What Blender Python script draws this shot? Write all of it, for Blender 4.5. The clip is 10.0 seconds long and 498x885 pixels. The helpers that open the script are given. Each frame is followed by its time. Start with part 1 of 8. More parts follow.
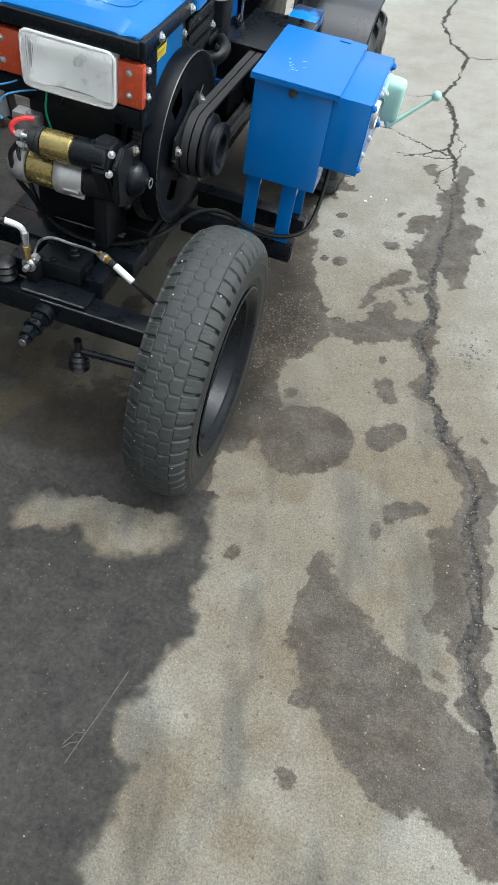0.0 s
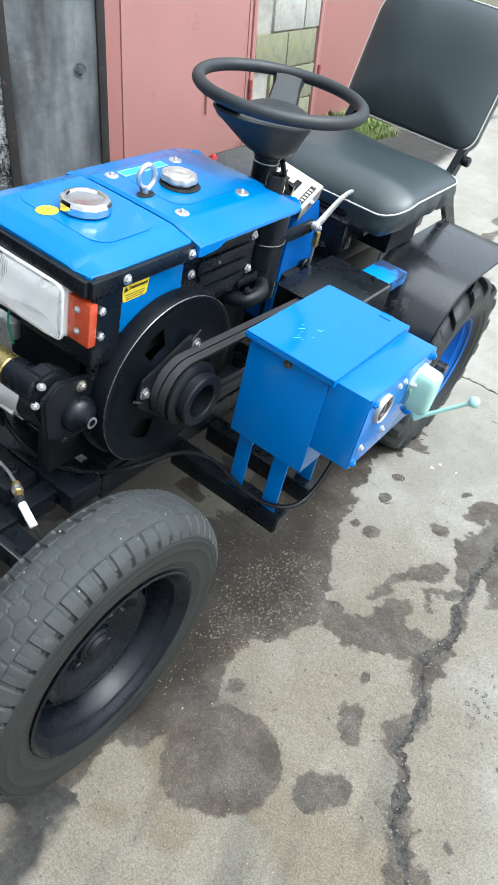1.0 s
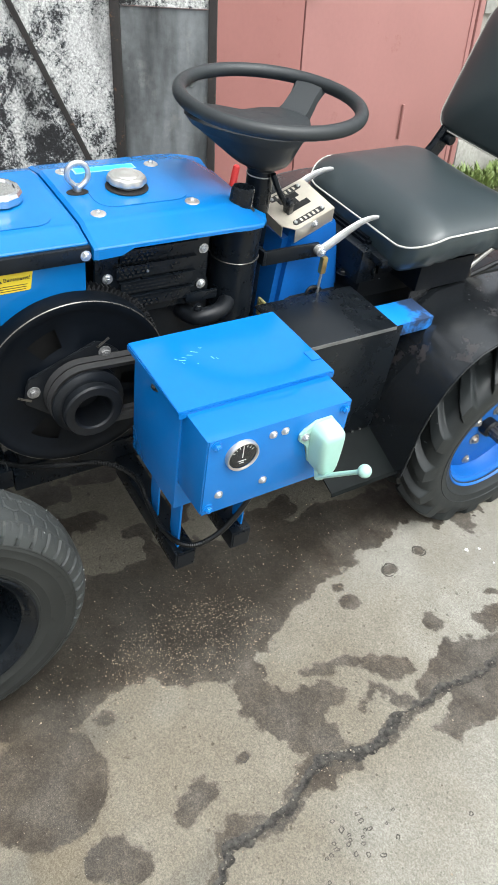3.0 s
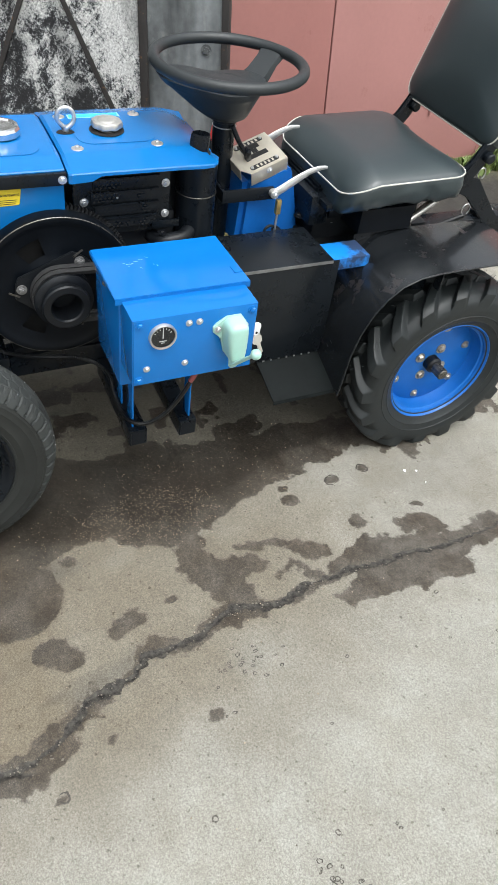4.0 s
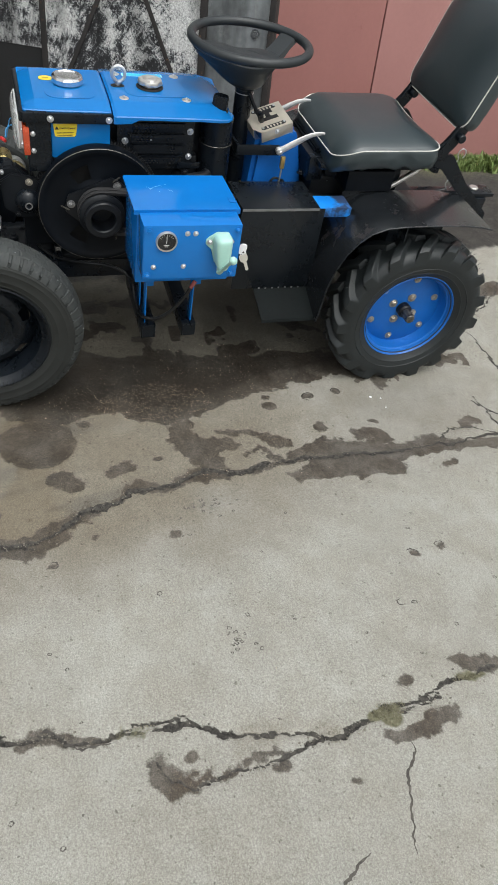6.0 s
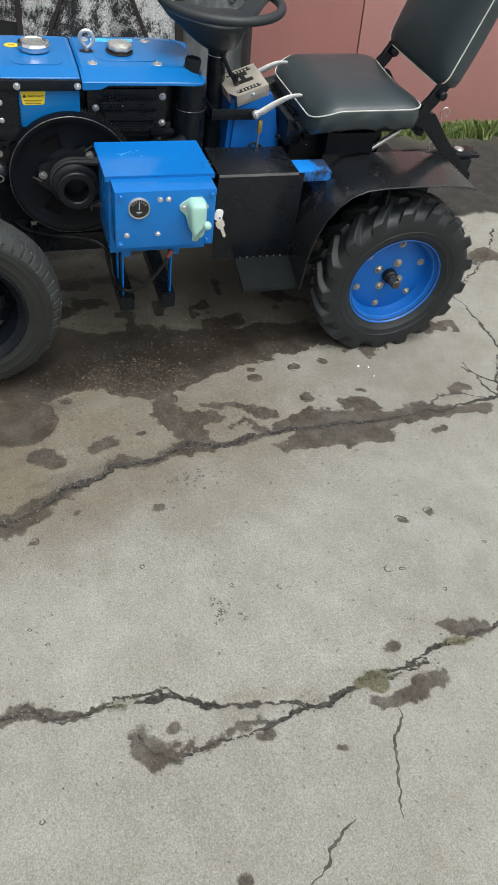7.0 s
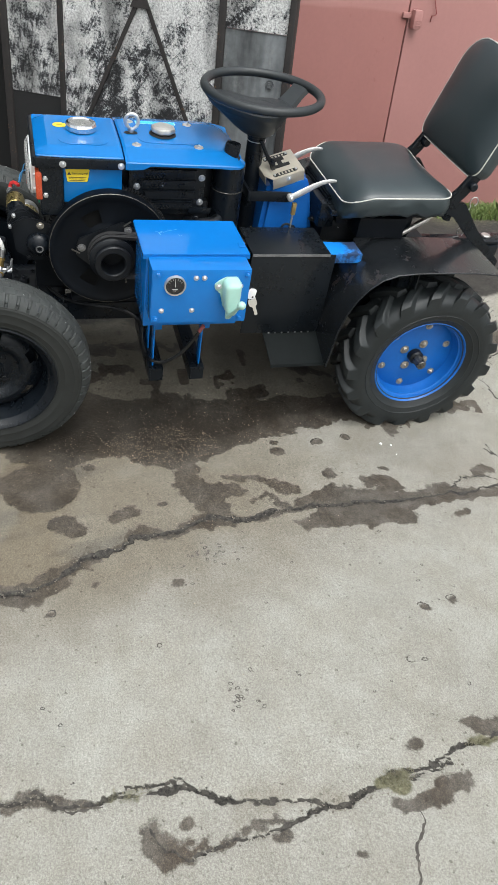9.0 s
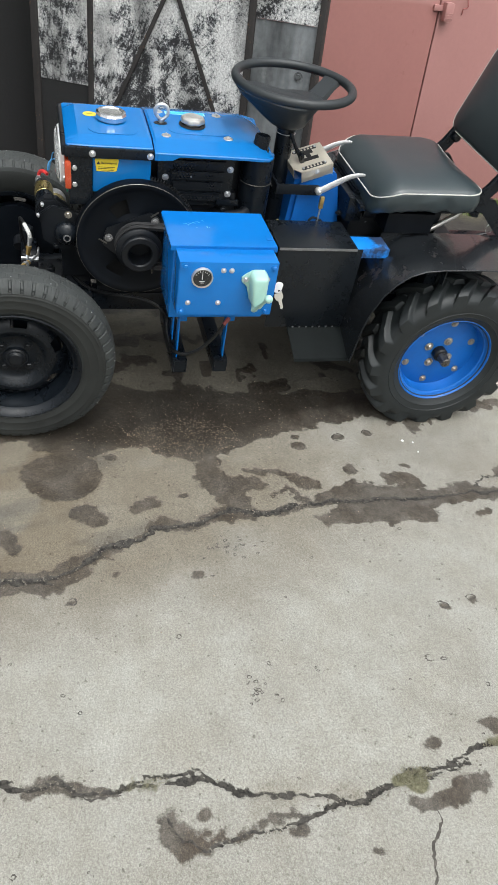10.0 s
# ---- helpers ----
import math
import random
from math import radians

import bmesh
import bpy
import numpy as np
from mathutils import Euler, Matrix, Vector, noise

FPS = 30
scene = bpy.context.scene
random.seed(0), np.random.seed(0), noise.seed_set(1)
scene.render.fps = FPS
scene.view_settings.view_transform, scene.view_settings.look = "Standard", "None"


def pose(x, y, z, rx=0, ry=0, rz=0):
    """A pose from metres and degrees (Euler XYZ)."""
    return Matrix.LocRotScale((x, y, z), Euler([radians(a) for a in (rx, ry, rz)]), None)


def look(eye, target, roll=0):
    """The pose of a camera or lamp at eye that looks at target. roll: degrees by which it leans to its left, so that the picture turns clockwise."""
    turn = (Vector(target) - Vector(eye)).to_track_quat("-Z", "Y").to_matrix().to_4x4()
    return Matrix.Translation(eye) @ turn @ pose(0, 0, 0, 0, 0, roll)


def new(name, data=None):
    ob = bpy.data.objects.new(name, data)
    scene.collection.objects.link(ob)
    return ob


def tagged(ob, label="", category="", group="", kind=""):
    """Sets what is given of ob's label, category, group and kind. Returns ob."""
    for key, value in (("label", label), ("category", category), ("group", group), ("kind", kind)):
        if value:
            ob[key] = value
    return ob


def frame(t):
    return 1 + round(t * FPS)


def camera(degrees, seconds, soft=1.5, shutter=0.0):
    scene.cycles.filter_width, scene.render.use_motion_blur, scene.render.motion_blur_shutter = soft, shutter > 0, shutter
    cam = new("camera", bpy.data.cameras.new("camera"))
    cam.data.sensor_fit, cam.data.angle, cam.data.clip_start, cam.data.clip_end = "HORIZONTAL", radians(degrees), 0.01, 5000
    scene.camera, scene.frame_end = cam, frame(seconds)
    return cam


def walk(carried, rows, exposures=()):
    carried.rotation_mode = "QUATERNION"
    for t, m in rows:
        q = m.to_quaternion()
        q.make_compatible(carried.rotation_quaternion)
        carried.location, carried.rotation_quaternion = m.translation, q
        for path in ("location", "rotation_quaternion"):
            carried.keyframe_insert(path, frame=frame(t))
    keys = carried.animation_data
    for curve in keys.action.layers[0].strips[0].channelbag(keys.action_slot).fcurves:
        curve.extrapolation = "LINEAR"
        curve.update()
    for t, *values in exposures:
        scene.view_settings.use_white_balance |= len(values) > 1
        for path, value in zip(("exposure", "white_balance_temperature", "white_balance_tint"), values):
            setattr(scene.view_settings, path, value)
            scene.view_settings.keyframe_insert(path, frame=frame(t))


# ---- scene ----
import functools
cam = camera(38.3, 10.0, soft=1.05)
PATH = [
    (0, (0.108, 0.21, 1.254), (-0.307, 1.479, -0.236), -0.9),
    (0.5, (0.272, 0.494, 1.247), (-0.497, 1.774, -0.084), -1.8),
    (1, (0.283, 0.711, 1.247), (-0.608, 2.071, 0.082), 5.3),
    (1.5, (0.284, 0.939, 1.277), (-0.677, 2.19, 0.048), 9.9),
    (2, (0.322, 1.153, 1.216), (-0.883, 2.129, -0.047), 5.6),
    (2.5, (0.428, 1.266, 1.204), (-0.903, 2.153, 0.004), 5.3),
    (3, (0.612, 1.232, 1.224), (-0.756, 2.128, 0.073), 3.4),
    (4.3, (1.136, 1.319, 1.26), (-0.324, 1.923, 0.033), 2.2),
    (4.5, (1.189, 1.315, 1.248), (-0.285, 1.849, 0.007), 1.2),
    (5, (1.393, 1.223, 1.287), (-0.141, 1.823, 0.153), 5.9),
    (5.5, (1.524, 1.199, 1.304), (0.087, 1.957, 0.138), 11.4),
    (5.7, (1.554, 1.24, 1.333), (0.089, 1.914, 0.149), 10.0),
    (6.8, (1.601, 1.389, 1.273), (0.124, 1.899, 0.024), 5.0),
    (7, (1.6, 1.374, 1.275), (0.142, 1.933, 0.025), 5.3),
    (7.5, (1.571, 1.342, 1.299), (0.095, 1.928, 0.082), 6.6),
    (8, (1.543, 1.349, 1.341), (-0.015, 1.873, 0.202), 6.1),
    (8.5, (1.554, 1.351, 1.328), (-0.064, 1.855, 0.267), 5.8),
    (9, (1.549, 1.34, 1.31), (-0.007, 1.895, 0.182), 7.1),
    (9.5, (1.54, 1.332, 1.33), (-0.03, 1.821, 0.192), 6.4),
    (10, (1.54, 1.319, 1.309), (-0.014, 1.835, 0.16), 7.8),
]
walk(cam, [(t, look(eye, target, roll)) for t, eye, target, roll in PATH],
     exposures=[(0, 0.80, 6030, 5), (0.5, 1.24, 5910, 5), (1, 1.24, 5820, 5), (1.5, 0.92, 6170, 6), (2, 1.05, 6150, 6), (2.5, 1.06, 6240, 6), (3, 1.10, 6270, 6), (4.5, 0.67, 6330, 7), (5, 0.64, 6330, 7), (5.5, 0.44, 6360, 7), (7, 0.35, 6340, 7), (8.5, 0.61, 6320, 7), (10, 0.61, 6320, 7)])

# ---------------------------------------------------------------- sky and light (overcast day)
world = bpy.data.worlds.new("sky")
scene.world = world
world.use_nodes = True
wn, wl = world.node_tree.nodes, world.node_tree.links
sky = wn.new("ShaderNodeTexSky")
sky.sky_type, sky.sun_disc = "NISHITA", False
sky.sun_elevation, sky.sun_rotation = radians(61), radians(80)
sky.air_density, sky.dust_density, sky.ozone_density = 1.0, 7.0, 1.0
cloud = wn.new("ShaderNodeHueSaturation")
cloud.inputs["Saturation"].default_value = 0.22
wl.new(sky.outputs[0], cloud.inputs["Color"])
wl.new(cloud.outputs[0], wn["Background"].inputs["Color"])
wn["Background"].inputs["Strength"].default_value = 0.15
sun = new("sun", bpy.data.lights.new("sun", "SUN"))
sun.data.energy, sun.data.angle, sun.data.color = 0.95, radians(95), (1.0, 0.985, 0.96)
sun.matrix_world = look((1.47, 0.26, 2.7), (0, 0, 0))

# ---------------------------------------------------------------- materials
def mat(name, base, rough=0.5, metal=0.0, var=0.15, scale=12.0, fine=90.0, bump=0.15, dist=0.002, coat=0.0, dirt=None, dirt_at=0.62, rvar=0.12, spec=0.5, sheen=0.0, local=True):
    """Two scales of colour and gloss variation, fine relief and, where given, dust or rust of its own colour."""
    m = bpy.data.materials.new(name)
    m.use_nodes = True
    n, l = m.node_tree.nodes, m.node_tree.links
    b = n["Principled BSDF"]
    co = n.new("ShaderNodeTexCoord")
    def noisy(s, d, r=0.6):
        t = n.new("ShaderNodeTexNoise")
        t.inputs["Scale"].default_value, t.inputs["Detail"].default_value, t.inputs["Roughness"].default_value = s, d, r
        l.new(co.outputs["Object"], t.inputs["Vector"])
        return t
    big, small = noisy(scale, 4), noisy(fine, 3)
    add = n.new("ShaderNodeMath"); add.operation = "MULTIPLY_ADD"
    l.new(small.outputs[0], add.inputs[0]); add.inputs[1].default_value = 0.5
    l.new(big.outputs[0], add.inputs[2])
    rng = n.new("ShaderNodeMapRange")
    l.new(add.outputs[0], rng.inputs[0])
    rng.inputs[1].default_value, rng.inputs[2].default_value = 0.4, 1.1
    rng.inputs[3].default_value, rng.inputs[4].default_value = 1 - var, 1 + var
    mul = n.new("ShaderNodeMix"); mul.data_type, mul.blend_type = "RGBA", "MULTIPLY"
    mul.inputs[0].default_value = 1.0
    mul.inputs[6].default_value = (*base, 1)
    l.new(rng.outputs[0], mul.inputs[7])
    col = mul.outputs[2]
    rr = n.new("ShaderNodeMapRange")
    l.new(add.outputs[0], rr.inputs[0])
    rr.inputs[1].default_value, rr.inputs[2].default_value = 0.4, 1.1
    rr.inputs[3].default_value, rr.inputs[4].default_value = max(0.02, rough - rvar), min(1, rough + rvar)
    ro = rr.outputs[0]
    if dirt:
        w = noisy(scale * 2.3, 7, 0.7)
        st = n.new("ShaderNodeMapRange")
        l.new(w.outputs[0], st.inputs[0])
        st.inputs[1].default_value, st.inputs[2].default_value = dirt_at, dirt_at + 0.1
        mx = n.new("ShaderNodeMix"); mx.data_type = "RGBA"
        l.new(st.outputs[0], mx.inputs[0]); l.new(col, mx.inputs[6]); mx.inputs[7].default_value = (*dirt, 1)
        col = mx.outputs[2]
        mr = n.new("ShaderNodeMix")
        l.new(st.outputs[0], mr.inputs[0]); l.new(ro, mr.inputs[2]); mr.inputs[3].default_value = 0.85
        ro = mr.outputs[0]
    l.new(col, b.inputs["Base Color"]); l.new(ro, b.inputs["Roughness"])
    b.inputs["Metallic"].default_value = metal
    b.inputs["Specular IOR Level"].default_value = spec
    b.inputs["Coat Weight"].default_value, b.inputs["Coat Roughness"].default_value = coat, 0.12
    if bump:
        bp = n.new("ShaderNodeBump")
        bp.inputs["Strength"].default_value, bp.inputs["Distance"].default_value = bump, dist
        l.new(add.outputs[0], bp.inputs["Height"]); l.new(bp.outputs[0], b.inputs["Normal"])
    return m

BLUE = mat("blue_paint", (0.006, 0.136, 0.405), 0.24, var=0.06, scale=5, fine=60, bump=0.008, dist=0.003, coat=0.08, rvar=0.05, spec=0.36)
BLUE_BOX = mat("blue_enamel", (0.007, 0.140, 0.455), 0.13, var=0.06, scale=7, fine=60, bump=0.008, dist=0.003, coat=0.14, rvar=0.04, spec=0.36)
OVERSPRAY = mat("blue_with_black_overspray", (0.010, 0.185, 0.60), 0.30, var=0.1, scale=3.2, fine=60, bump=0.03, dirt=(0.010, 0.030, 0.085), dirt_at=0.46)
# rim paint; on the gear tower its deeper blue stands for shade
BLUE_DEEP = mat("rim_and_shaded_tower_blue", (0.007, 0.108, 0.405), 0.42, var=0.14, scale=16, fine=120, bump=0.1, dirt=(0.05, 0.09, 0.16), dirt_at=0.70, spec=0.4)
BLACK = mat("black_enamel", (0.0050, 0.0070, 0.0098), 0.30, var=0.4, scale=18, fine=120, bump=0.06, dirt=(0.012, 0.013, 0.014), dirt_at=0.74, spec=0.27)
CAST = mat("black_cast_iron", (0.0066, 0.0080, 0.0102), 0.40, var=0.5, scale=25, fine=240, bump=0.22, dirt=(0.016, 0.0155, 0.015), dirt_at=0.70, spec=0.30)
TIN = mat("black_sheet_metal", (0.0068, 0.0088, 0.0112), 0.29, var=0.35, scale=9, fine=60, bump=0.08, dist=0.004, dirt=(0.020, 0.020, 0.020), dirt_at=0.74, rvar=0.14, spec=0.32)
# glossy black; the red-brown blotches paint in the red gate's reflection
TIN_TOP = mat("black_fender_gate_reflection", (0.0085, 0.0100, 0.0118), 0.24, var=0.4, scale=4, fine=70, bump=0.08, dist=0.004, dirt=(0.032, 0.022, 0.021), dirt_at=0.58, rvar=0.08, coat=0.45, spec=0.7)
WORN = mat("bare_worn_edge", (0.22, 0.22, 0.22), 0.42, 0.6, var=0.3, scale=40, bump=0.1)
RUBBER = mat("road_tyre_rubber", (0.0290, 0.0325, 0.0315), 0.70, var=0.45, scale=22, fine=420, bump=0.3, dirt=(0.070, 0.071, 0.066), dirt_at=0.60)
SIDEWALL = mat("tyre_sidewall_rubber", (0.0200, 0.0218, 0.0208), 0.58, var=0.4, scale=14, fine=260, bump=0.12, dirt=(0.026, 0.027, 0.025), dirt_at=0.58, spec=0.32)
BELT = mat("drive_belt_rubber", (0.020, 0.020, 0.021), 0.7, var=0.3, scale=30, bump=0.1)
BOOT = mat("black_boot_rubber", (0.010, 0.010, 0.011), 0.35, var=0.3, scale=30, bump=0.05)
LUGRUB = mat("lug_tyre_rubber", (0.0125, 0.0155, 0.0165), 0.50, var=0.4, scale=18, fine=140, bump=0.3, dirt=(0.045, 0.043, 0.038), dirt_at=0.67, spec=0.4)
VINYL = mat("black_vinyl", (0.0185, 0.0290, 0.0330), 0.40, coat=0.0, spec=0.75, var=0.14, scale=6, fine=420, bump=0.20, dist=0.0012, rvar=0.08)
PIPING = mat("pale_piping", (0.50, 0.49, 0.45), 0.55, var=0.2, scale=60, bump=0.1)
PLASTIC = mat("black_plastic", (0.0160, 0.0195, 0.0215), 0.50, var=0.2, scale=20, fine=500, bump=0.25, dist=0.0008)
ZINC = mat("zinc_bolt", (0.62, 0.63, 0.64), 0.36, 0.9, var=0.25, scale=90, fine=400, bump=0.15, dist=0.0006)
STEEL = mat("brushed_steel", (0.58, 0.565, 0.53), 0.38, 0.8, var=0.15, scale=30, fine=300, bump=0.1, dist=0.0005)
PLATE = mat("stainless_plate", (0.58, 0.535, 0.45), 0.36, 0.60, var=0.12, scale=30, fine=200, bump=0.05, dist=0.0005)
CHROME = mat("chrome_cap", (0.75, 0.75, 0.74), 0.17, 1.0, var=0.1, scale=50, bump=0.05)
ALU = mat("cast_aluminium", (0.56, 0.56, 0.55), 0.48, 0.75, var=0.2, scale=60, fine=300, bump=0.3, dist=0.0008)
TWIGBARK = mat("grey_twig", (0.085, 0.080, 0.068), 0.85, var=0.3, scale=60, bump=0.2)
OCHRE = mat("ochre_print", (0.34, 0.25, 0.02), 0.45, var=0.1, bump=0)
YZINC = mat("yellow_zinc", (0.44, 0.35, 0.14), 0.28, 0.9, var=0.14, scale=35, fine=200, bump=0.01)
BRASS = mat("brass", (0.55, 0.38, 0.14), 0.36, 0.9, var=0.3, scale=60, bump=0.15)
AMBER = mat("amber_plastic", (0.44, 0.062, 0.022), 0.25, var=0.15, scale=40, fine=300, bump=0.1, coat=0.3)
MINT = mat("mint_plastic", (0.34, 0.55, 0.48), 0.40, var=0.06, scale=25, fine=200, bump=0.05)
YELLOW = mat("yellow_sticker", (0.72, 0.56, 0.03), 0.42, var=0.08, scale=40, bump=0.03)
CYAN = mat("cyan_sticker", (0.03, 0.42, 0.74), 0.40, var=0.08, scale=40, bump=0.03)
PALECYAN = mat("pale_border", (0.35, 0.72, 0.85), 0.4, var=0.05)
INK = mat("black_ink", (0.015, 0.015, 0.015), 0.5, var=0.1, bump=0)
WHITE = mat("white_mark", (0.78, 0.78, 0.76), 0.5, var=0.08, bump=0)
RED = mat("red_plastic", (0.55, 0.03, 0.03), 0.38, var=0.1, bump=0.05)
WHITEHOSE = mat("white_hose", (0.70, 0.70, 0.67), 0.45, var=0.12, scale=60, bump=0.08)
WIREBLUE = mat("blue_wire", (0.06, 0.25, 0.50), 0.45, bump=0)
WIREGREEN = mat("green_wire", (0.02, 0.30, 0.16), 0.45, bump=0)
DIAL = mat("dial_face", (0.010, 0.011, 0.012), 0.35, bump=0)
LAMP = mat("reflector", (0.90, 0.90, 0.89), 0.30, 0.35, var=0.08, scale=30, bump=0.05)
RING = mat("ring_gear_steel", (0.016, 0.017, 0.019), 0.48, 0.3, var=0.3, scale=60, bump=0.05)
# near black for flat pieces that stand for the shade inside holes and gaps
DARK = mat("hollow_shade", (0.006, 0.006, 0.006), 0.9, bump=0)
REDPAINT = mat("red_gate_paint", (0.328, 0.158, 0.145), 0.46, var=0.10, scale=2.2, fine=45, bump=0.10, dist=0.004, dirt=(0.27, 0.12, 0.105), dirt_at=0.63)
REDDARK = mat("red_edge_paint", (0.24, 0.060, 0.055), 0.6, var=0.2, scale=9, bump=0.15)
BLOCK = mat("whitewashed_block", (0.315, 0.31, 0.28), 0.9, var=0.28, scale=9, fine=70, bump=0.6, dist=0.006, dirt=(0.26, 0.25, 0.22), dirt_at=0.56)
MOSSBLOCK = mat("mossy_block", (0.178, 0.185, 0.121), 0.92, var=0.35, scale=14, fine=70, bump=0.6, dist=0.006, dirt=(0.19, 0.175, 0.075), dirt_at=0.50)
MORTAR = mat("mortar", (0.30, 0.285, 0.25), 0.95, var=0.3, scale=14, bump=0.5, dist=0.006)
RUSTY = mat("rusty_iron", (0.026, 0.023, 0.022), 0.75, 0.2, var=0.5, scale=20, bump=0.4, dirt=(0.14, 0.078, 0.042), dirt_at=0.61)
# near black: bare dark sheet, and the garage interior with its shade in the colour
NEARBLACK = mat("near_black_matt", (0.0085, 0.0085, 0.0088), 0.9, var=0.5, scale=5, bump=0.4, dist=0.006)
OLDBRICK = mat("old_red_brick", (0.24, 0.12, 0.09), 0.9, var=0.4, scale=18, bump=0.6, dist=0.004, dirt=(0.10, 0.08, 0.07), dirt_at=0.52)
MOSSBLADE = mat("dry_moss_blade", (0.150, 0.138, 0.092), 0.9, var=0.4, scale=40, bump=0)
GRASS = mat("grass_blade", (0.115, 0.165, 0.040), 0.6, var=0.45, scale=4, fine=30, bump=0, dirt=(0.24, 0.21, 0.07), dirt_at=0.58)
STONE = mat("grit", (0.225, 0.180, 0.132), 0.9, var=0.4, scale=60, bump=0.2)
RUBBLE = mat("crumbled_concrete", (0.135, 0.122, 0.100), 0.9, var=0.5, scale=50, bump=0.3)
def by_island(m, lo, hi):
    """Each joined piece of a heap gets its own tone."""
    n, l = m.node_tree.nodes, m.node_tree.links
    b = n["Principled BSDF"]
    src = b.inputs["Base Color"].links[0].from_socket
    g = n.new("ShaderNodeNewGeometry")
    r = n.new("ShaderNodeMapRange"); l.new(g.outputs["Random Per Island"], r.inputs[0])
    r.inputs[3].default_value, r.inputs[4].default_value = lo, hi
    mx = n.new("ShaderNodeMix"); mx.data_type, mx.blend_type = "RGBA", "MULTIPLY"
    mx.inputs[0].default_value = 1.0
    l.new(src, mx.inputs[6]); l.new(r.outputs[0], mx.inputs[7])
    l.new(mx.outputs[2], b.inputs["Base Color"])
by_island(STONE, 0.30, 1.45)
GREASY = mat("greasy_steel", (0.12, 0.115, 0.105), 0.30, 0.75, var=0.5, scale=60, fine=300, bump=0.15, dist=0.0008)
GRIMYNUT = mat("grimy_zinc_nut", (0.42, 0.39, 0.34), 0.34, 0.85, var=0.4, scale=90, fine=400, bump=0.15, dist=0.0006)
UNDER = mat("black_oily_enamel", (0.0030, 0.0044, 0.0068), 0.40, var=0.4, scale=20, fine=120, bump=0.1, spec=0.16)
TRODDEN = mat("trodden_black_tin", (0.0048, 0.0064, 0.0066), 0.46, var=0.5, scale=14, fine=90, bump=0.15, dirt=(0.020, 0.021, 0.019), dirt_at=0.66, rvar=0.2, spec=0.10)
CORRUGATED = mat("black_conduit", (0.0045, 0.0052, 0.0060), 0.34, var=0.2, scale=30, bump=0, spec=0.35)
TANPLATE = mat("tan_pedal_plate", (0.36, 0.31, 0.13), 0.5, 0.1, var=0.25, scale=40, bump=0.1)
NICKEL = mat("key_nickel", (0.66, 0.63, 0.56), 0.45, 0.45, var=0.1, scale=80, bump=0.05)

GLASS = mat("ribbed_lamp_glass", (0.93, 0.94, 0.93), 0.06, var=0.03, scale=24, fine=70, bump=0.03, rvar=0.03)
gb = GLASS.node_tree.nodes["Principled BSDF"]
gb.inputs["Transmission Weight"].default_value, gb.inputs["IOR"].default_value = 0.80, 1.45
LAMPBODY = mat("pale_lamp_body", (0.80, 0.81, 0.80), 0.35, 0.1, var=0.08, scale=30, bump=0.05)
CLEAR = bpy.data.materials.new("gauge_glass")
CLEAR.use_nodes = True
gb = CLEAR.node_tree.nodes["Principled BSDF"]
gb.inputs["Transmission Weight"].default_value, gb.inputs["Roughness"].default_value, gb.inputs["IOR"].default_value = 1.0, 0.02, 1.3


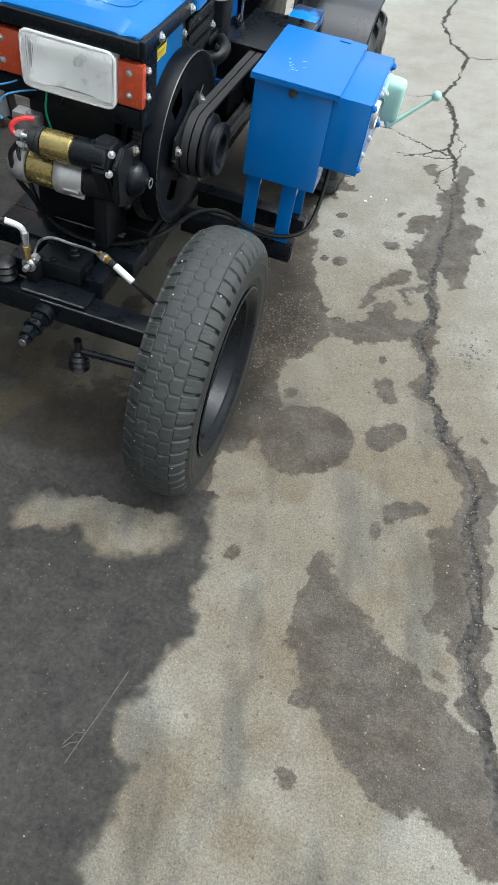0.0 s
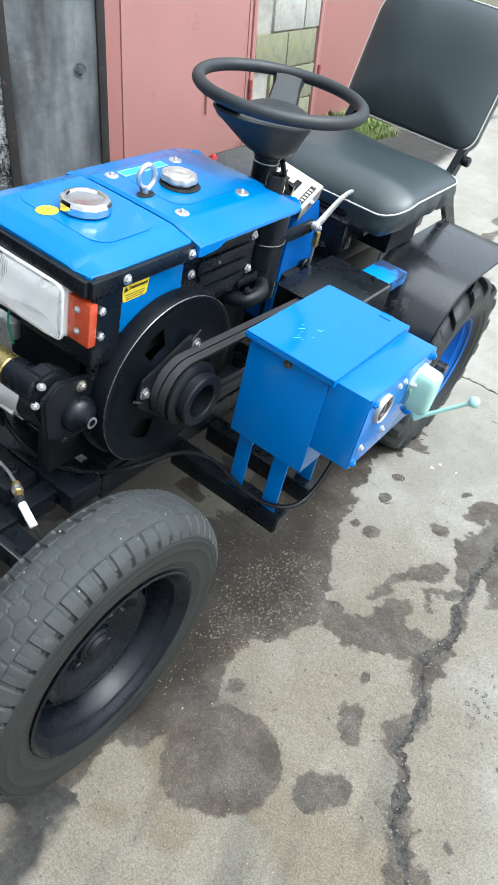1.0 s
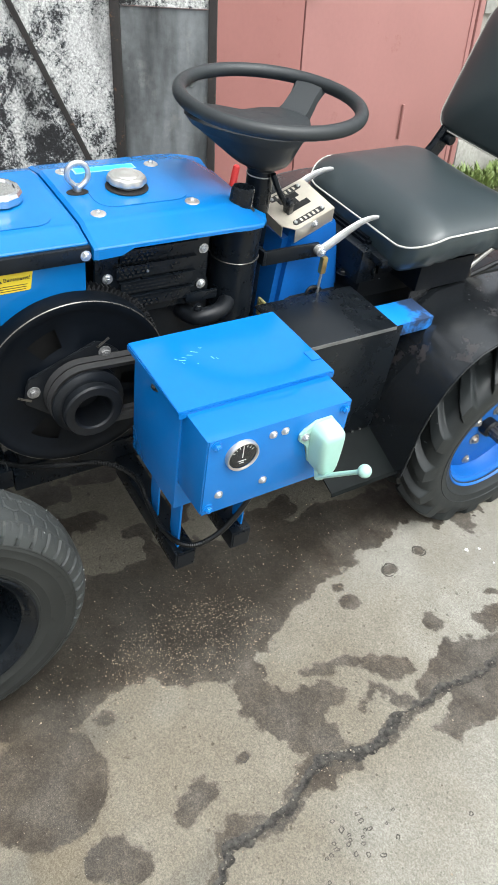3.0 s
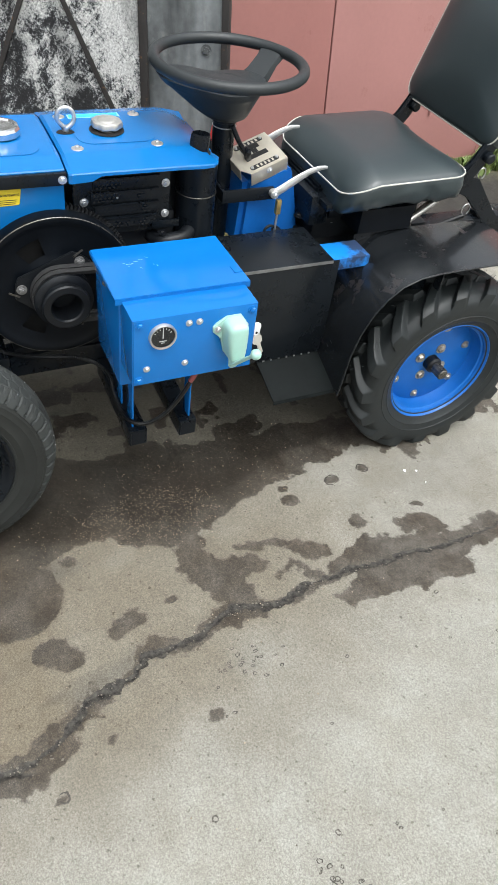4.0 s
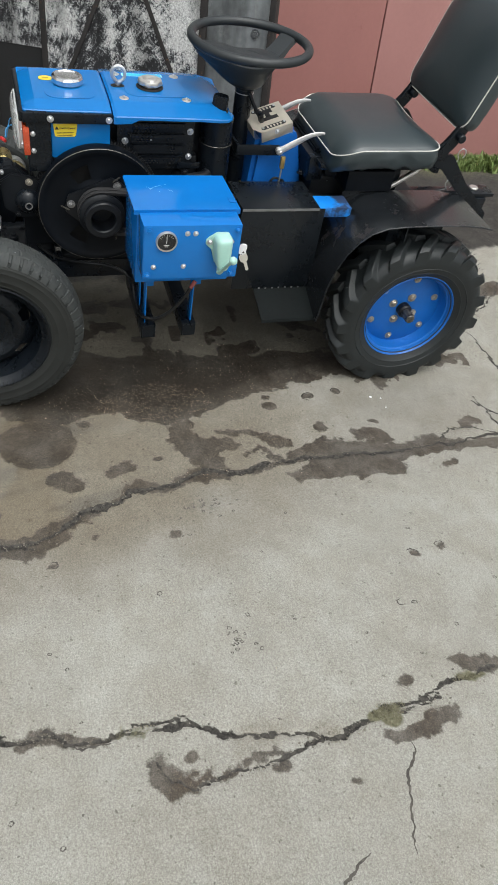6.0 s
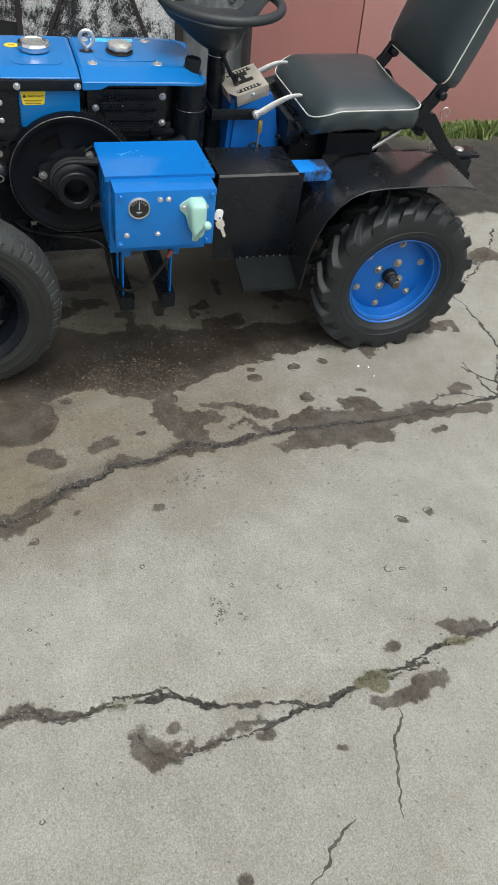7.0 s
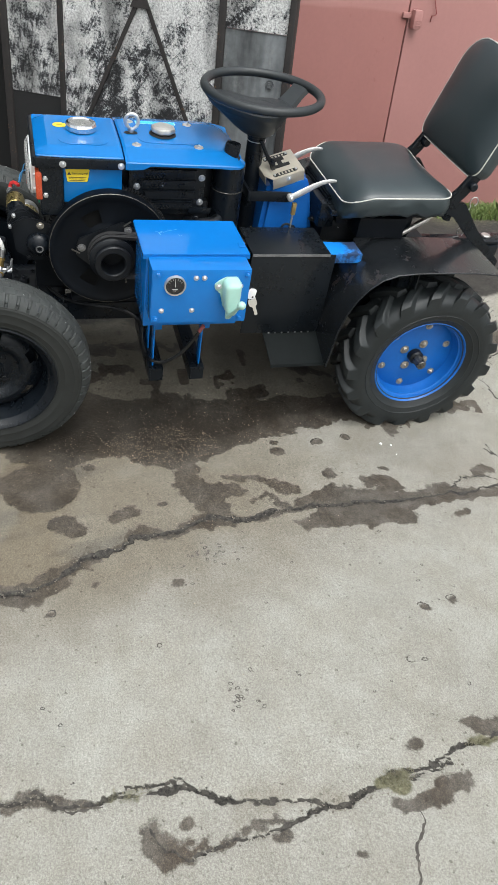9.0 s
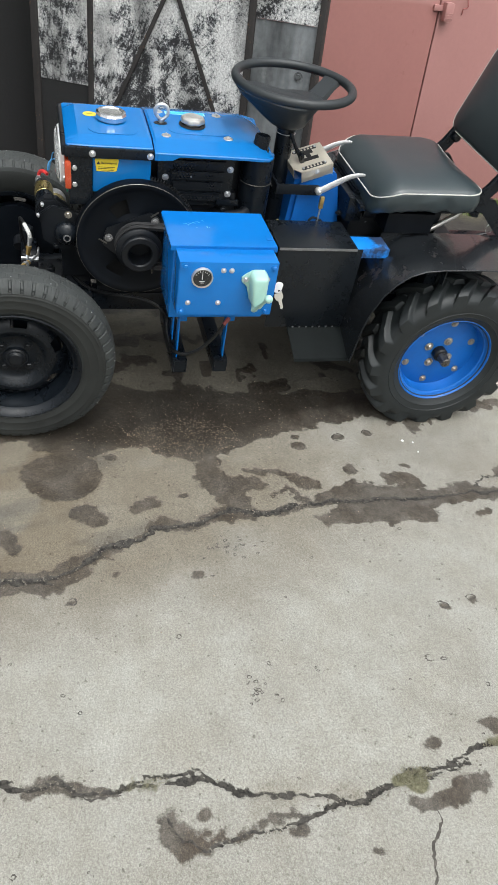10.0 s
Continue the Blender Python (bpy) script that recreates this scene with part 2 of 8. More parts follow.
def peeling():
    """Sheet iron with flaking whitewash over soot."""
    m = bpy.data.materials.new("flaking_whitewash")
    m.use_nodes = True
    n, l = m.node_tree.nodes, m.node_tree.links
    b = n["Principled BSDF"]
    co = n.new("ShaderNodeTexCoord")
    def tex(kind, s, d=6, r=0.65):
        t = n.new(kind)
        t.inputs["Scale"].default_value = s
        if kind == "ShaderNodeTexNoise":
            t.inputs["Detail"].default_value, t.inputs["Roughness"].default_value = d, r
        l.new(co.outputs["Object"], t.inputs["Vector"])
        return t
    a, f, v = tex("ShaderNodeTexNoise", 5.2, 5, 0.6), tex("ShaderNodeTexNoise", 85, 5, 0.85), tex("ShaderNodeTexNoise", 21, 4, 0.65)
    s1 = n.new("ShaderNodeMath"); s1.operation = "MULTIPLY_ADD"
    wide = n.new("ShaderNodeMath"); wide.operation = "MULTIPLY_ADD"; l.new(a.outputs[0], wide.inputs[0]); wide.inputs[1].default_value, wide.inputs[2].default_value = 1.15, -0.17
    l.new(f.outputs[0], s1.inputs[0]); s1.inputs[1].default_value = 1.55; l.new(wide.outputs[0], s1.inputs[2])
    s2 = n.new("ShaderNodeMath"); s2.operation = "MULTIPLY_ADD"
    l.new(v.outputs[0], s2.inputs[0]); s2.inputs[1].default_value = 0.80; l.new(s1.outputs[0], s2.inputs[2])
    sep = n.new("ShaderNodeSeparateXYZ"); l.new(co.outputs["Object"], sep.inputs[0])
    hi = n.new("ShaderNodeMapRange"); l.new(sep.outputs[2], hi.inputs[0])
    hi.inputs[1].default_value, hi.inputs[2].default_value, hi.inputs[3].default_value, hi.inputs[4].default_value = 0.45, 1.40, -1.10, -0.715
    s3 = n.new("ShaderNodeMath"); s3.operation = "ADD"; l.new(s2.outputs[0], s3.inputs[0]); l.new(hi.outputs[0], s3.inputs[1])
    r = n.new("ShaderNodeValToRGB")
    l.new(s3.outputs[0], r.inputs[0])
    e = r.color_ramp.elements
    e[0].position, e[0].color = 0.47, (0.016, 0.016, 0.018, 1)
    e[1].position, e[1].color = 0.78, (0.56, 0.56, 0.55, 1)
    k = r.color_ramp.elements.new(0.525); k.color = (0.055, 0.058, 0.063, 1)
    k = r.color_ramp.elements.new(0.575); k.color = (0.150, 0.156, 0.162, 1)
    k = r.color_ramp.elements.new(0.64); k.color = (0.37, 0.375, 0.37, 1)
    mp = n.new("ShaderNodeMapping"); mp.inputs["Scale"].default_value = (1.0, 1.0, 0.45)
    l.new(co.outputs["Object"], mp.inputs["Vector"])
    smoke = n.new("ShaderNodeTexNoise"); smoke.inputs["Scale"].default_value, smoke.inputs["Detail"].default_value = 5.5, 5
    l.new(mp.outputs[0], smoke.inputs["Vector"])
    sr = n.new("ShaderNodeMapRange"); l.new(smoke.outputs[0], sr.inputs[0])
    sr.inputs[1].default_value, sr.inputs[2].default_value, sr.inputs[3].default_value, sr.inputs[4].default_value = 0.36, 0.52, 0.40, 1.16
    dots = tex("ShaderNodeTexNoise", 130, 3, 0.7)
    dr = n.new("ShaderNodeMapRange"); l.new(dots.outputs[0], dr.inputs[0])
    dr.inputs[1].default_value, dr.inputs[2].default_value, dr.inputs[3].default_value, dr.inputs[4].default_value = 0.36, 0.62, 0.66, 1.26
    mm = n.new("ShaderNodeMath"); mm.operation = "MULTIPLY"; l.new(sr.outputs[0], mm.inputs[0]); l.new(dr.outputs[0], mm.inputs[1])
    sm = n.new("ShaderNodeMix"); sm.data_type, sm.blend_type = "RGBA", "MULTIPLY"; sm.inputs[0].default_value = 1.0
    l.new(r.outputs[0], sm.inputs[6]); l.new(mm.outputs[0], sm.inputs[7])
    l.new(sm.outputs[2], b.inputs["Base Color"])
    b.inputs["Roughness"].default_value = 0.85
    bp = n.new("ShaderNodeBump"); bp.inputs["Strength"].default_value, bp.inputs["Distance"].default_value = 0.8, 0.008
    l.new(s3.outputs[0], bp.inputs["Height"]); l.new(bp.outputs[0], b.inputs["Normal"])
    return m

def repainted(base, low):
    """Gate paint with a duller lower field that ends in a level brush line."""
    m = base.copy(); m.name = "red_gate_paint_two_tone"
    n, l = m.node_tree.nodes, m.node_tree.links
    b = n["Principled BSDF"]
    src = b.inputs["Base Color"].links[0].from_socket
    co = n.new("ShaderNodeTexCoord"); sep = n.new("ShaderNodeSeparateXYZ"); l.new(co.outputs["Object"], sep.inputs[0])
    nz = n.new("ShaderNodeTexNoise"); nz.inputs["Scale"].default_value = 3.0; l.new(co.outputs["Object"], nz.inputs["Vector"])
    ad = n.new("ShaderNodeMath"); ad.operation = "MULTIPLY_ADD"; l.new(nz.outputs[0], ad.inputs[0]); ad.inputs[1].default_value = 0.05; l.new(sep.outputs[2], ad.inputs[2])
    st = n.new("ShaderNodeMapRange"); l.new(ad.outputs[0], st.inputs[0])
    st.inputs[1].default_value, st.inputs[2].default_value, st.inputs[3].default_value, st.inputs[4].default_value = low, low + 0.012, 1.0, 0.0
    mx = n.new("ShaderNodeMix"); mx.data_type, mx.blend_type = "RGBA", "MULTIPLY"
    l.new(st.outputs[0], mx.inputs[0]); l.new(src, mx.inputs[6]); mx.inputs[7].default_value = (0.86, 0.78, 0.76, 1)
    l.new(mx.outputs[2], b.inputs["Base Color"])
    return m

REDTWO = repainted(REDPAINT, 1.145)
PEEL = peeling()
GREYIRON = mat("grey_sheet_iron", (0.150, 0.160, 0.165), 0.46, 0.1, var=0.5, scale=4, fine=50, bump=0.3, dist=0.004, dirt=(0.24, 0.245, 0.24), dirt_at=0.55)
def streaked(m, lo, hi):
    """Soot that has run down the sheet."""
    n, l = m.node_tree.nodes, m.node_tree.links
    b = n["Principled BSDF"]
    src = b.inputs["Base Color"].links[0].from_socket
    co = n.new("ShaderNodeTexCoord")
    mp = n.new("ShaderNodeMapping"); mp.inputs["Scale"].default_value = (1.0, 1.0, 0.22)
    l.new(co.outputs["Object"], mp.inputs["Vector"])
    t = n.new("ShaderNodeTexNoise"); t.inputs["Scale"].default_value, t.inputs["Detail"].default_value = 8.0, 5
    l.new(mp.outputs[0], t.inputs["Vector"])
    r = n.new("ShaderNodeMapRange"); l.new(t.outputs[0], r.inputs[0])
    r.inputs[1].default_value, r.inputs[2].default_value, r.inputs[3].default_value, r.inputs[4].default_value = 0.40, 0.60, lo, hi
    mx = n.new("ShaderNodeMix"); mx.data_type, mx.blend_type = "RGBA", "MULTIPLY"; mx.inputs[0].default_value = 1.0
    l.new(src, mx.inputs[6]); l.new(r.outputs[0], mx.inputs[7])
    l.new(mx.outputs[2], b.inputs["Base Color"])
streaked(GREYIRON, 0.30, 1.10)


def ground_material():
    m = bpy.data.materials.new("old_concrete")
    m.use_nodes = True
    n, l = m.node_tree.nodes, m.node_tree.links
    b = n["Principled BSDF"]
    co = n.new("ShaderNodeTexCoord")
    def tex(s, d=4, r=0.6, kind="ShaderNodeTexNoise"):
        t = n.new(kind)
        t.inputs["Scale"].default_value = s
        if kind == "ShaderNodeTexNoise":
            t.inputs["Detail"].default_value, t.inputs["Roughness"].default_value = d, r
        l.new(co.outputs["Object"], t.inputs["Vector"])
        return t
    def ramp(src, p0, c0, p1, c1):
        r = n.new("ShaderNodeValToRGB"); l.new(src, r.inputs[0])
        r.color_ramp.elements[0].position, r.color_ramp.elements[0].color = p0, (*c0, 1)
        r.color_ramp.elements[1].position, r.color_ramp.elements[1].color = p1, (*c1, 1)
        return r.outputs[0]
    def mix(f, a, c, mode="MIX"):
        x = n.new("ShaderNodeMix"); x.data_type, x.blend_type = "RGBA", mode
        for s, v in ((x.inputs[0], f), (x.inputs[6], a), (x.inputs[7], c)):
            if isinstance(v, (int, float)): s.default_value = v
            elif isinstance(v, tuple): s.default_value = (*v, 1)
            else: l.new(v, s)
        return x.outputs[2]
    def attr(name):
        a = n.new("ShaderNodeAttribute"); a.attribute_name = name
        return a.outputs["Fac"]
    def thresh(field, noise_out, amount, lo, hi):
        s = n.new("ShaderNodeMath"); s.operation = "MULTIPLY_ADD"
        l.new(noise_out, s.inputs[0]); s.inputs[1].default_value = amount; l.new(field, s.inputs[2])
        r = n.new("ShaderNodeMapRange"); r.interpolation_type = "SMOOTHSTEP"; l.new(s.outputs[0], r.inputs[0])
        r.inputs[1].default_value, r.inputs[2].default_value = lo, hi
        return r.outputs[0]
    big, mid, fine, grit = tex(2.2, 5), tex(14, 5, 0.7), tex(95, 4, 0.7), tex(420, 2, 0.5)
    vor = tex(150, kind="ShaderNodeTexVoronoi")
    speck = tex(230, 3, 0.75)
    dry = ramp(big.outputs[0], 0.35, (0.282, 0.276, 0.250), 0.68, (0.324, 0.320, 0.294))
    dry = mix(0.45, dry, ramp(mid.outputs[0], 0.3, (0.78, 0.77, 0.74), 0.7, (1.14, 1.14, 1.14)), "MULTIPLY")
    dry = mix(0.34, dry, ramp(fine.outputs[0], 0.30, (0.62, 0.61, 0.59), 0.66, (1.18, 1.18, 1.17)), "MULTIPLY")
    dry = mix(0.58, dry, ramp(speck.outputs[0], 0.36, (0.60, 0.59, 0.57), 0.62, (1.24, 1.24, 1.22)), "MULTIPLY")
    dry = mix(0.52, dry, ramp(grit.outputs[0], 0.35, (0.62, 0.61, 0.6), 0.7, (1.2, 1.2, 1.2)), "MULTIPLY")
    pits = ramp(tex(75, 2, 0.5).outputs[0], 0.27, (0.45, 0.44, 0.42), 0.33, (1, 1, 1))
    dry = mix(0.8, dry, pits, "MULTIPLY")
    dry = mix(0.5, dry, ramp(tex(5.5, 5, 0.65).outputs[0], 0.36, (0.86, 0.82, 0.76), 0.62, (1.06, 1.06, 1.06)), "MULTIPLY")
    dry = mix(attr("warm"), dry, mix(1.0, dry, (0.57, 0.505, 0.42), "MULTIPLY"))
    dry = mix(attr("dust"), dry, mix(1.0, dry, (0.66, 0.69, 0.73), "MULTIPLY"))
    wet = ramp(mid.outputs[0], 0.3, (0.037, 0.0330, 0.0285), 0.72, (0.078, 0.0695, 0.0595))
    wet = mix(0.7, wet, ramp(fine.outputs[0], 0.3, (0.6, 0.6, 0.6), 0.68, (1.35, 1.33, 1.3)), "MULTIPLY")
    wet = mix(0.6, wet, ramp(speck.outputs[0], 0.33, (0.60, 0.59, 0.58), 0.66, (1.45, 1.43, 1.38)), "MULTIPLY")
    wet = mix(0.8, wet, ramp(tex(7, 4, 0.6).outputs[0], 0.38, (0.95, 0.85, 0.74), 0.60, (1.08, 1.08, 1.08)), "MULTIPLY")
    wet = mix(0.55, wet, ramp(grit.outputs[0], 0.42, (0.72, 0.72, 0.72), 0.70, (1.9, 1.85, 1.75)), "MULTIPLY")
    # damp under the tractor darkened further: the tractor's shade is in this colour
    wet = mix(attr("soak_shade"), wet, mix(1.0, wet, (0.40, 0.40, 0.385), "MULTIPLY"))
    tar = ramp(mid.outputs[0], 0.3, (0.021, 0.020, 0.019), 0.72, (0.046, 0.044, 0.040))
    tar = mix(0.8, tar, ramp(fine.outputs[0], 0.3, (0.6, 0.6, 0.6), 0.70, (1.6, 1.58, 1.5)), "MULTIPLY")
    fw = thresh(attr("wet"), tex(40, 6, 0.75).outputs[0], 0.60, 0.71, 0.87)
    fd = n.new("ShaderNodeMapRange"); l.new(tex(16, 5, 0.65).outputs[0], fd.inputs[0])
    fd.inputs[1].default_value, fd.inputs[2].default_value, fd.inputs[3].default_value, fd.inputs[4].default_value = 0.38, 0.58, 0.82, 1.0
    fx = n.new("ShaderNodeMath"); fx.operation = "MAXIMUM"; l.new(fd.outputs[0], fx.inputs[0]); l.new(attr("soak_shade"), fx.inputs[1])
    fy = n.new("ShaderNodeMath"); fy.operation = "MULTIPLY"; l.new(fw, fy.inputs[0]); l.new(fx.outputs[0], fy.inputs[1])
    fw = fy.outputs[0]
    fs = thresh(attr("tar"), mid.outputs[0], 0.40, 0.60, 0.92)
    fc = thresh(attr("crack"), fine.outputs[0], 0.50, 0.70, 0.86)
    fm = thresh(attr("mossy"), fine.outputs[0], 0.5, 0.62, 0.95)
    # dry concrete beneath takes the same painted shade
    dry = mix(attr("soak_shade"), dry, mix(1.0, dry, (0.305, 0.295, 0.270), "MULTIPLY"))
    col = mix(fw, dry, wet)
    col = mix(fs, col, tar)
    specks = ramp(vor.outputs["Distance"], 0.10, (1, 1, 1), 0.16, (0, 0, 0))
    keep = ramp(tex(60, 2).outputs[0], 0.56, (0, 0, 0), 0.62, (1, 1, 1))
    sp = mix(1.0, specks, keep, "MULTIPLY")
    col = mix(mix(1.0, sp, (0.5, 0.5, 0.5), "MULTIPLY"), col, (0.34, 0.32, 0.28))
    col = mix(fc, col, ramp(fine.outputs[0], 0.35, (0.012, 0.011, 0.010), 0.66, (0.070, 0.064, 0.055)))
    col = mix(fm, col, ramp(fine.outputs[0], 0.35, (0.062, 0.060, 0.034), 0.7, (0.18, 0.17, 0.11)))
    l.new(col, b.inputs["Base Color"])
    ro = n.new("ShaderNodeMapRange"); l.new(fw, ro.inputs[0]); ro.inputs[3].default_value, ro.inputs[4].default_value = 0.88, 0.58
    l.new(ro.outputs[0], b.inputs["Roughness"])
    b.inputs["Specular IOR Level"].default_value = 0.28
    h = n.new("ShaderNodeMath"); h.operation = "MULTIPLY_ADD"
    l.new(grit.outputs[0], h.inputs[0]); h.inputs[1].default_value = 0.5; l.new(fine.outputs[0], h.inputs[2])
    bp = n.new("ShaderNodeBump"); bp.inputs["Strength"].default_value, bp.inputs["Distance"].default_value = 0.45, 0.004
    l.new(h.outputs[0], bp.inputs["Height"]); l.new(bp.outputs[0], b.inputs["Normal"])
    return m

GROUND = ground_material()
CRACKFILL = mat("dirt_filled_crack", (0.075, 0.068, 0.060), 0.95, var=0.5, scale=30, fine=200, bump=0.4, dirt=(0.13, 0.12, 0.105), dirt_at=0.56, spec=0.2)


# ---------------------------------------------------------------- mesh helpers
def finish(name, bm, material, parent=None, label="", sharp=0.6, smooth=True):
    bmesh.ops.recalc_face_normals(bm, faces=bm.faces[:])
    for f in bm.faces:
        f.smooth = smooth
    for e in bm.edges:
        if len(e.link_faces) != 2 or e.calc_face_angle(0.0) > sharp:
            e.smooth = False
    me = bpy.data.meshes.new(name)
    bm.to_mesh(me)
    bm.free()
    me.materials.append(material)
    ob = new(name, me)
    ob.parent = parent
    if label:
        tagged(ob, label)
    return ob


def part(name, bm, material, parent, label="", sharp=0.6):
    return finish(name, bm, material, parent, label, sharp)


def box(bm, lo, hi, bevel=0.0, m=None):
    lo, hi = Vector(lo), Vector(hi)
    mt = Matrix.Translation((lo + hi) / 2) @ Matrix.Diagonal((*(hi - lo), 1))
    r = bmesh.ops.create_cube(bm, size=1, matrix=(m @ mt) if m else mt)
    if bevel:
        es = list({e for v in r["verts"] for e in v.link_edges})
        bmesh.ops.bevel(bm, geom=es, offset=bevel, segments=2, affect="EDGES", profile=0.6)
    return bm


def boxed(lo, hi, bevel=0.0, m=None):
    return box(bmesh.new(), lo, hi, bevel, m)


def frame_to(p0, p1):
    d = Vector(p1) - Vector(p0)
    return Matrix.Translation(p0) @ d.to_track_quat("Z", "Y").to_matrix().to_4x4(), d.length


def lathe(bm, profile, m, seg=48, closed=False):
    """profile: (radius, height) along m's z axis."""
    rings = []
    for r, h in profile:
        rings.append([bm.verts.new(m @ Vector((r * math.cos(2 * math.pi * i / seg), r * math.sin(2 * math.pi * i / seg), h))) for i in range(seg)] if r > 1e-6 else [bm.verts.new(m @ Vector((0, 0, h)))])
    pairs = list(zip(rings, rings[1:])) + ([(rings[-1], rings[0])] if closed else [])
    for a, b in pairs:
        for i in range(seg):
            j = (i + 1) % seg
            q = [a[i % len(a)], a[j % len(a)], b[j % len(b)], b[i % len(b)]]
            u = []
            for v in q:
                if v not in u: u.append(v)
            if len(u) > 2:
                bm.faces.new(u)
    return bm


def cyl(bm, p0, p1, r, seg=16, r2=None, bevel=0.0):
    m, L = frame_to(p0, p1)
    r2 = r if r2 is None else r2
    prof = [(0, 0), (r - bevel, 0), (r, bevel), (r2, L - bevel), (r2 - bevel, L), (0, L)] if bevel else [(0, 0), (r, 0), (r2, L), (0, L)]
    return lathe(bm, prof, m, seg)


def tube(bm, pts, r, seg=8, closed=False, smooth_n=0):
    pts = [Vector(p) for p in pts]
    for _ in range(smooth_n):
        out = []
        k = len(pts)
        rngs = range(k) if closed else range(k - 1)
        for i in rngs:
            a, b = pts[i], pts[(i + 1) % k]
            out += [a * 0.75 + b * 0.25, a * 0.25 + b * 0.75]
        pts = out if closed else [pts[0]] + out + [pts[-1]]
    k = len(pts)
    rings, up = [], None
    for i, p in enumerate(pts):
        d = (pts[(i + 1) % k] - pts[i - 1]) if closed else (pts[min(i + 1, k - 1)] - pts[max(i - 1, 0)])
        d.normalize()
        if up is None:
            up = d.orthogonal().normalized()
        up = (up - d * up.dot(d)).normalized()
        w = d.cross(up)
        rings.append([bm.verts.new(p + (up * math.cos(2 * math.pi * j / seg) + w * math.sin(2 * math.pi * j / seg)) * r) for j in range(seg)])
    for i in range(k if closed else k - 1):
        a, b = rings[i], rings[(i + 1) % k]
        off = 0
        if closed and i == k - 1:
            off = min(range(seg), key=lambda o: (b[o].co - a[0].co).length)
        for j in range(seg):
            bm.faces.new((a[j], a[(j + 1) % seg], b[(j + 1 + off) % seg], b[(j + off) % seg]))
    if not closed:
        bm.faces.new(rings[0][::-1]); bm.faces.new(rings[-1])
    return bm


def prism(bm, poly, m, depth, bevel=0.0):
    """poly in m's xy plane, extruded along m's z by depth."""
    a = [bm.verts.new(m @ Vector((x, y, 0))) for x, y in poly]
    b = [bm.verts.new(m @ Vector((x, y, depth))) for x, y in poly]
    k = len(poly)
    fs = [bm.faces.new(a[::-1]), bm.faces.new(b)]
    for i in range(k):
        fs.append(bm.faces.new((a[i], a[(i + 1) % k], b[(i + 1) % k], b[i])))
    if bevel:
        es = list({e for f in fs for e in f.edges})
        bmesh.ops.bevel(bm, geom=es, offset=bevel, segments=2, affect="EDGES")
    return bm


def sheet(bm, path, lo, hi, thick, axis="x"):
    """A bent sheet: path of (a, z) pairs in the plane across axis, from lo to hi along axis."""
    k = len(path)
    nrm = []
    for i in range(k):
        p, q = path[max(i - 1, 0)], path[min(i + 1, k - 1)]
        t = Vector((q[0] - p[0], q[1] - p[1])).normalized()
        nrm.append((-t.y * thick, t.x * thick))
    def P(a, z, s):
        return Vector((s, a, z)) if axis == "x" else Vector((a, s, z))
    rows = []
    for i in range(k):
        a, z = path[i]
        dx, dz = nrm[i]
        rows.append([bm.verts.new(P(a, z, lo)), bm.verts.new(P(a, z, hi)), bm.verts.new(P(a - dx, z - dz, hi)), bm.verts.new(P(a - dx, z - dz, lo))])
    for u, v in zip(rows, rows[1:]):
        for j in range(4):
            bm.faces.new((u[j], u[(j + 1) % 4], v[(j + 1) % 4], v[j]))
    bm.faces.new(rows[0][::-1]); bm.faces.new(rows[-1])
    return bm


def axis_matrix(loc, d):
    return Matrix.Translation(loc) @ Vector(d).to_track_quat("Z", "Y").to_matrix().to_4x4()


BOLTS = {}
def bolt(parent, loc, d, r=0.007, name="bolt", material=None, washer=True, turn=0.0, label=""):
    """A hexagon bolt head on a washer, or a screw, standing on loc along d; alike ones share one mesh."""
    material = material or ZINC
    key = (round(r, 4), material.name, washer)
    if key not in BOLTS:
        bm = bmesh.new()
        I = Matrix.Identity(4)
        if washer:
            lathe(bm, [(0, 0), (r * 1.45, 0), (r * 1.45, r * 0.22), (0, r * 0.22)], I, 14)
        lathe(bm, [(r, r * 0.2), (r, r * 0.75), (r * 0.86, r * 0.92), (0, r * 0.95)], I, 6)
        lathe(bm, [(r * 0.5, r * 0.93), (r * 0.46, r * 1.2), (0, r * 1.22)], I, 8)
        me = bpy.data.meshes.new(name)
        bmesh.ops.recalc_face_normals(bm, faces=bm.faces[:])
        bm.to_mesh(me); bm.free()
        me.materials.append(material)
        BOLTS[key] = me
    ob = new(name, BOLTS[key])
    ob.parent = parent
    ob.matrix_basis = axis_matrix(loc, d) @ Matrix.Rotation(turn, 4, "Z")
    if label:
        tagged(ob, label)
    return ob


def words(name, text, size, m, material, parent, thick=0.0003, align="LEFT"):
    cu = bpy.data.curves.new(name, "FONT")
    cu.body, cu.size, cu.extrude, cu.align_x = text, size, thick, align
    tmp = bpy.data.objects.new(name, cu)
    scene.collection.objects.link(tmp)
    dg = bpy.context.evaluated_depsgraph_get()
    me = bpy.data.meshes.new_from_object(tmp.evaluated_get(dg))
    bpy.data.objects.remove(tmp)
    bpy.data.curves.remove(cu)
    me.name = name
    me.transform(m)
    me.materials.clear(); me.materials.append(material)
    ob = new(name, me)
    ob.parent = parent
    return ob


def rounded(w, h, r, n=5):
    """A rounded rectangle's outline round the origin."""
    out = []
    for cx, cy, a0 in ((w / 2 - r, h / 2 - r, 0), (-w / 2 + r, h / 2 - r, 90), (-w / 2 + r, -h / 2 + r, 180), (w / 2 - r, -h / 2 + r, 270)):
        for i in range(n + 1):
            a = radians(a0 + 90 * i / n)
            out.append((cx + r * math.cos(a), cy + r * math.sin(a)))
    return out


def empty(name, m):
    ob = new(name)
    ob.empty_display_size = 0.1
    ob.matrix_world = m
    return ob


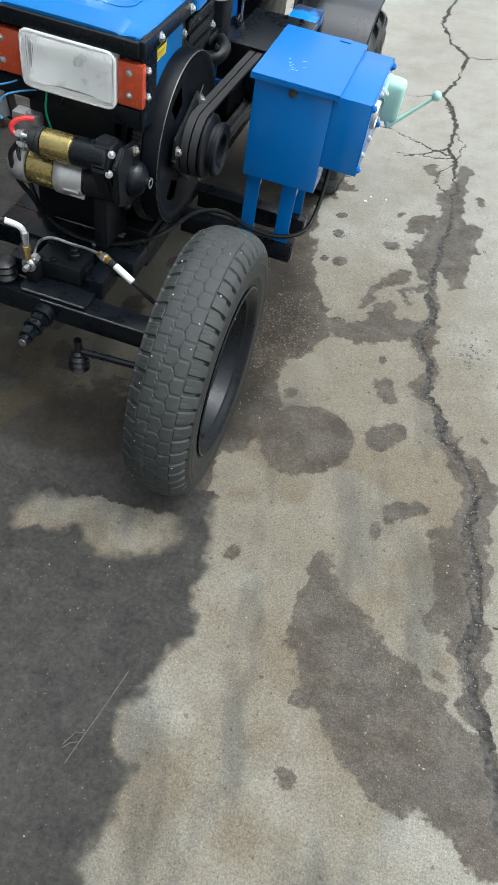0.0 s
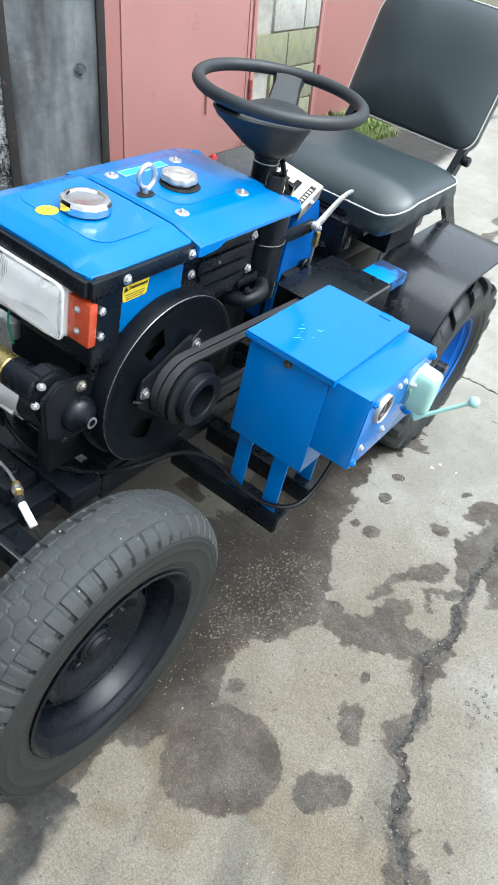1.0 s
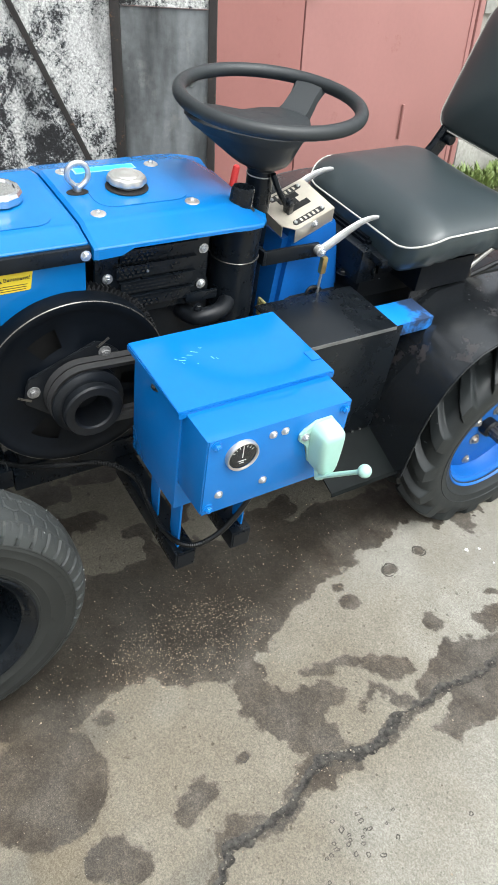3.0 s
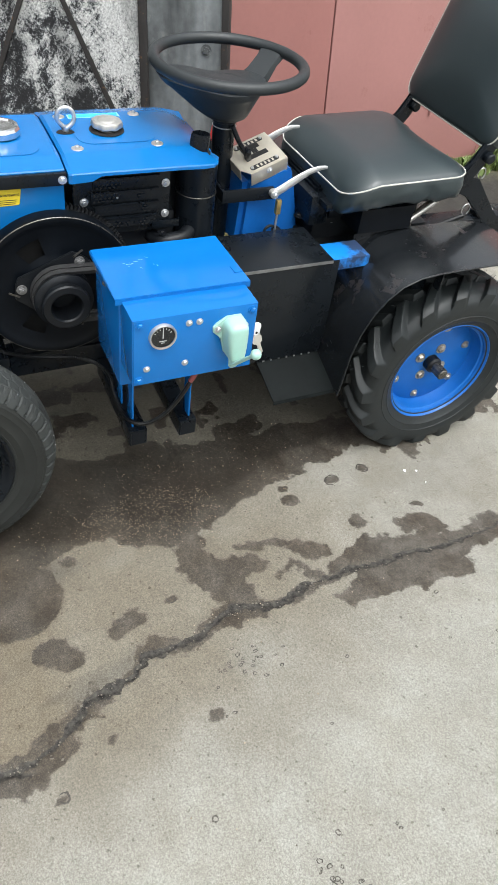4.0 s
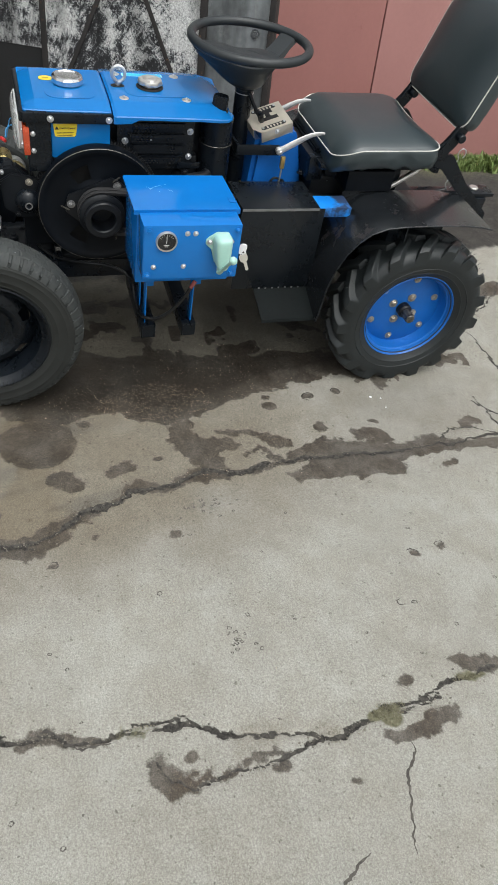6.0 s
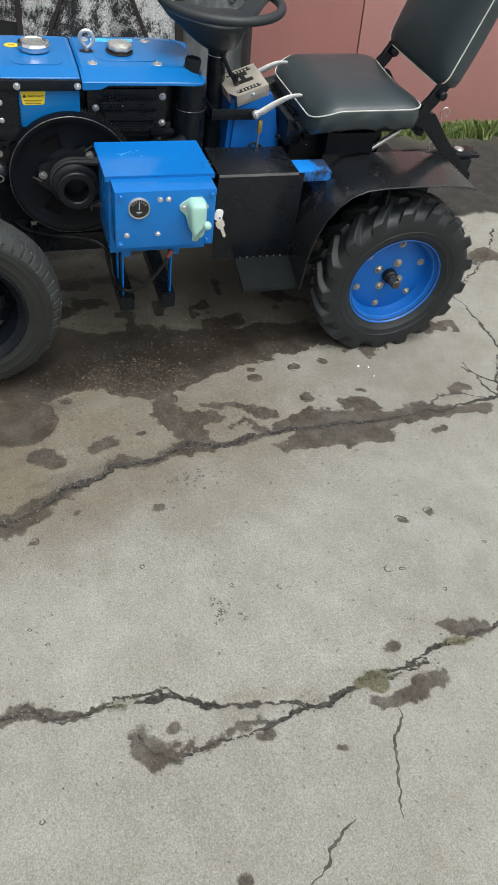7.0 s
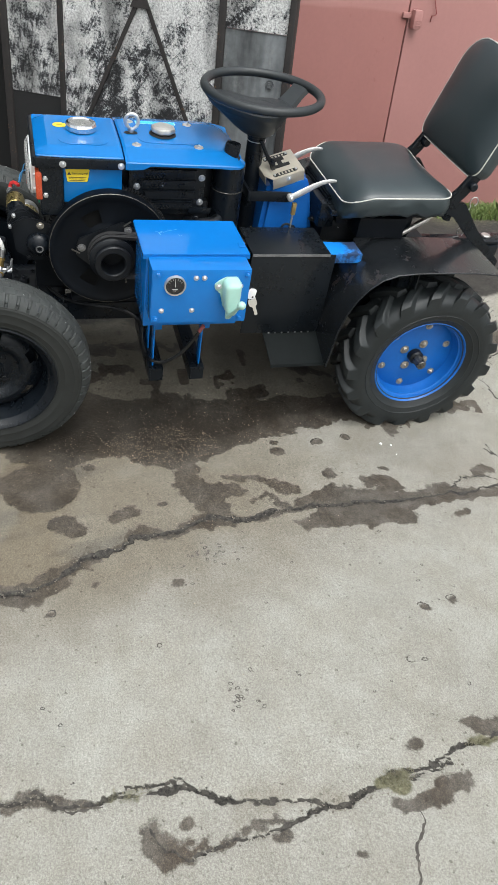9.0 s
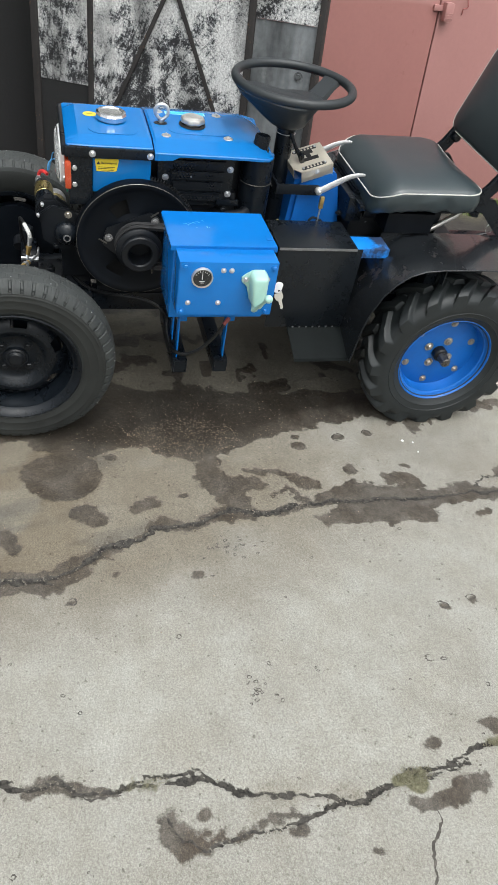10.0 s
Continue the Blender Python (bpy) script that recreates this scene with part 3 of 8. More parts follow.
# ---------------------------------------------------------------- ground: one sheet of cracked, stained concrete
@functools.lru_cache(None)
def lattice(seed):
    return np.random.RandomState(seed).rand(256, 256)

def vnoise(x, y, scale, seed):
    g = lattice(seed)
    x, y = np.asarray(x) * scale + 1000, np.asarray(y) * scale + 1000
    i, j = np.floor(x).astype(int), np.floor(y).astype(int)
    u, v = x - i, y - j
    u, v = u * u * (3 - 2 * u), v * v * (3 - 2 * v)
    i, j = i % 255, j % 255
    return (g[i, j] * (1 - u) + g[i + 1, j] * u) * (1 - v) + (g[i, j + 1] * (1 - u) + g[i + 1, j + 1] * u) * v

def fractal(x, y, scale, seed):
    return (vnoise(x, y, scale, seed) + 0.5 * vnoise(x, y, scale * 2.1, seed + 1) + 0.25 * vnoise(x, y, scale * 4.3, seed + 2)) / 1.75

def to_line(x, y, pts):
    d = np.full(x.shape, 9.0)
    for (ax, ay), (bx, by) in zip(pts, pts[1:]):
        vx, vy = bx - ax, by - ay
        t = np.clip(((x - ax) * vx + (y - ay) * vy) / (vx * vx + vy * vy), 0, 1)
        d = np.minimum(d, np.hypot(x - ax - t * vx, y - ay - t * vy))
    return d

def blob(x, y, cx, cy, rx, ry):
    return (1 - np.hypot((x - cx) / rx, (y - cy) / ry)) * min(rx, ry)

LEAN = math.tan(radians(8.5))
def ground_z(x, y=0.0):
    """Level yard that rises towards the garages."""
    d = -0.33 - np.asarray(x, float)
    soft = 0.02 * np.logaddexp(0, (d - 0.0) / 0.02)
    soft2 = 0.08 * np.logaddexp(0, (d - 0.55) / 0.08)
    soft3 = 0.08 * np.logaddexp(0, (d - 1.90) / 0.08)
    return LEAN * soft - (LEAN - 0.068) * soft2 - 0.068 * soft3

YARD_CRACK = [(0.40, 0.55), (0.347, 0.76), (0.324, 0.81), (0.305, 0.89), (0.314, 0.97), (0.311, 1.06), (0.279, 1.15), (0.284, 1.26), (0.273, 1.313), (0.228, 1.384), (0.187, 1.445), (0.159, 1.521), (0.128, 1.556), (0.130, 1.646), (0.094, 1.734), (0.080, 1.80), (0.111, 1.843), (0.090, 1.95), (0.075, 2.00), (0.081, 2.092), (0.089, 2.233), (0.09, 2.422), (0.081, 2.604), (0.070, 2.77), (0.025, 2.882), (0.036, 3.044), (0.0, 3.214), (-0.052, 3.367), (-0.006, 3.56), (0.0, 3.79), (-0.088, 3.944), (-0.164, 4.193), (-0.10, 4.9)]
NEAR_CRACK = [(0.74, 1.10), (0.80, 1.235), (0.804, 1.296), (0.831, 1.335), (0.826, 1.388), (0.82, 1.443), (0.833, 1.551), (0.885, 1.651), (0.90, 1.763), (0.924, 1.826), (0.93, 1.872), (0.901, 1.935), (0.895, 2.015), (0.876, 2.105), (0.869, 2.193), (0.849, 2.293), (0.84, 2.5), (0.88, 2.9)]
NEAR_FORKS = [
    ([(0.80, 1.235), (0.781, 1.277), (0.811, 1.306), (0.831, 1.335)], 0.0050),
    ([(0.826, 1.388), (0.806, 1.443), (0.818, 1.551), (0.885, 1.651)], 0.0042),
    ([(0.93, 1.872), (0.915, 1.95), (0.908, 2.015), (0.888, 2.105)], 0.0042),
    ([(0.892, 1.473), (0.946, 1.504), (0.956, 1.555), (0.955, 1.631), (0.953, 1.687), (0.94, 1.725), (0.929, 1.776), (0.924, 1.826)], 0.0056),
]
THIN_CRACKS = [
    [(0.965, 1.98), (0.997, 1.982), (1.035, 1.944), (1.076, 1.927), (1.12, 1.908), (1.156, 1.895), (1.172, 1.889)],
    [(1.150, 1.810), (1.184, 1.746), (1.205, 1.735), (1.229, 1.695)],
    [(0.812, 1.30), (0.842, 1.345), (0.838, 1.40)],
]
YARD_FORKS = [
    ([(0.30, 1.30), (0.27, 1.22), (0.262, 1.14), (0.29, 1.05), (0.30, 0.96), (0.285, 0.89)], 0.006),
    ([(0.314, 0.955), (0.345, 0.96), (0.38, 0.975)], 0.0045),
    ([(0.062, 2.81), (0.004, 2.798), (-0.066, 2.805), (-0.122, 2.776)], 0.0050),
    ([(0.025, 2.882), (-0.04, 2.83), (-0.075, 2.80), (-0.14, 2.803)], 0.0042),
    ([(0.070, 2.77), (0.012, 2.70), (0.013, 2.612), (0.06, 2.55)], 0.0045),
    ([(0.036, 3.044), (0.075, 2.93), (0.066, 2.82)], 0.0045),
    ([(0.0, 3.79), (0.058, 3.767), (0.131, 3.801), (0.26, 3.78)], 0.0060),
    ([(-0.052, 3.367), (-0.14, 3.30), (-0.22, 3.31)], 0.0040),
    ([(0.05, 2.81), (-0.22, 2.99), (-0.37, 3.01), (-0.554, 2.995), (-0.78, 3.27), (-1.0, 3.45)], 0.0055),
    ([(-0.46, 3.28), (-0.69, 3.40), (-0.62, 3.8)], 0.0055),
]
CRACKS = [(YARD_CRACK, 0.0102), (NEAR_CRACK, 0.0078)] + NEAR_FORKS + YARD_FORKS
# damp stains: strokes of (x, y, radius)
SIDE_STAINS = [
    [(-0.152, 1.747, 0.024), (-0.064, 1.745, 0.032), (0.027, 1.782, 0.036), (0.089, 1.824, 0.020)],
    [(-0.022, 1.811, 0.022), (-0.021, 1.88, 0.026)],
    [(-0.050, 1.985, 0.010), (-0.010, 2.037, 0.016)],
    [(-0.092, 1.892, 0.008), (-0.075, 1.957, 0.009)],
    [(0.036, 1.926, 0.003), (0.013, 1.970, 0.005), (0.036, 2.013, 0.007), (0.075, 2.03, 0.006)],
    [(0.063, 2.072, 0.018), (0.038, 2.154, 0.032), (0.071, 2.241, 0.034), (0.09, 2.326, 0.038), (0.09, 2.422, 0.026), (0.074, 2.528, 0.034), (0.085, 2.622, 0.018), (0.089, 2.744, 0.010)],
    [(0.164, 2.044, 0.010), (0.126, 2.146, 0.032), (0.155, 2.241, 0.040), (0.164, 2.347, 0.020)],
    [(-0.008, 2.285, 0.018), (0.022, 2.358, 0.020)],
    [(-0.078, 2.17, 0.014), (-0.057, 2.20, 0.012)],
    [(-0.002, 2.694, 0.017), (0.0, 2.735, 0.010)],
    [(0.18, 2.518, 0.008), (0.182, 2.556, 0.004)],
    [(0.284, 1.26, 0.022), (0.273, 1.313, 0.021), (0.228, 1.384, 0.011), (0.187, 1.445, 0.009), (0.159, 1.521, 0.006), (0.128, 1.556, 0.013), (0.136, 1.646, 0.005), (0.094, 1.734, 0.011), (0.111, 1.843, 0.008), (0.09, 1.95, 0.007), (0.08, 2.06, 0.009)],
]
FRONT_STAINS = [
    [(0.29, 1.24, 0.028), (0.279, 1.146, 0.030), (0.300, 1.057, 0.022), (0.305, 0.968, 0.022), (0.305, 0.893, 0.024), (0.33, 0.80, 0.014)],
    [(0.246, 1.136, 0.020), (0.24, 1.03, 0.022), (0.25, 0.95, 0.012)],
    [(0.006, 1.005, 0.014), (0.021, 0.942, 0.022), (0.030, 0.870, 0.055), (0.101, 0.807, 0.088), (0.175, 0.743, 0.098), (0.224, 0.695, 0.095), (0.284, 0.680, 0.080), (0.37, 0.62, 0.075)],
    [(0.053, 1.387, 0.030), (0.073, 1.421, 0.026)],
    [(0.033, 1.54, 0.022), (0.026, 1.55, 0.018)],
    [(0.120, 1.175, 0.026), (0.135, 1.19, 0.024)],
    [(0.957, 1.971, 0.014), (0.96, 2.007, 0.015), (0.948, 2.059, 0.013), (0.933, 2.107, 0.008)],
    [(0.892, 1.473, 0.004), (0.932, 1.486, 0.011), (0.946, 1.504, 0.018), (0.957, 1.544, 0.006), (0.955, 1.631, 0.004), (0.94, 1.72, 0.004)],
    [(0.827, 2.175, 0.014), (0.825, 2.248, 0.012)],
    [(0.79, 1.25, 0.010), (0.82, 1.32, 0.010), (0.826, 1.388, 0.004)],
    [(-0.41, 2.52, 0.05), (-0.29, 2.50, 0.02)],
]
STAINS = SIDE_STAINS + FRONT_STAINS
PUDDLES = [(-0.118, 1.325, 0.108, 0.112)]
SPLASHES = [(-0.235, 2.21, 0.017), (-0.249, 2.317, 0.015), (-0.196, 2.069, 0.019), (-0.246, 2.066, 0.013), (-0.067, 2.379, 0.011), (0.312, 1.647, 0.014), (0.496, 2.230, 0.010), (0.482, 2.316, 0.009), (0.282, 1.436, 0.007), (0.359, 1.335, 0.008), (0.90, 1.546, 0.013), (0.965, 1.711, 0.013), (1.019, 1.843, 0.008), (1.185, 1.597, 0.012), (0.004, 1.656, 0.010), (-0.188, 1.474, 0.016), (0.851, 2.037, 0.015), (0.089, 1.117, 0.014), (-0.186, 0.982, 0.014), (0.038, 0.587, 0.014)]
MOSSY = [(0.897, 1.965, 0.022, 0.042), (0.866, 2.175, 0.014, 0.035), (0.82, 1.45, 0.004, 0.03)]

def spread(lo, hi, step, far):
    mid = np.arange(lo, hi, step)
    out = [step * 1.6 ** k for k in range(1, 40)]
    steps = np.cumsum([s for s in out if s < far])
    return np.concatenate([(lo - steps)[::-1], mid, mid[-1] + steps])

def build_ground():
    gx, gy = spread(-1.05, 1.40, 0.0046, 300), spread(0.30, 4.30, 0.0046, 300)
    X, Y = np.meshgrid(gx, gy, indexing="ij")
    nx, ny = X.shape
    wob = 0.027
    cx, cy = X + (fractal(X, Y, 26, 5) - 0.5) * wob + (fractal(X, Y, 80, 6) - 0.5) * 0.018, Y + (fractal(X, Y, 26, 9) - 0.5) * wob + (fractal(X, Y, 80, 10) - 0.5) * 0.018
    jx = X + (fractal(X, Y, 14, 15) - 0.5) * 0.07 + (fractal(X, Y, 55, 17) - 0.5) * 0.026
    jy = Y + (fractal(X, Y, 14, 25) - 0.5) * 0.07 + (fractal(X, Y, 55, 27) - 0.5) * 0.026
    Z = ground_z(X, Y) + (fractal(X, Y, 1.1, 21) - 0.5) * 0.004
    near = (np.abs(X) < 6) & (Y > -4) & (Y < 9)
    crack, wet = np.zeros(X.shape), np.full(X.shape, -0.3)
    for pts, w in CRACKS:
        d = to_line(cx, cy, pts)
        wd = w * (0.45 + 1.1 * fractal(X, Y, 13, 31))
        wd = np.maximum(wd, 0.0044)
        filled = 0.90 * np.interp(Y, [1.9, 2.15], [1.0, 0.80]) if w > 0.01 else 0.83
        if pts is NEAR_CRACK: filled = 0.80 * np.interp(Y, [1.60, 1.67, 1.79, 1.84], [1.0, 0.78, 0.78, 1.0])
        crack = np.maximum(crack, np.clip(0.5 + (wd - d) / 0.013, 0, 1) * filled)
        Z -= min(0.30 * w + 0.0012, 0.0030) * np.exp(-(d / (0.45 * w + 0.002)) ** 2) * near
    for stroke in STAINS:
        for (ax, ay, ar), (bx, by, br) in zip(stroke, stroke[1:]):
            vx, vy = bx - ax, by - ay
            t = np.clip(((jx - ax) * vx + (jy - ay) * vy) / (vx * vx + vy * vy), 0, 1)
            wet = np.maximum(wet, 0.012 * min(1.0, (ar + br) / 0.028) + ar + (br - ar) * t - np.hypot(jx - ax - t * vx, jy - ay - t * vy))
    for c in PUDDLES:
        wet = np.maximum(wet, blob(X + (jx - X) * 0.40, Y + (jy - Y) * 0.40, *c))
    for sx, sy, r in SPLASHES:
        wet = np.maximum(wet, (blob(X + (jx - X) * 0.4, Y + (jy - Y) * 0.4, sx, sy, r, r * 1.25)) * 1.4)
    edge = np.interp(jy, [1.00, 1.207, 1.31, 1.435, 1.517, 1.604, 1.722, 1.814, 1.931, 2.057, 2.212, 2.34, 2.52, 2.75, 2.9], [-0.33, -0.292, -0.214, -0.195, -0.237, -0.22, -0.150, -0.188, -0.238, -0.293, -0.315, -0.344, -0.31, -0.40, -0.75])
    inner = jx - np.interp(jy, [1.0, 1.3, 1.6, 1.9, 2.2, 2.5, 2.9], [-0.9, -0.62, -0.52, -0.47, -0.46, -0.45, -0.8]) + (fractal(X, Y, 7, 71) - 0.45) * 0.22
    # mask under the tractor: soaked ground plus the shade painted onto it
    soak_shade = np.where(jy > 1.02, np.minimum(np.minimum(edge - jx, jx + 1.35), 3.0 - jy), -1)
    wet = np.maximum(wet, np.where(jy > 1.02, np.minimum(edge - jx, inner), -1))
    wet = np.maximum(wet, np.where((jy > 1.2) & (jx < -0.3) & (jy < 2.9), (fractal(X, Y, 11, 75) - 0.60) * 0.3, -1))
    f = np.interp(jy, [-8, 0.1, 0.352, 0.413, 0.494, 0.562, 0.637, 0.709, 0.796, 0.897, 0.988, 1.107, 1.16, 1.3, 3.1, 4.0, 6, 9], [-0.3, -0.25, -0.212, -0.223, -0.19, -0.246, -0.236, -0.216, -0.204, -0.212, -0.238, -0.254, -0.62, -0.95, -1.10, -1.18, -1.6, -2.3])
    tar = f - jx
    tar = np.minimum(tar, -blob(jx, jy, -0.448, 0.968, 0.12, 0.06) * 1.2)
    tar = np.minimum(tar, -blob(jx, jy, -0.57, 0.94, 0.06, 0.04) * 1.2)
    tar = np.minimum(tar, -blob(jx, jy, -0.68, 1.18, 0.16, 0.10) * 1.2)
    mossy = np.zeros(X.shape)
    for c in MOSSY:
        mossy = np.maximum(mossy, np.clip(0.5 + blob(jx, jy, *c) / 0.03, 0, 1))
    bank = np.clip((-1.75 - jx) / 0.35, 0, 1) * np.clip((jy - 3.1) / 0.5, 0, 1) * 0.9
    mossy = np.maximum(mossy, bank)
    warm = np.clip(fractal(X, Y, 4.5, 55) * 2.4 - 0.35, 0, 1) * np.clip(1 - np.hypot((X + 0.05) / 0.60, (Y - 1.15) / 1.35), 0, 1) * 2.3
    rust = np.clip(blob(jx, jy, 0.912, 1.745, 0.045, 0.13) / 0.03, 0, 1) * np.clip(fractal(X, Y, 16, 61) * 2.2 - 0.5, 0, 1)
    warm = np.maximum(warm, rust * 0.9)
    # brown-tan shade beside the rear wheel, put into the concrete's colour
    warm = np.maximum(warm, np.clip(1.15 - np.hypot((X + 0.22) / 0.48, (Y - 2.40) / 0.75), 0, 1) * np.clip(fractal(X, Y, 5, 63) * 1.8 - 0.25, 0.15, 0.9) * 0.62)
    trodden = np.clip((0.36 - jx) / 0.12, 0, 1) * np.clip((1.85 - jy) / 0.5, 0, 1)
    warm = np.maximum(np.clip(warm, 0, 1) * 0.8, trodden * np.clip(fractal(X, Y, 6, 91) * 2.3 - 0.42, 0.15, 1))
    dust = trodden * np.clip(fractal(X * 1.7 + Y * 0.35, Y * 0.55, 9, 95) * 4.2 - 2.25, 0, 1)
    me = bpy.data.meshes.new("ground")
    idx = np.arange(nx * ny).reshape(nx, ny)
    quads = np.stack([idx[:-1, :-1], idx[1:, :-1], idx[1:, 1:], idx[:-1, 1:]], -1).reshape(-1, 4)
    me.vertices.add(nx * ny)
    me.vertices.foreach_set("co", np.stack([X, Y, Z], -1).astype(np.float32).ravel())
    me.loops.add(quads.size)
    me.loops.foreach_set("vertex_index", quads.astype(np.int32).ravel())
    me.polygons.add(len(quads))
    me.polygons.foreach_set("loop_start", (np.arange(len(quads)) * 4).astype(np.int32))
    me.polygons.foreach_set("use_smooth", np.ones(len(quads), bool))
    me.update(calc_edges=True)
    for name, arr in (("wet", np.clip(0.5 + wet / 0.06, 0, 1)), ("tar", np.clip(0.5 + tar / 0.12, 0, 1)), ("soak_shade", np.clip(0.1 + soak_shade / 0.10, 0, 1)), ("crack", crack), ("mossy", mossy), ("warm", np.clip(warm, 0, 1)), ("dust", dust)):
        a = me.attributes.new(name, "FLOAT", "POINT")
        a.data.foreach_set("value", arr.astype(np.float32).ravel())
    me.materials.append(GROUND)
    return tagged(new("ground", me), "cracked grey concrete yard with wet dark stains and painted shade under the tractor", "ground", kind="structure")

build_ground()


def hairline(pts, w, seed, jag=0.0006):
    """A thin dirt line as a ragged ribbon that lies in the surface."""
    rnd = random.Random(seed)
    line = []
    for (ax, ay), (bx, by) in zip(pts, pts[1:]):
        n = max(2, int(math.hypot(bx - ax, by - ay) / 0.006))
        line += [(ax + (bx - ax) * i / n, ay + (by - ay) * i / n) for i in range(n)]
    line.append(pts[-1])
    vs, fs = [], []
    drift = 0.0
    for i, (x, y) in enumerate(line):
        (px, py), (qx, qy) = line[max(0, i - 1)], line[min(len(line) - 1, i + 1)]
        d = math.hypot(qx - px, qy - py)
        nx, ny = -(qy - py) / d, (qx - px) / d
        drift = drift * 0.7 + rnd.uniform(-jag, jag)
        h = w * rnd.uniform(0.10, 0.40) * min(1.0, 0.3 + 0.12 * min(i, len(line) - 1 - i))
        for s in (-h, h):
            X, Y = x + nx * (drift + s), y + ny * (drift + s)
            vs.append((X, Y, float(ground_z(X, Y)) + (float(fractal(X, Y, 1.1, 21)) - 0.5) * 0.004 + 0.0007))
        if i: fs.append((2 * i - 2, 2 * i, 2 * i + 1, 2 * i - 1))
    return vs, fs

def ring_line(x, y, r, rnd):
    n, a0, p = 18, rnd.random() * 6.283, rnd.random() * 6.283
    k = rnd.randint(11, 18) if r > 0.005 else 18
    return [(x + r * q * math.cos(a), y + 1.25 * r * q * math.sin(a)) for a in [a0 + 2 * math.pi * i / n for i in range(k + 1)] for q in (1 + 0.18 * math.sin(2 * a + p) + rnd.uniform(-0.08, 0.08),)]

vs, fs = [], []
rnd = random.Random(41)
PITS = [(0.496, 2.231, 0.011), (0.482, 2.317, 0.009), (0.642, 2.124, 0.008), (0.649, 2.157, 0.005), (0.495, 1.563, 0.005), (-0.235, 2.21, 0.017), (-0.249, 2.317, 0.014), (0.004, 1.656, 0.009), (0.359, 1.335, 0.008)]
PITS += [(0.66 + rnd.gauss(0, 0.022), 1.715 + rnd.gauss(0, 0.024), rnd.uniform(0.0016, 0.0042)) for _ in range(15)]
PITS += [(0.225 + rnd.gauss(0, 0.022), 1.75 + rnd.gauss(0, 0.04), rnd.uniform(0.0016, 0.0036)) for _ in range(22)]
PITS += [(rnd.uniform(0.15, 1.1), rnd.uniform(0.9, 2.5), rnd.uniform(0.0014, 0.0040)) for _ in range(45)]
for k, (x, y, r) in enumerate(PITS):
    line = ring_line(x, y, r, rnd)
    v, f = hairline(line, min(0.0085, 0.0024 + 0.5 * r), k)
    fs += [tuple(i + len(vs) for i in q) for q in f]
    vs += v
for k, pts in enumerate(THIN_CRACKS):
    v, f = hairline(pts, 0.0085, 300 + k, 0.0026)
    fs += [tuple(i + len(vs) for i in q) for q in f]
    vs += v
me = bpy.data.meshes.new("surface_cracks")
me.from_pydata(vs, [], fs)
me.materials.append(CRACKFILL)
tagged(new("surface_cracks", me), "thin dirt-filled cracks and small dirt-rimmed pits in the concrete", "crack", kind="stuff")


def scatter(name, spots, label, material, size, seed, flat=0.6):
    """Many small stones, joined."""
    rnd = random.Random(seed)
    bm = bmesh.new()
    bmesh.ops.create_icosphere(bm, subdivisions=1, radius=1)
    base = [v.co.copy() for v in bm.verts]
    fcs = [[v.index for v in f.verts] for f in bm.faces]
    bm.free()
    vs, fs = [], []
    for cx, cy, rx, ry, k in spots:
        for _ in range(k):
            a, q = rnd.random() * 6.283, math.sqrt(rnd.random())
            x, y = cx + math.cos(a) * q * rx, cy + math.sin(a) * q * ry
            s = size * (0.35 + rnd.random() ** 3 * 2.2)
            z = float(ground_z(x, y)) + s * 0.2
            o = len(vs)
            r = Matrix.Rotation(rnd.random() * 6.28, 3, "Z")
            vs += [tuple(Vector((x, y, z)) + r @ Vector((c.x * s * rnd.uniform(0.55, 1.45), c.y * s * rnd.uniform(0.55, 1.35), c.z * s * flat * rnd.uniform(0.4, 1.3)))) for c in base]
            fs += [[i + o for i in f] for f in fcs]
    me = bpy.data.meshes.new(name)
    me.from_pydata(vs, [], fs)
    me.materials.append(material)
    return tagged(new(name, me), label, "grit", kind="stuff")

scatter("loose_grit", [(-0.275, 1.70, 0.10, 0.18, 2600), (-0.29, 1.75, 0.16, 0.36, 1500), (-0.36, 1.90, 0.20, 0.40, 700), (-0.25, 1.45, 0.12, 0.20, 350), (-0.10, 0.9, 0.45, 0.6, 260), (-0.55, 0.65, 0.3, 0.45, 160), (0.1, 1.75, 0.07, 0.5, 120), (0.3, 1.6, 0.6, 0.6, 160)], "small pale loose grit on the wet concrete", STONE, 0.00078, 3)
along = [(ax + (bx - ax) * u, ay + (by - ay) * u, 0.016, 0.022, 5) for (ax, ay), (bx, by) in zip(YARD_CRACK[1:22], YARD_CRACK[2:23]) for u in (0.0, 0.33, 0.66)]
scatter("crack_rubble", along + [(0.28, 1.24, 0.02, 0.12, 60), (0.19, 1.44, 0.02, 0.08, 45), (0.925, 1.84, 0.018, 0.10, 110), (0.90, 2.02, 0.012, 0.12, 50), (0.805, 1.28, 0.016, 0.06, 60), (0.30, 1.0, 0.02, 0.18, 60), (0.09, 1.9, 0.015, 0.25, 60), (0.315, 0.88, 0.02, 0.10, 40), (0.955, 1.62, 0.006, 0.08, 25), (0.16, 0.75, 0.12, 0.14, 90)], "crumbled concrete bits lying in the cracks", RUBBLE, 0.00115, 8)


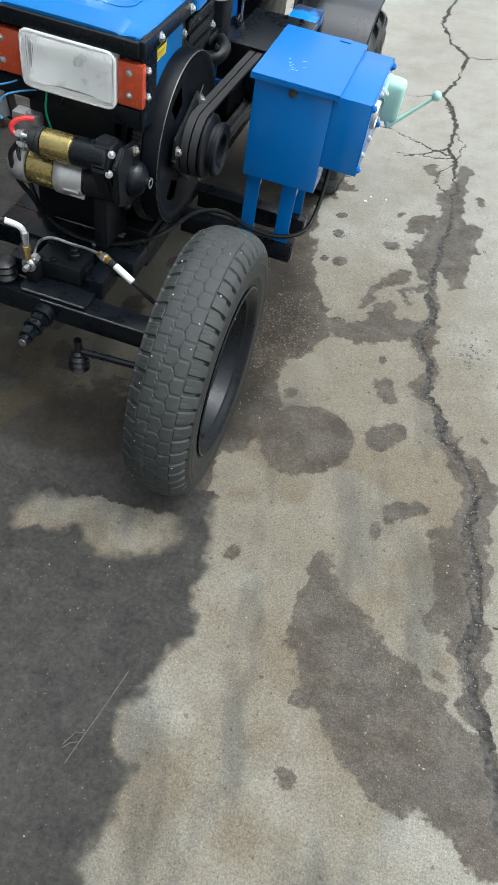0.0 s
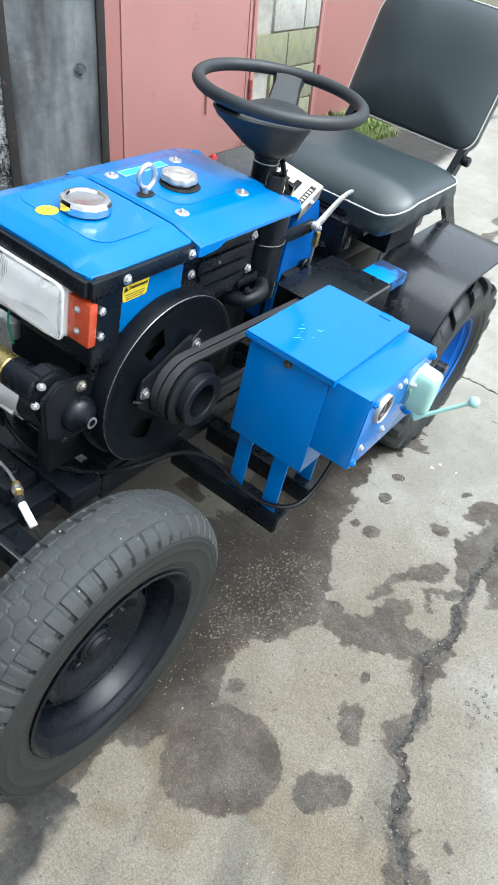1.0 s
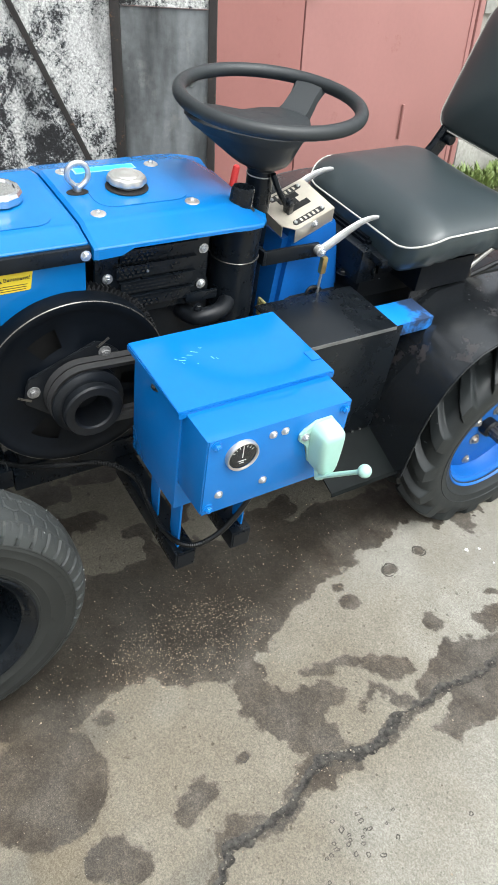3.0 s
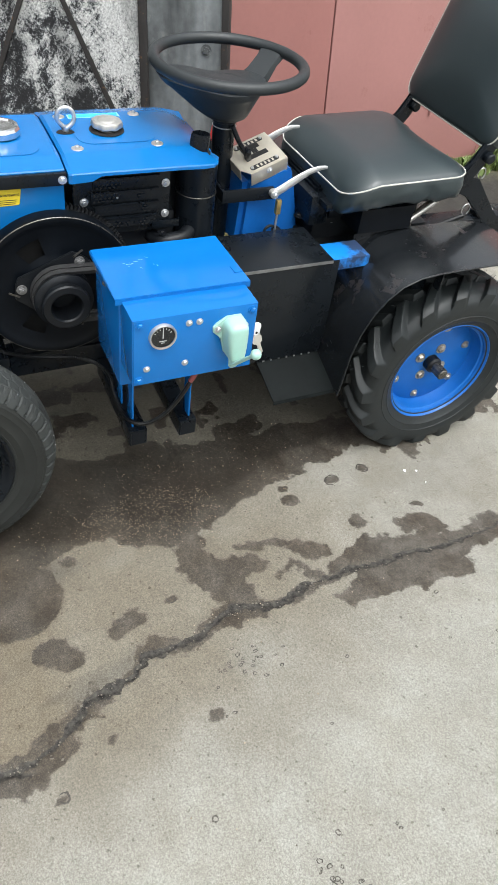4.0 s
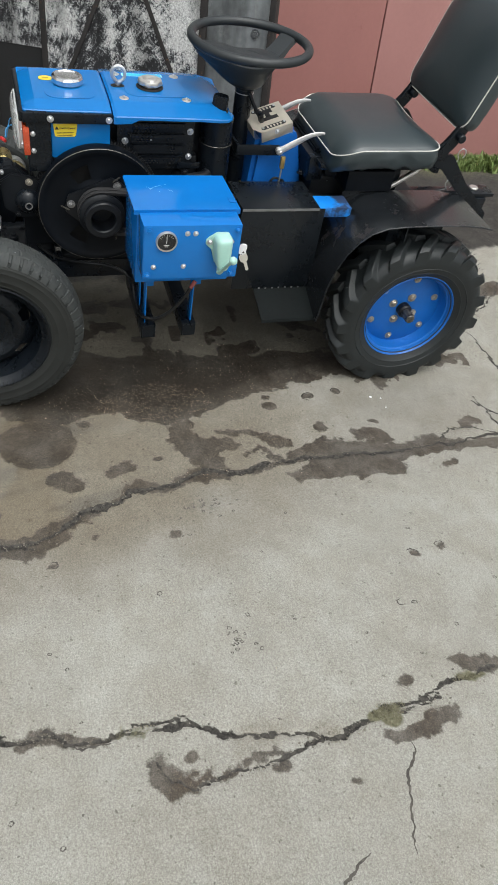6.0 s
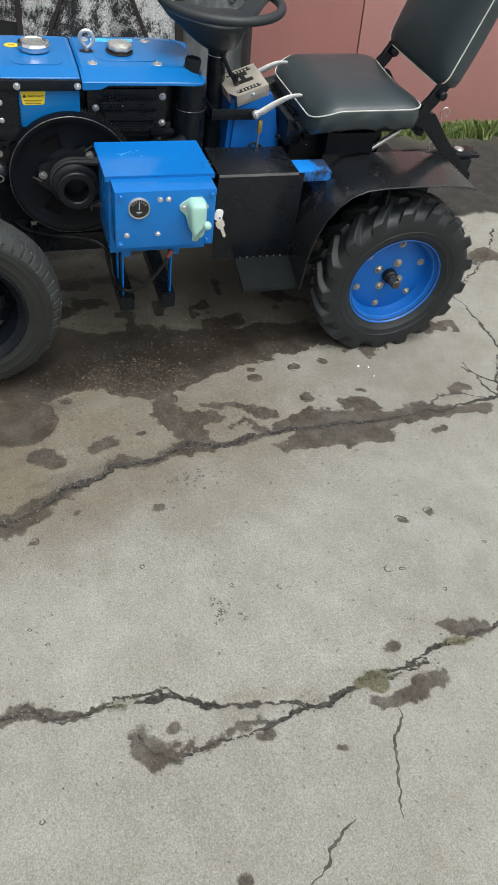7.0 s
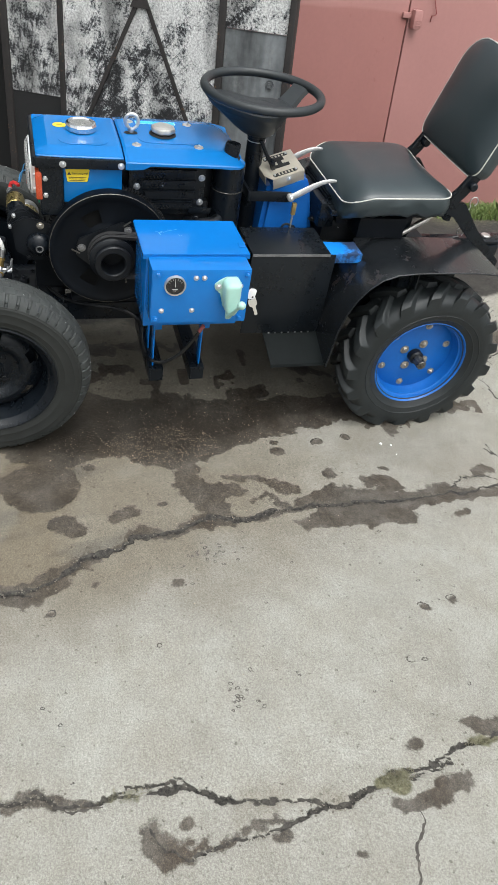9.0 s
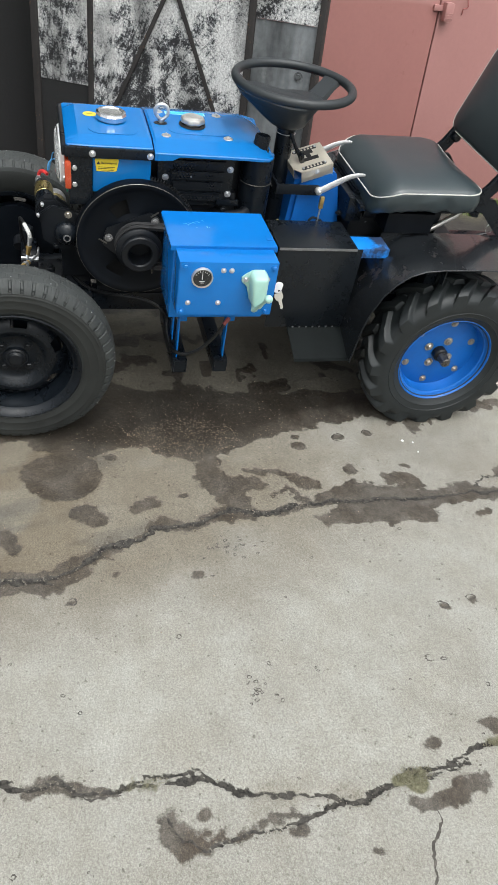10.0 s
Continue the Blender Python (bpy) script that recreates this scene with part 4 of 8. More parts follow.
TWIG = [[(-0.283, 0.677), (-0.296, 0.612), (-0.309, 0.552), (-0.320, 0.497)], [(-0.309, 0.552), (-0.325, 0.549), (-0.337, 0.523)], [(-0.312, 0.536), (-0.326, 0.530), (-0.336, 0.517)]]
CHIPS = [(-0.194, 2.426, 0.006), (-0.181, 2.458, 0.0035), (-0.128, 2.453, 0.0025)]
bm = bmesh.new()
def on_ground(pts, lift=0.002):
    return [(x, y, float(ground_z(x, y)) + lift) for x, y in pts]
tube(bm, on_ground(TWIG[0]), 0.0011, 5)
tube(bm, on_ground(TWIG[1]), 0.0008, 5)
tube(bm, on_ground(TWIG[2]), 0.0008, 5)
tagged(finish("twig", bm, TWIGBARK), "dry bare twig with two offshoots on dark concrete", "twig")
rnd = random.Random(23)
for x, y, r in CHIPS:
    bm = bmesh.new()
    prism(bm, [(r * rnd.uniform(0.5, 1.2) * math.cos(a), r * rnd.uniform(0.5, 1.2) * math.sin(a)) for a in (0, 0.9, 1.8, 2.7, 3.6, 4.5, 5.4)], Matrix.Translation((x, y, float(ground_z(x, y)) + 0.0005)), 0.0025)
    tagged(finish("paint_chip", bm, WHITE), "small white paint chip lying on the concrete", "paint chip", group="paint chips by the wheel")


def blades(name, spots, label, seed, height, material=GRASS, broad=0.10, few=0.75):
    rnd = random.Random(seed)
    vs, fs = [], []
    for cx, cy, rx, ry, k in spots:
        for _ in range(k):
            a, q = rnd.random() * 6.283, math.sqrt(rnd.random())
            x, y = cx + math.cos(a) * q * rx, cy + math.sin(a) * q * ry
            z, h, w = float(ground_z(x, y)) - 0.003, height * rnd.uniform(0.3, 1.2), height * (0.03 if rnd.random() < few else broad) + 0.001
            b = rnd.random() * 6.283
            dx, dy = math.cos(b), math.sin(b)
            lean = rnd.uniform(0.1, 0.8) * h
            o = len(vs)
            vs += [(x - dy * w, y + dx * w, z), (x + dy * w, y - dx * w, z), (x + dx * lean * 0.4 + dy * w * 0.7, y + dy * lean * 0.4 - dx * w * 0.7, z + h * 0.6), (x + dx * lean * 0.4 - dy * w * 0.7, y + dy * lean * 0.4 + dx * w * 0.7, z + h * 0.6), (x + dx * lean, y + dy * lean, z + h * 0.95)]
            fs += [(o, o + 1, o + 2, o + 3), (o + 3, o + 2, o + 4)]
    me = bpy.data.meshes.new(name)
    me.from_pydata(vs, [], fs)
    me.materials.append(material)
    return tagged(new(name, me), label, "grass", kind="stuff")

rnd = random.Random(31)
CLUMPS = [(-2.24 + abs(rnd.gauss(0, 0.10)) * (0.4 + 0.35 * (y - 3.2)), y, rnd.uniform(0.02, 0.09), rnd.uniform(0.03, 0.12), rnd.randint(60, 330)) for y in [3.3 + 0.024 * i for i in range(100)]]
blades("grass_strip", CLUMPS + [(-2.28, 5.5, 0.24, 0.5, 3000)], "short green and yellowing grass along the garage wall", 11, 0.036)
blades("weeds", [(-2.22, 4.55, 0.10, 0.22, 260), (-2.28, 4.95, 0.12, 0.25, 300), (-2.1, 4.1, 0.08, 0.15, 80), (-2.3, 5.5, 0.15, 0.3, 200), (-2.20, 4.38, 0.13, 0.14, 240), (-2.18, 4.75, 0.16, 0.16, 240)], "broad-leaved green weeds growing at the foot of the pier", 15, 0.082, GRASS, 0.13, 0.35)
blades("moss_tufts", [(0.897, 1.965, 0.022, 0.042, 520), (0.866, 2.175, 0.012, 0.035, 260), (0.82, 1.46, 0.004, 0.03, 40)], "dry olive moss tufts growing in the crack", 12, 0.0045, MOSSBLADE)


# ---------------------------------------------------------------- garages
def wall_frame(a, b):
    d = (Vector(b) - Vector(a)).normalized()
    m = Matrix.Identity(4)
    m.col[0][:3], m.col[1][:3], m.col[2][:3], m.col[3][:3] = (d.y, -d.x, 0), (d.x, d.y, 0), (0, 0, 1), (a[0], a[1], 0)
    return m

GAR = wall_frame((-2.10, 2.2), (-2.36, 4.38))

def placed(name, bm, material, m, label="", category="", kind="", group=""):
    ob = finish(name, bm, material)
    ob.matrix_world = m
    return tagged(ob, label, category, group, kind)

BASE = 0.12
wall = placed("wall_garages", box(box(box(bmesh.new(), (-0.30, 5.45, BASE - 0.2), (-0.06, 5.80, 2.32)), (-0.30, -0.05, 2.16), (-0.06, 5.45, 2.32)), (-0.36, -0.85, BASE - 0.2), (-0.16, -0.05, 2.32)), MORTAR, GAR, "grey masonry front of the garage row", "wall", "structure")
placed("wall_pillar", boxed((-0.30, 2.262, BASE - 0.2), (-0.012, 3.075, 2.16)), MORTAR, GAR, "whitewashed block pier between two red gates", "wall", "structure")
pier = [o for o in scene.objects if o.name == "wall_pillar"][0]
blk = boxed((-0.02, -0.1955, -0.0955), (0.02, 0.1955, 0.0955), 0.007)
blkme = finish("block", blk, BLOCK, pier)
blkme.location = (-0.012, 2.262 + 0.20, 0.26)
mossme = blkme.data.copy(); mossme.materials[0] = MOSSBLOCK
for r in range(10):
    for k in range(-1, 3):
        y = 2.262 + 0.005 + 0.192 + k * 0.40 + (0.2 if r % 2 else 0)
        if y < 2.262 + 0.0 or y > 3.08: continue
        if r == 0 and abs(y - 2.462) < 0.01: continue
        lo, hi = max(y - 0.192, 2.266), min(y + 0.192, 3.07)
        o = new("block", blkme.data if r > 2 else mossme); o.parent = pier
        o.location, o.scale = (-0.012 + random.uniform(-0.003, 0.003), (lo + hi) / 2, 0.26 + r * 0.2), (1, (hi - lo) / 0.384, 1)

def gate(name, lo, seam, hi, label):
    """A pair of red sheet-iron leaves in an angle-iron frame."""
    g = new(name); g.matrix_world = GAR
    tagged(g, label, "garage gate", kind="structure")
    z0, z1 = 0.165, 2.12
    def leaf(a, b, paint, edge):
        l = part("leaf", boxed((-0.045, a, z0), (0.0, b, z1), 0.004), paint, g)
        part("frame_edge", boxed((0.0005, edge, z0 + 0.001), (0.005, edge + 0.03, z1 - 0.001), 0.002), paint, l)
    leaf(lo + 0.045, seam - 0.004, REDTWO, lo + 0.05); leaf(seam + 0.004, hi - 0.045, REDPAINT, hi - 0.08)
    # dark sheet added behind the leaves as the shade in their gaps
    part("gap_shade_sheet", boxed((-0.09, lo, z0), (-0.05, hi, z1)), DARK, g)
    part("jamb", boxed((-0.06, lo, z0 - 0.05), (0.012, lo + 0.04, 2.16), 0.004), REDPAINT, g)
    part("jamb", boxed((-0.06, hi - 0.04, z0 - 0.05), (0.012, hi, 2.16), 0.004), REDPAINT, g)
    part("header", boxed((-0.06, lo + 0.04, 2.122), (0.012, hi - 0.04, 2.16), 0.004), REDPAINT, g)
    for z in (0.42, 1.55):
        part("hinge", cyl(cyl(bmesh.new(), (0.02, hi - 0.045, z), (0.02, hi - 0.045, z + 0.06), 0.011), (0.02, hi - 0.045, z + 0.063), (0.02, hi - 0.045, z + 0.12), 0.011), REDDARK, g)
        part("hinge", cyl(cyl(bmesh.new(), (0.02, lo + 0.045, z), (0.02, lo + 0.045, z + 0.06), 0.011), (0.02, lo + 0.045, z + 0.063), (0.02, lo + 0.045, z + 0.12), 0.011), REDDARK, g)
    return g

g1 = gate("door_1", 0.0, 1.05, 2.25, "faded red painted sheet-iron garage gate, closed")
lock = part("lock_box", boxed((0.003, 1.060, 1.066), (0.045, 1.110, 1.150), 0.012), REDPAINT, g1, "red painted ribbed padlock")
for z in (1.080, 1.091, 1.102):
    part("rib", boxed((0.044, 1.066, z), (0.0468, 1.104, z + 0.005), 0.001), REDPAINT, lock)
part("hasp", boxed((0.0, 1.012, 1.108), (0.014, 1.118, 1.134), 0.004), REDPAINT, g1)
part("hook", tube(bmesh.new(), [(0.004, 1.112, 1.274), (0.010, 1.119, 1.251), (0.012, 1.150, 1.248), (0.012, 1.162, 1.238), (0.012, 1.207, 1.140), (0.011, 1.202, 1.131), (0.011, 1.181, 1.128), (0.004, 1.185, 1.102)], 0.0026, 6), REDDARK, g1, "thin rusty wire hook")
part("stay", cyl(bmesh.new(), (0.012, 1.75, 0.42), (0.012, 1.75, 0.58), 0.007, 8), REDPAINT, g1)
part("latch", tube(bmesh.new(), [(0.01, 0.20, 0.78), (0.03, 0.20, 0.76), (0.03, 0.24, 0.72), (0.02, 0.25, 0.66)], 0.007, 8, smooth_n=1), REDDARK, g1)
gate("door_2", 3.09, 4.2, 5.44, "faded red painted sheet-iron gate of the next garage")

# the open gate leaf of whitewashed iron beside the red gate
LEAF = wall_frame((-2.07, 1.32), (-1.45, 2.36))
og = new("door_3"); og.matrix_world = LEAF
tagged(og, "open sheet-iron garage gate leaf with flaking sooty whitewash", "garage gate", kind="structure")
part("sheet", boxed((-0.012, 0.012, 0.70), (0.0, 0.246, 2.05)), PEEL, og)
part("sheet", boxed((-0.014, 0.012, 0.16), (-0.002, 0.246, 0.698)), NEARBLACK, og, "bare dark iron sheet")
part("sheet", boxed((-0.012, 0.266, 0.16), (0.0, 0.935, 1.158)), PEEL, og)
part("sheet", boxed((-0.012, 0.266, 1.163), (0.0, 0.935, 2.05)), PEEL, og)
part("sheet", boxed((-0.012, 0.962, 1.052), (0.002, 1.215, 2.05)), PEEL, og)
part("sheet", boxed((-0.016, 0.962, 0.16), (-0.004, 1.215, 1.05)), GREYIRON, og, "bare grey iron sheet")
part("batten", boxed((-0.03, 0.246, 0.15), (0.012, 0.268, 2.06), 0.003), RUSTY, og)
part("batten", boxed((-0.03, 0.934, 0.15), (0.014, 0.962, 2.06), 0.003), RUSTY, og)
part("edge_post", boxed((-0.04, -0.018, 0.14), (0.012, 0.014, 2.08), 0.003), RUSTY, og)
part("edge_post", boxed((-0.05, 1.212, 0.14), (0.014, 1.236, 2.08), 0.003), RUSTY, og)
for (a, z), (b, w) in (((0.30, 0.495), (0.72, 1.348)), ((0.52, 1.333), (0.88, 0.56))):
    d = Vector((0, b - a, w - z)).normalized()
    q = Vector((0, -d.z, d.y)) * 0.008
    bm = bmesh.new()
    p0, p1 = Vector((0.001, a, z)), Vector((0.001, b, w))
    vs = [bm.verts.new(p + s + Vector((h, 0, 0))) for h in (0, 0.007) for p, s in ((p0, -q), (p0, q), (p1, q), (p1, -q))]
    for f in ((0, 1, 2, 3), (4, 5, 6, 7), (0, 1, 5, 4), (1, 2, 6, 5), (2, 3, 7, 6), (3, 0, 4, 7)):
        bm.faces.new([vs[i] for i in f])
    part("brace", bm, RUSTY, og, "dark iron diagonal brace")
part("brace_plate", prism(bmesh.new(), [(0.565, 1.075), (0.65, 1.075), (0.607, 1.16)], Matrix(((0, 0, 1, 0.0085), (1, 0, 0, 0), (0, 1, 0, 0), (0, 0, 0, 1))), 0.004), RUSTY, og)
bolt(og, (-0.004, 1.16, 0.87), (1, 0, 0), 0.013, material=GREYIRON)
bolt(og, (-0.004, 1.16, 0.45), (1, 0, 0), 0.013, material=GREYIRON)
placed("brick_sill", boxed((-0.10, 0.15, 0.0), (-0.03, 1.2, 0.22), 0.01), OLDBRICK, LEAF, "worn red brick sill behind the open gate", "sill", "structure")

# the dark open garage: its inner shade is put into wall and floor colour
placed("wall_inside", box(box(box(box(bmesh.new(), (-3.4, -3.4, 0.0), (-3.2, -0.85, 2.6)), (-3.2, -3.4, 0.0), (-0.2, -3.2, 2.6)), (-3.2, -1.05, 0.0), (-0.36, -0.85, 2.6)), (-3.4, -3.4, 2.4), (-0.16, -0.85, 2.45)), NEARBLACK, GAR, "near-black inner walls of an open garage, shade in their colour", "wall", "structure")
placed("wall_front_left", box(box(bmesh.new(), (-0.36, -8.0, 0.0), (-0.16, -3.2, 2.32)), (-0.36, -3.2, 2.2), (-0.16, -0.85, 2.32)), MORTAR, GAR, "grey masonry garage front", "wall", "structure")
placed("floor_inside", boxed((-3.2, -3.2, 0.10), (-0.20, -1.05, 0.185)), NEARBLACK, GAR, "near-black garage floor, shade in its colour", "floor", "structure")
crate = placed("crate", boxed((-0.75, -1.42, 0.186), (-0.45, -1.12, 0.52), 0.01), RUSTY, GAR, "dark grimy wooden crate on the garage floor", "crate")
placed("concrete_block", boxed((-0.70, -1.36, 0.521), (-0.52, -1.2, 0.62), 0.01), GREYIRON, GAR, "grey block lying on the crate", "block")
placed("plank", boxed((-0.32, -1.7, 0.186), (-0.28, -1.58, 1.9), 0.004, Matrix.Rotation(0.0, 4, "X")), RUSTY, GAR, "dark upright plank leaning in the garage", "plank")


# ---------------------------------------------------------------- the tractor: everything on it moves with it
TR = Matrix.Translation((-0.33, 0, 0)) @ Matrix.Rotation(radians(8.5), 4, "Y")
tractor = empty("mini_tractor", TR)
tagged(tractor, "home-built blue and black mini tractor with a single-cylinder diesel", "tractor")
XC = -0.385
T = tractor


def road_wheel(cx, cy, cz, out):
    """A studded winter road tyre on a black steel rim. out: +1 or -1, the way that its face looks."""
    hub = part("front_wheel", cyl(bmesh.new(), (cx - 0.05 * out, cy, cz), (cx + 0.012 * out, cy, cz), 0.030, 20, bevel=0.004), CAST, T, "road tyre on a black steel rim")
    m = axis_matrix((cx, cy, cz), (out, 0, 0)) @ Matrix.Diagonal((0.972, 0.972, 0.95, 1))
    R = 0.283
    bm = bmesh.new()
    na, nh = 672, 64
    def ring(fr):
        return [bm.verts.new(m @ Vector((r * math.cos(2 * math.pi * i / na), r * math.sin(2 * math.pi * i / na), h))) for i in range(na) for r, h in (fr(i),)]
    rings = [ring(lambda i, q=q: q) for q in ((0.172, -0.052), (0.180, -0.058), (0.200, -0.064), (0.228, -0.068), (0.252, -0.066), (0.264, -0.062))]
    def tread(i, h):
        """Worn winter blocks: zigzag rings, cross grooves, fine sipes, rounded lugs on both shoulders."""
        q = i / na * 56
        u = abs(h / 0.056)
        r = R - 0.0170 * u ** 3.2
        z = 0.0042 * (abs((q % 1) * 4 - 2) - 1)
        deep = 0.0
        if abs(abs(h) - 0.0365) < 0.0014: deep = 0.0020
        elif abs(h) > 0.0365:
            t = (q + (0.3 if h > 0 else 0.8)) % 1
            if t < 0.24: deep = 0.0046
            elif 0.56 < t < 0.64 and abs(h) < 0.052: deep = 0.0008
        elif min(abs(h - 0.0125 - z), abs(h + 0.0125 + z)) < 0.0013: deep = 0.0015
        else:
            t = (q + (0.5 if abs(h) < 0.0125 + z * (1 if h > 0 else -1) else 0.0)) % 1
            if t < 0.10: deep = 0.0013
            elif 0.50 < t < 0.57: deep = 0.0006
        return (r - deep, h)
    for k in range(nh + 1):
        h = -0.056 + 0.112 * k / nh
        rings.append(ring(lambda i, h=h: tread(i, h)))
    def side(i, r, h):
        cut = 0.0050 if (i / na * 56 + 0.3) % 1 < 0.24 else 0.0
        return (r - cut, h - cut)
    rings += [ring(lambda i: side(i, 0.2610, 0.0600)), ring(lambda i: side(i, 0.2550, 0.0632))]
    rings += [ring(lambda i, q=q: q) for q in ((0.2520, 0.0644), (0.2505, 0.0655), (0.2490, 0.0650), (0.246, 0.0664), (0.2445, 0.0672), (0.243, 0.0668), (0.232, 0.0682), (0.2305, 0.0687), (0.229, 0.0682), (0.206, 0.0650), (0.2045, 0.0654), (0.203, 0.0648), (0.190, 0.0610), (0.1885, 0.0613), (0.187, 0.0602), (0.180, 0.0575), (0.172, 0.052))]
    for u, v in zip(rings, rings[1:]):
        for j in range(na):
            bm.faces.new((u[j], u[(j + 1) % na], v[(j + 1) % na], v[j]))
    tyre = part("tyre", bm, RUBBER, hub, "worn grey studded winter tyre", sharp=0.45)
    tyre.data.materials.append(SIDEWALL)
    for f in tyre.data.polygons:
        c = m.inverted() @ f.center
        f.material_index = 1 if math.hypot(c.x, c.y) < 0.2525 and abs(c.z) > 0.06 else 0
    bm = bmesh.new()
    rnd = random.Random(int(cy * 100) + out)
    for i in range(44):
        a, h = 2 * math.pi * (i + rnd.uniform(-0.3, 0.3)) / 44, rnd.choice((-0.044, -0.03, 0.03, 0.044)) + rnd.uniform(-0.003, 0.003)
        d = Vector((math.cos(a), math.sin(a), 0))
        q = d * (R - 0.0170 * abs(h / 0.056) ** 3.2) + Vector((0, 0, h))
        cyl(bm, m @ (q - d * 0.002), m @ (q + d * 0.0006), 0.0012, 6)
    tagged(part("studs", bm, ZINC, tyre, "small worn steel studs"), kind="stuff")
    bm = bmesh.new()
    lathe(bm, [(0.172, -0.062), (0.181, -0.064), (0.181, -0.060), (0.165, -0.058), (0.160, -0.03), (0.150, -0.01), (0.150, 0.012), (0.163, 0.030), (0.168, 0.046), (0.172, 0.050), (0.174, 0.056), (0.181, 0.060), (0.183, 0.064), (0.1795, 0.066), (0.170, 0.060), (0.166, 0.052), (0.158, 0.046), (0.155, 0.032), (0.146, 0.016), (0.146, -0.02)], m, 64)
    part("rim", bm, BLACK, hub, "black painted steel rim")
    bm = bmesh.new()
    prof = [(0.147, -0.012), (0.138, -0.004), (0.128, 0.006), (0.112, 0.018), (0.100, 0.021), (0.088, 0.016), (0.078, 0.004), (0.068, -0.002), (0.045, -0.003), (0.036, 0.002), (0.034, 0.010)]
    seg = 96
    lathe(bm, prof, m, seg)
    bm.faces.ensure_lookup_table()
    gone = [f for f in bm.faces if 0.115 < (f.calc_center_median() - Vector((cx, cy, cz))).length < 0.132 and (math.degrees(math.atan2((f.calc_center_median() - Vector((cx, cy, cz))).z, (f.calc_center_median() - Vector((cx, cy, cz))).y)) + 110) % 60 < 21]
    bmesh.ops.delete(bm, geom=gone, context="FACES")
    dsk = part("disc", bm, BLACK, hub, "black pressed disc with slots")
    md = dsk.modifiers.new("thick", "SOLIDIFY"); md.thickness = 0.003
    for i in range(4):
        a = radians(45 + 90 * i)
        p = m @ Vector((0.049 * math.cos(a), 0.049 * math.sin(a), -0.002))
        bolt(hub, p, (out, 0, 0), 0.0095, material=CAST, name="wheel_bolt")
    part("hub_cap", lathe(bmesh.new(), [(0.024, 0.002), (0.023, 0.014), (0.018, 0.020), (0.008, 0.021), (0, 0.019)], m, 24), CAST, hub)
    part("brake_drum", lathe(bmesh.new(), [(0.0, -0.022), (0.126, -0.022), (0.130, -0.028), (0.130, -0.058), (0.0, -0.058)], m, 40), UNDER, hub, "dull black brake drum")
    part("valve", cyl(bmesh.new(), m @ Vector((0.0, 0.150, 0.03)), m @ Vector((0.0, 0.142, 0.058)), 0.004, 8), BOOT, hub)
    return hub

road_wheel(-0.032, 1.2190, 0.2750, 1)
road_wheel(-0.735, 1.2190, 0.2750, -1)


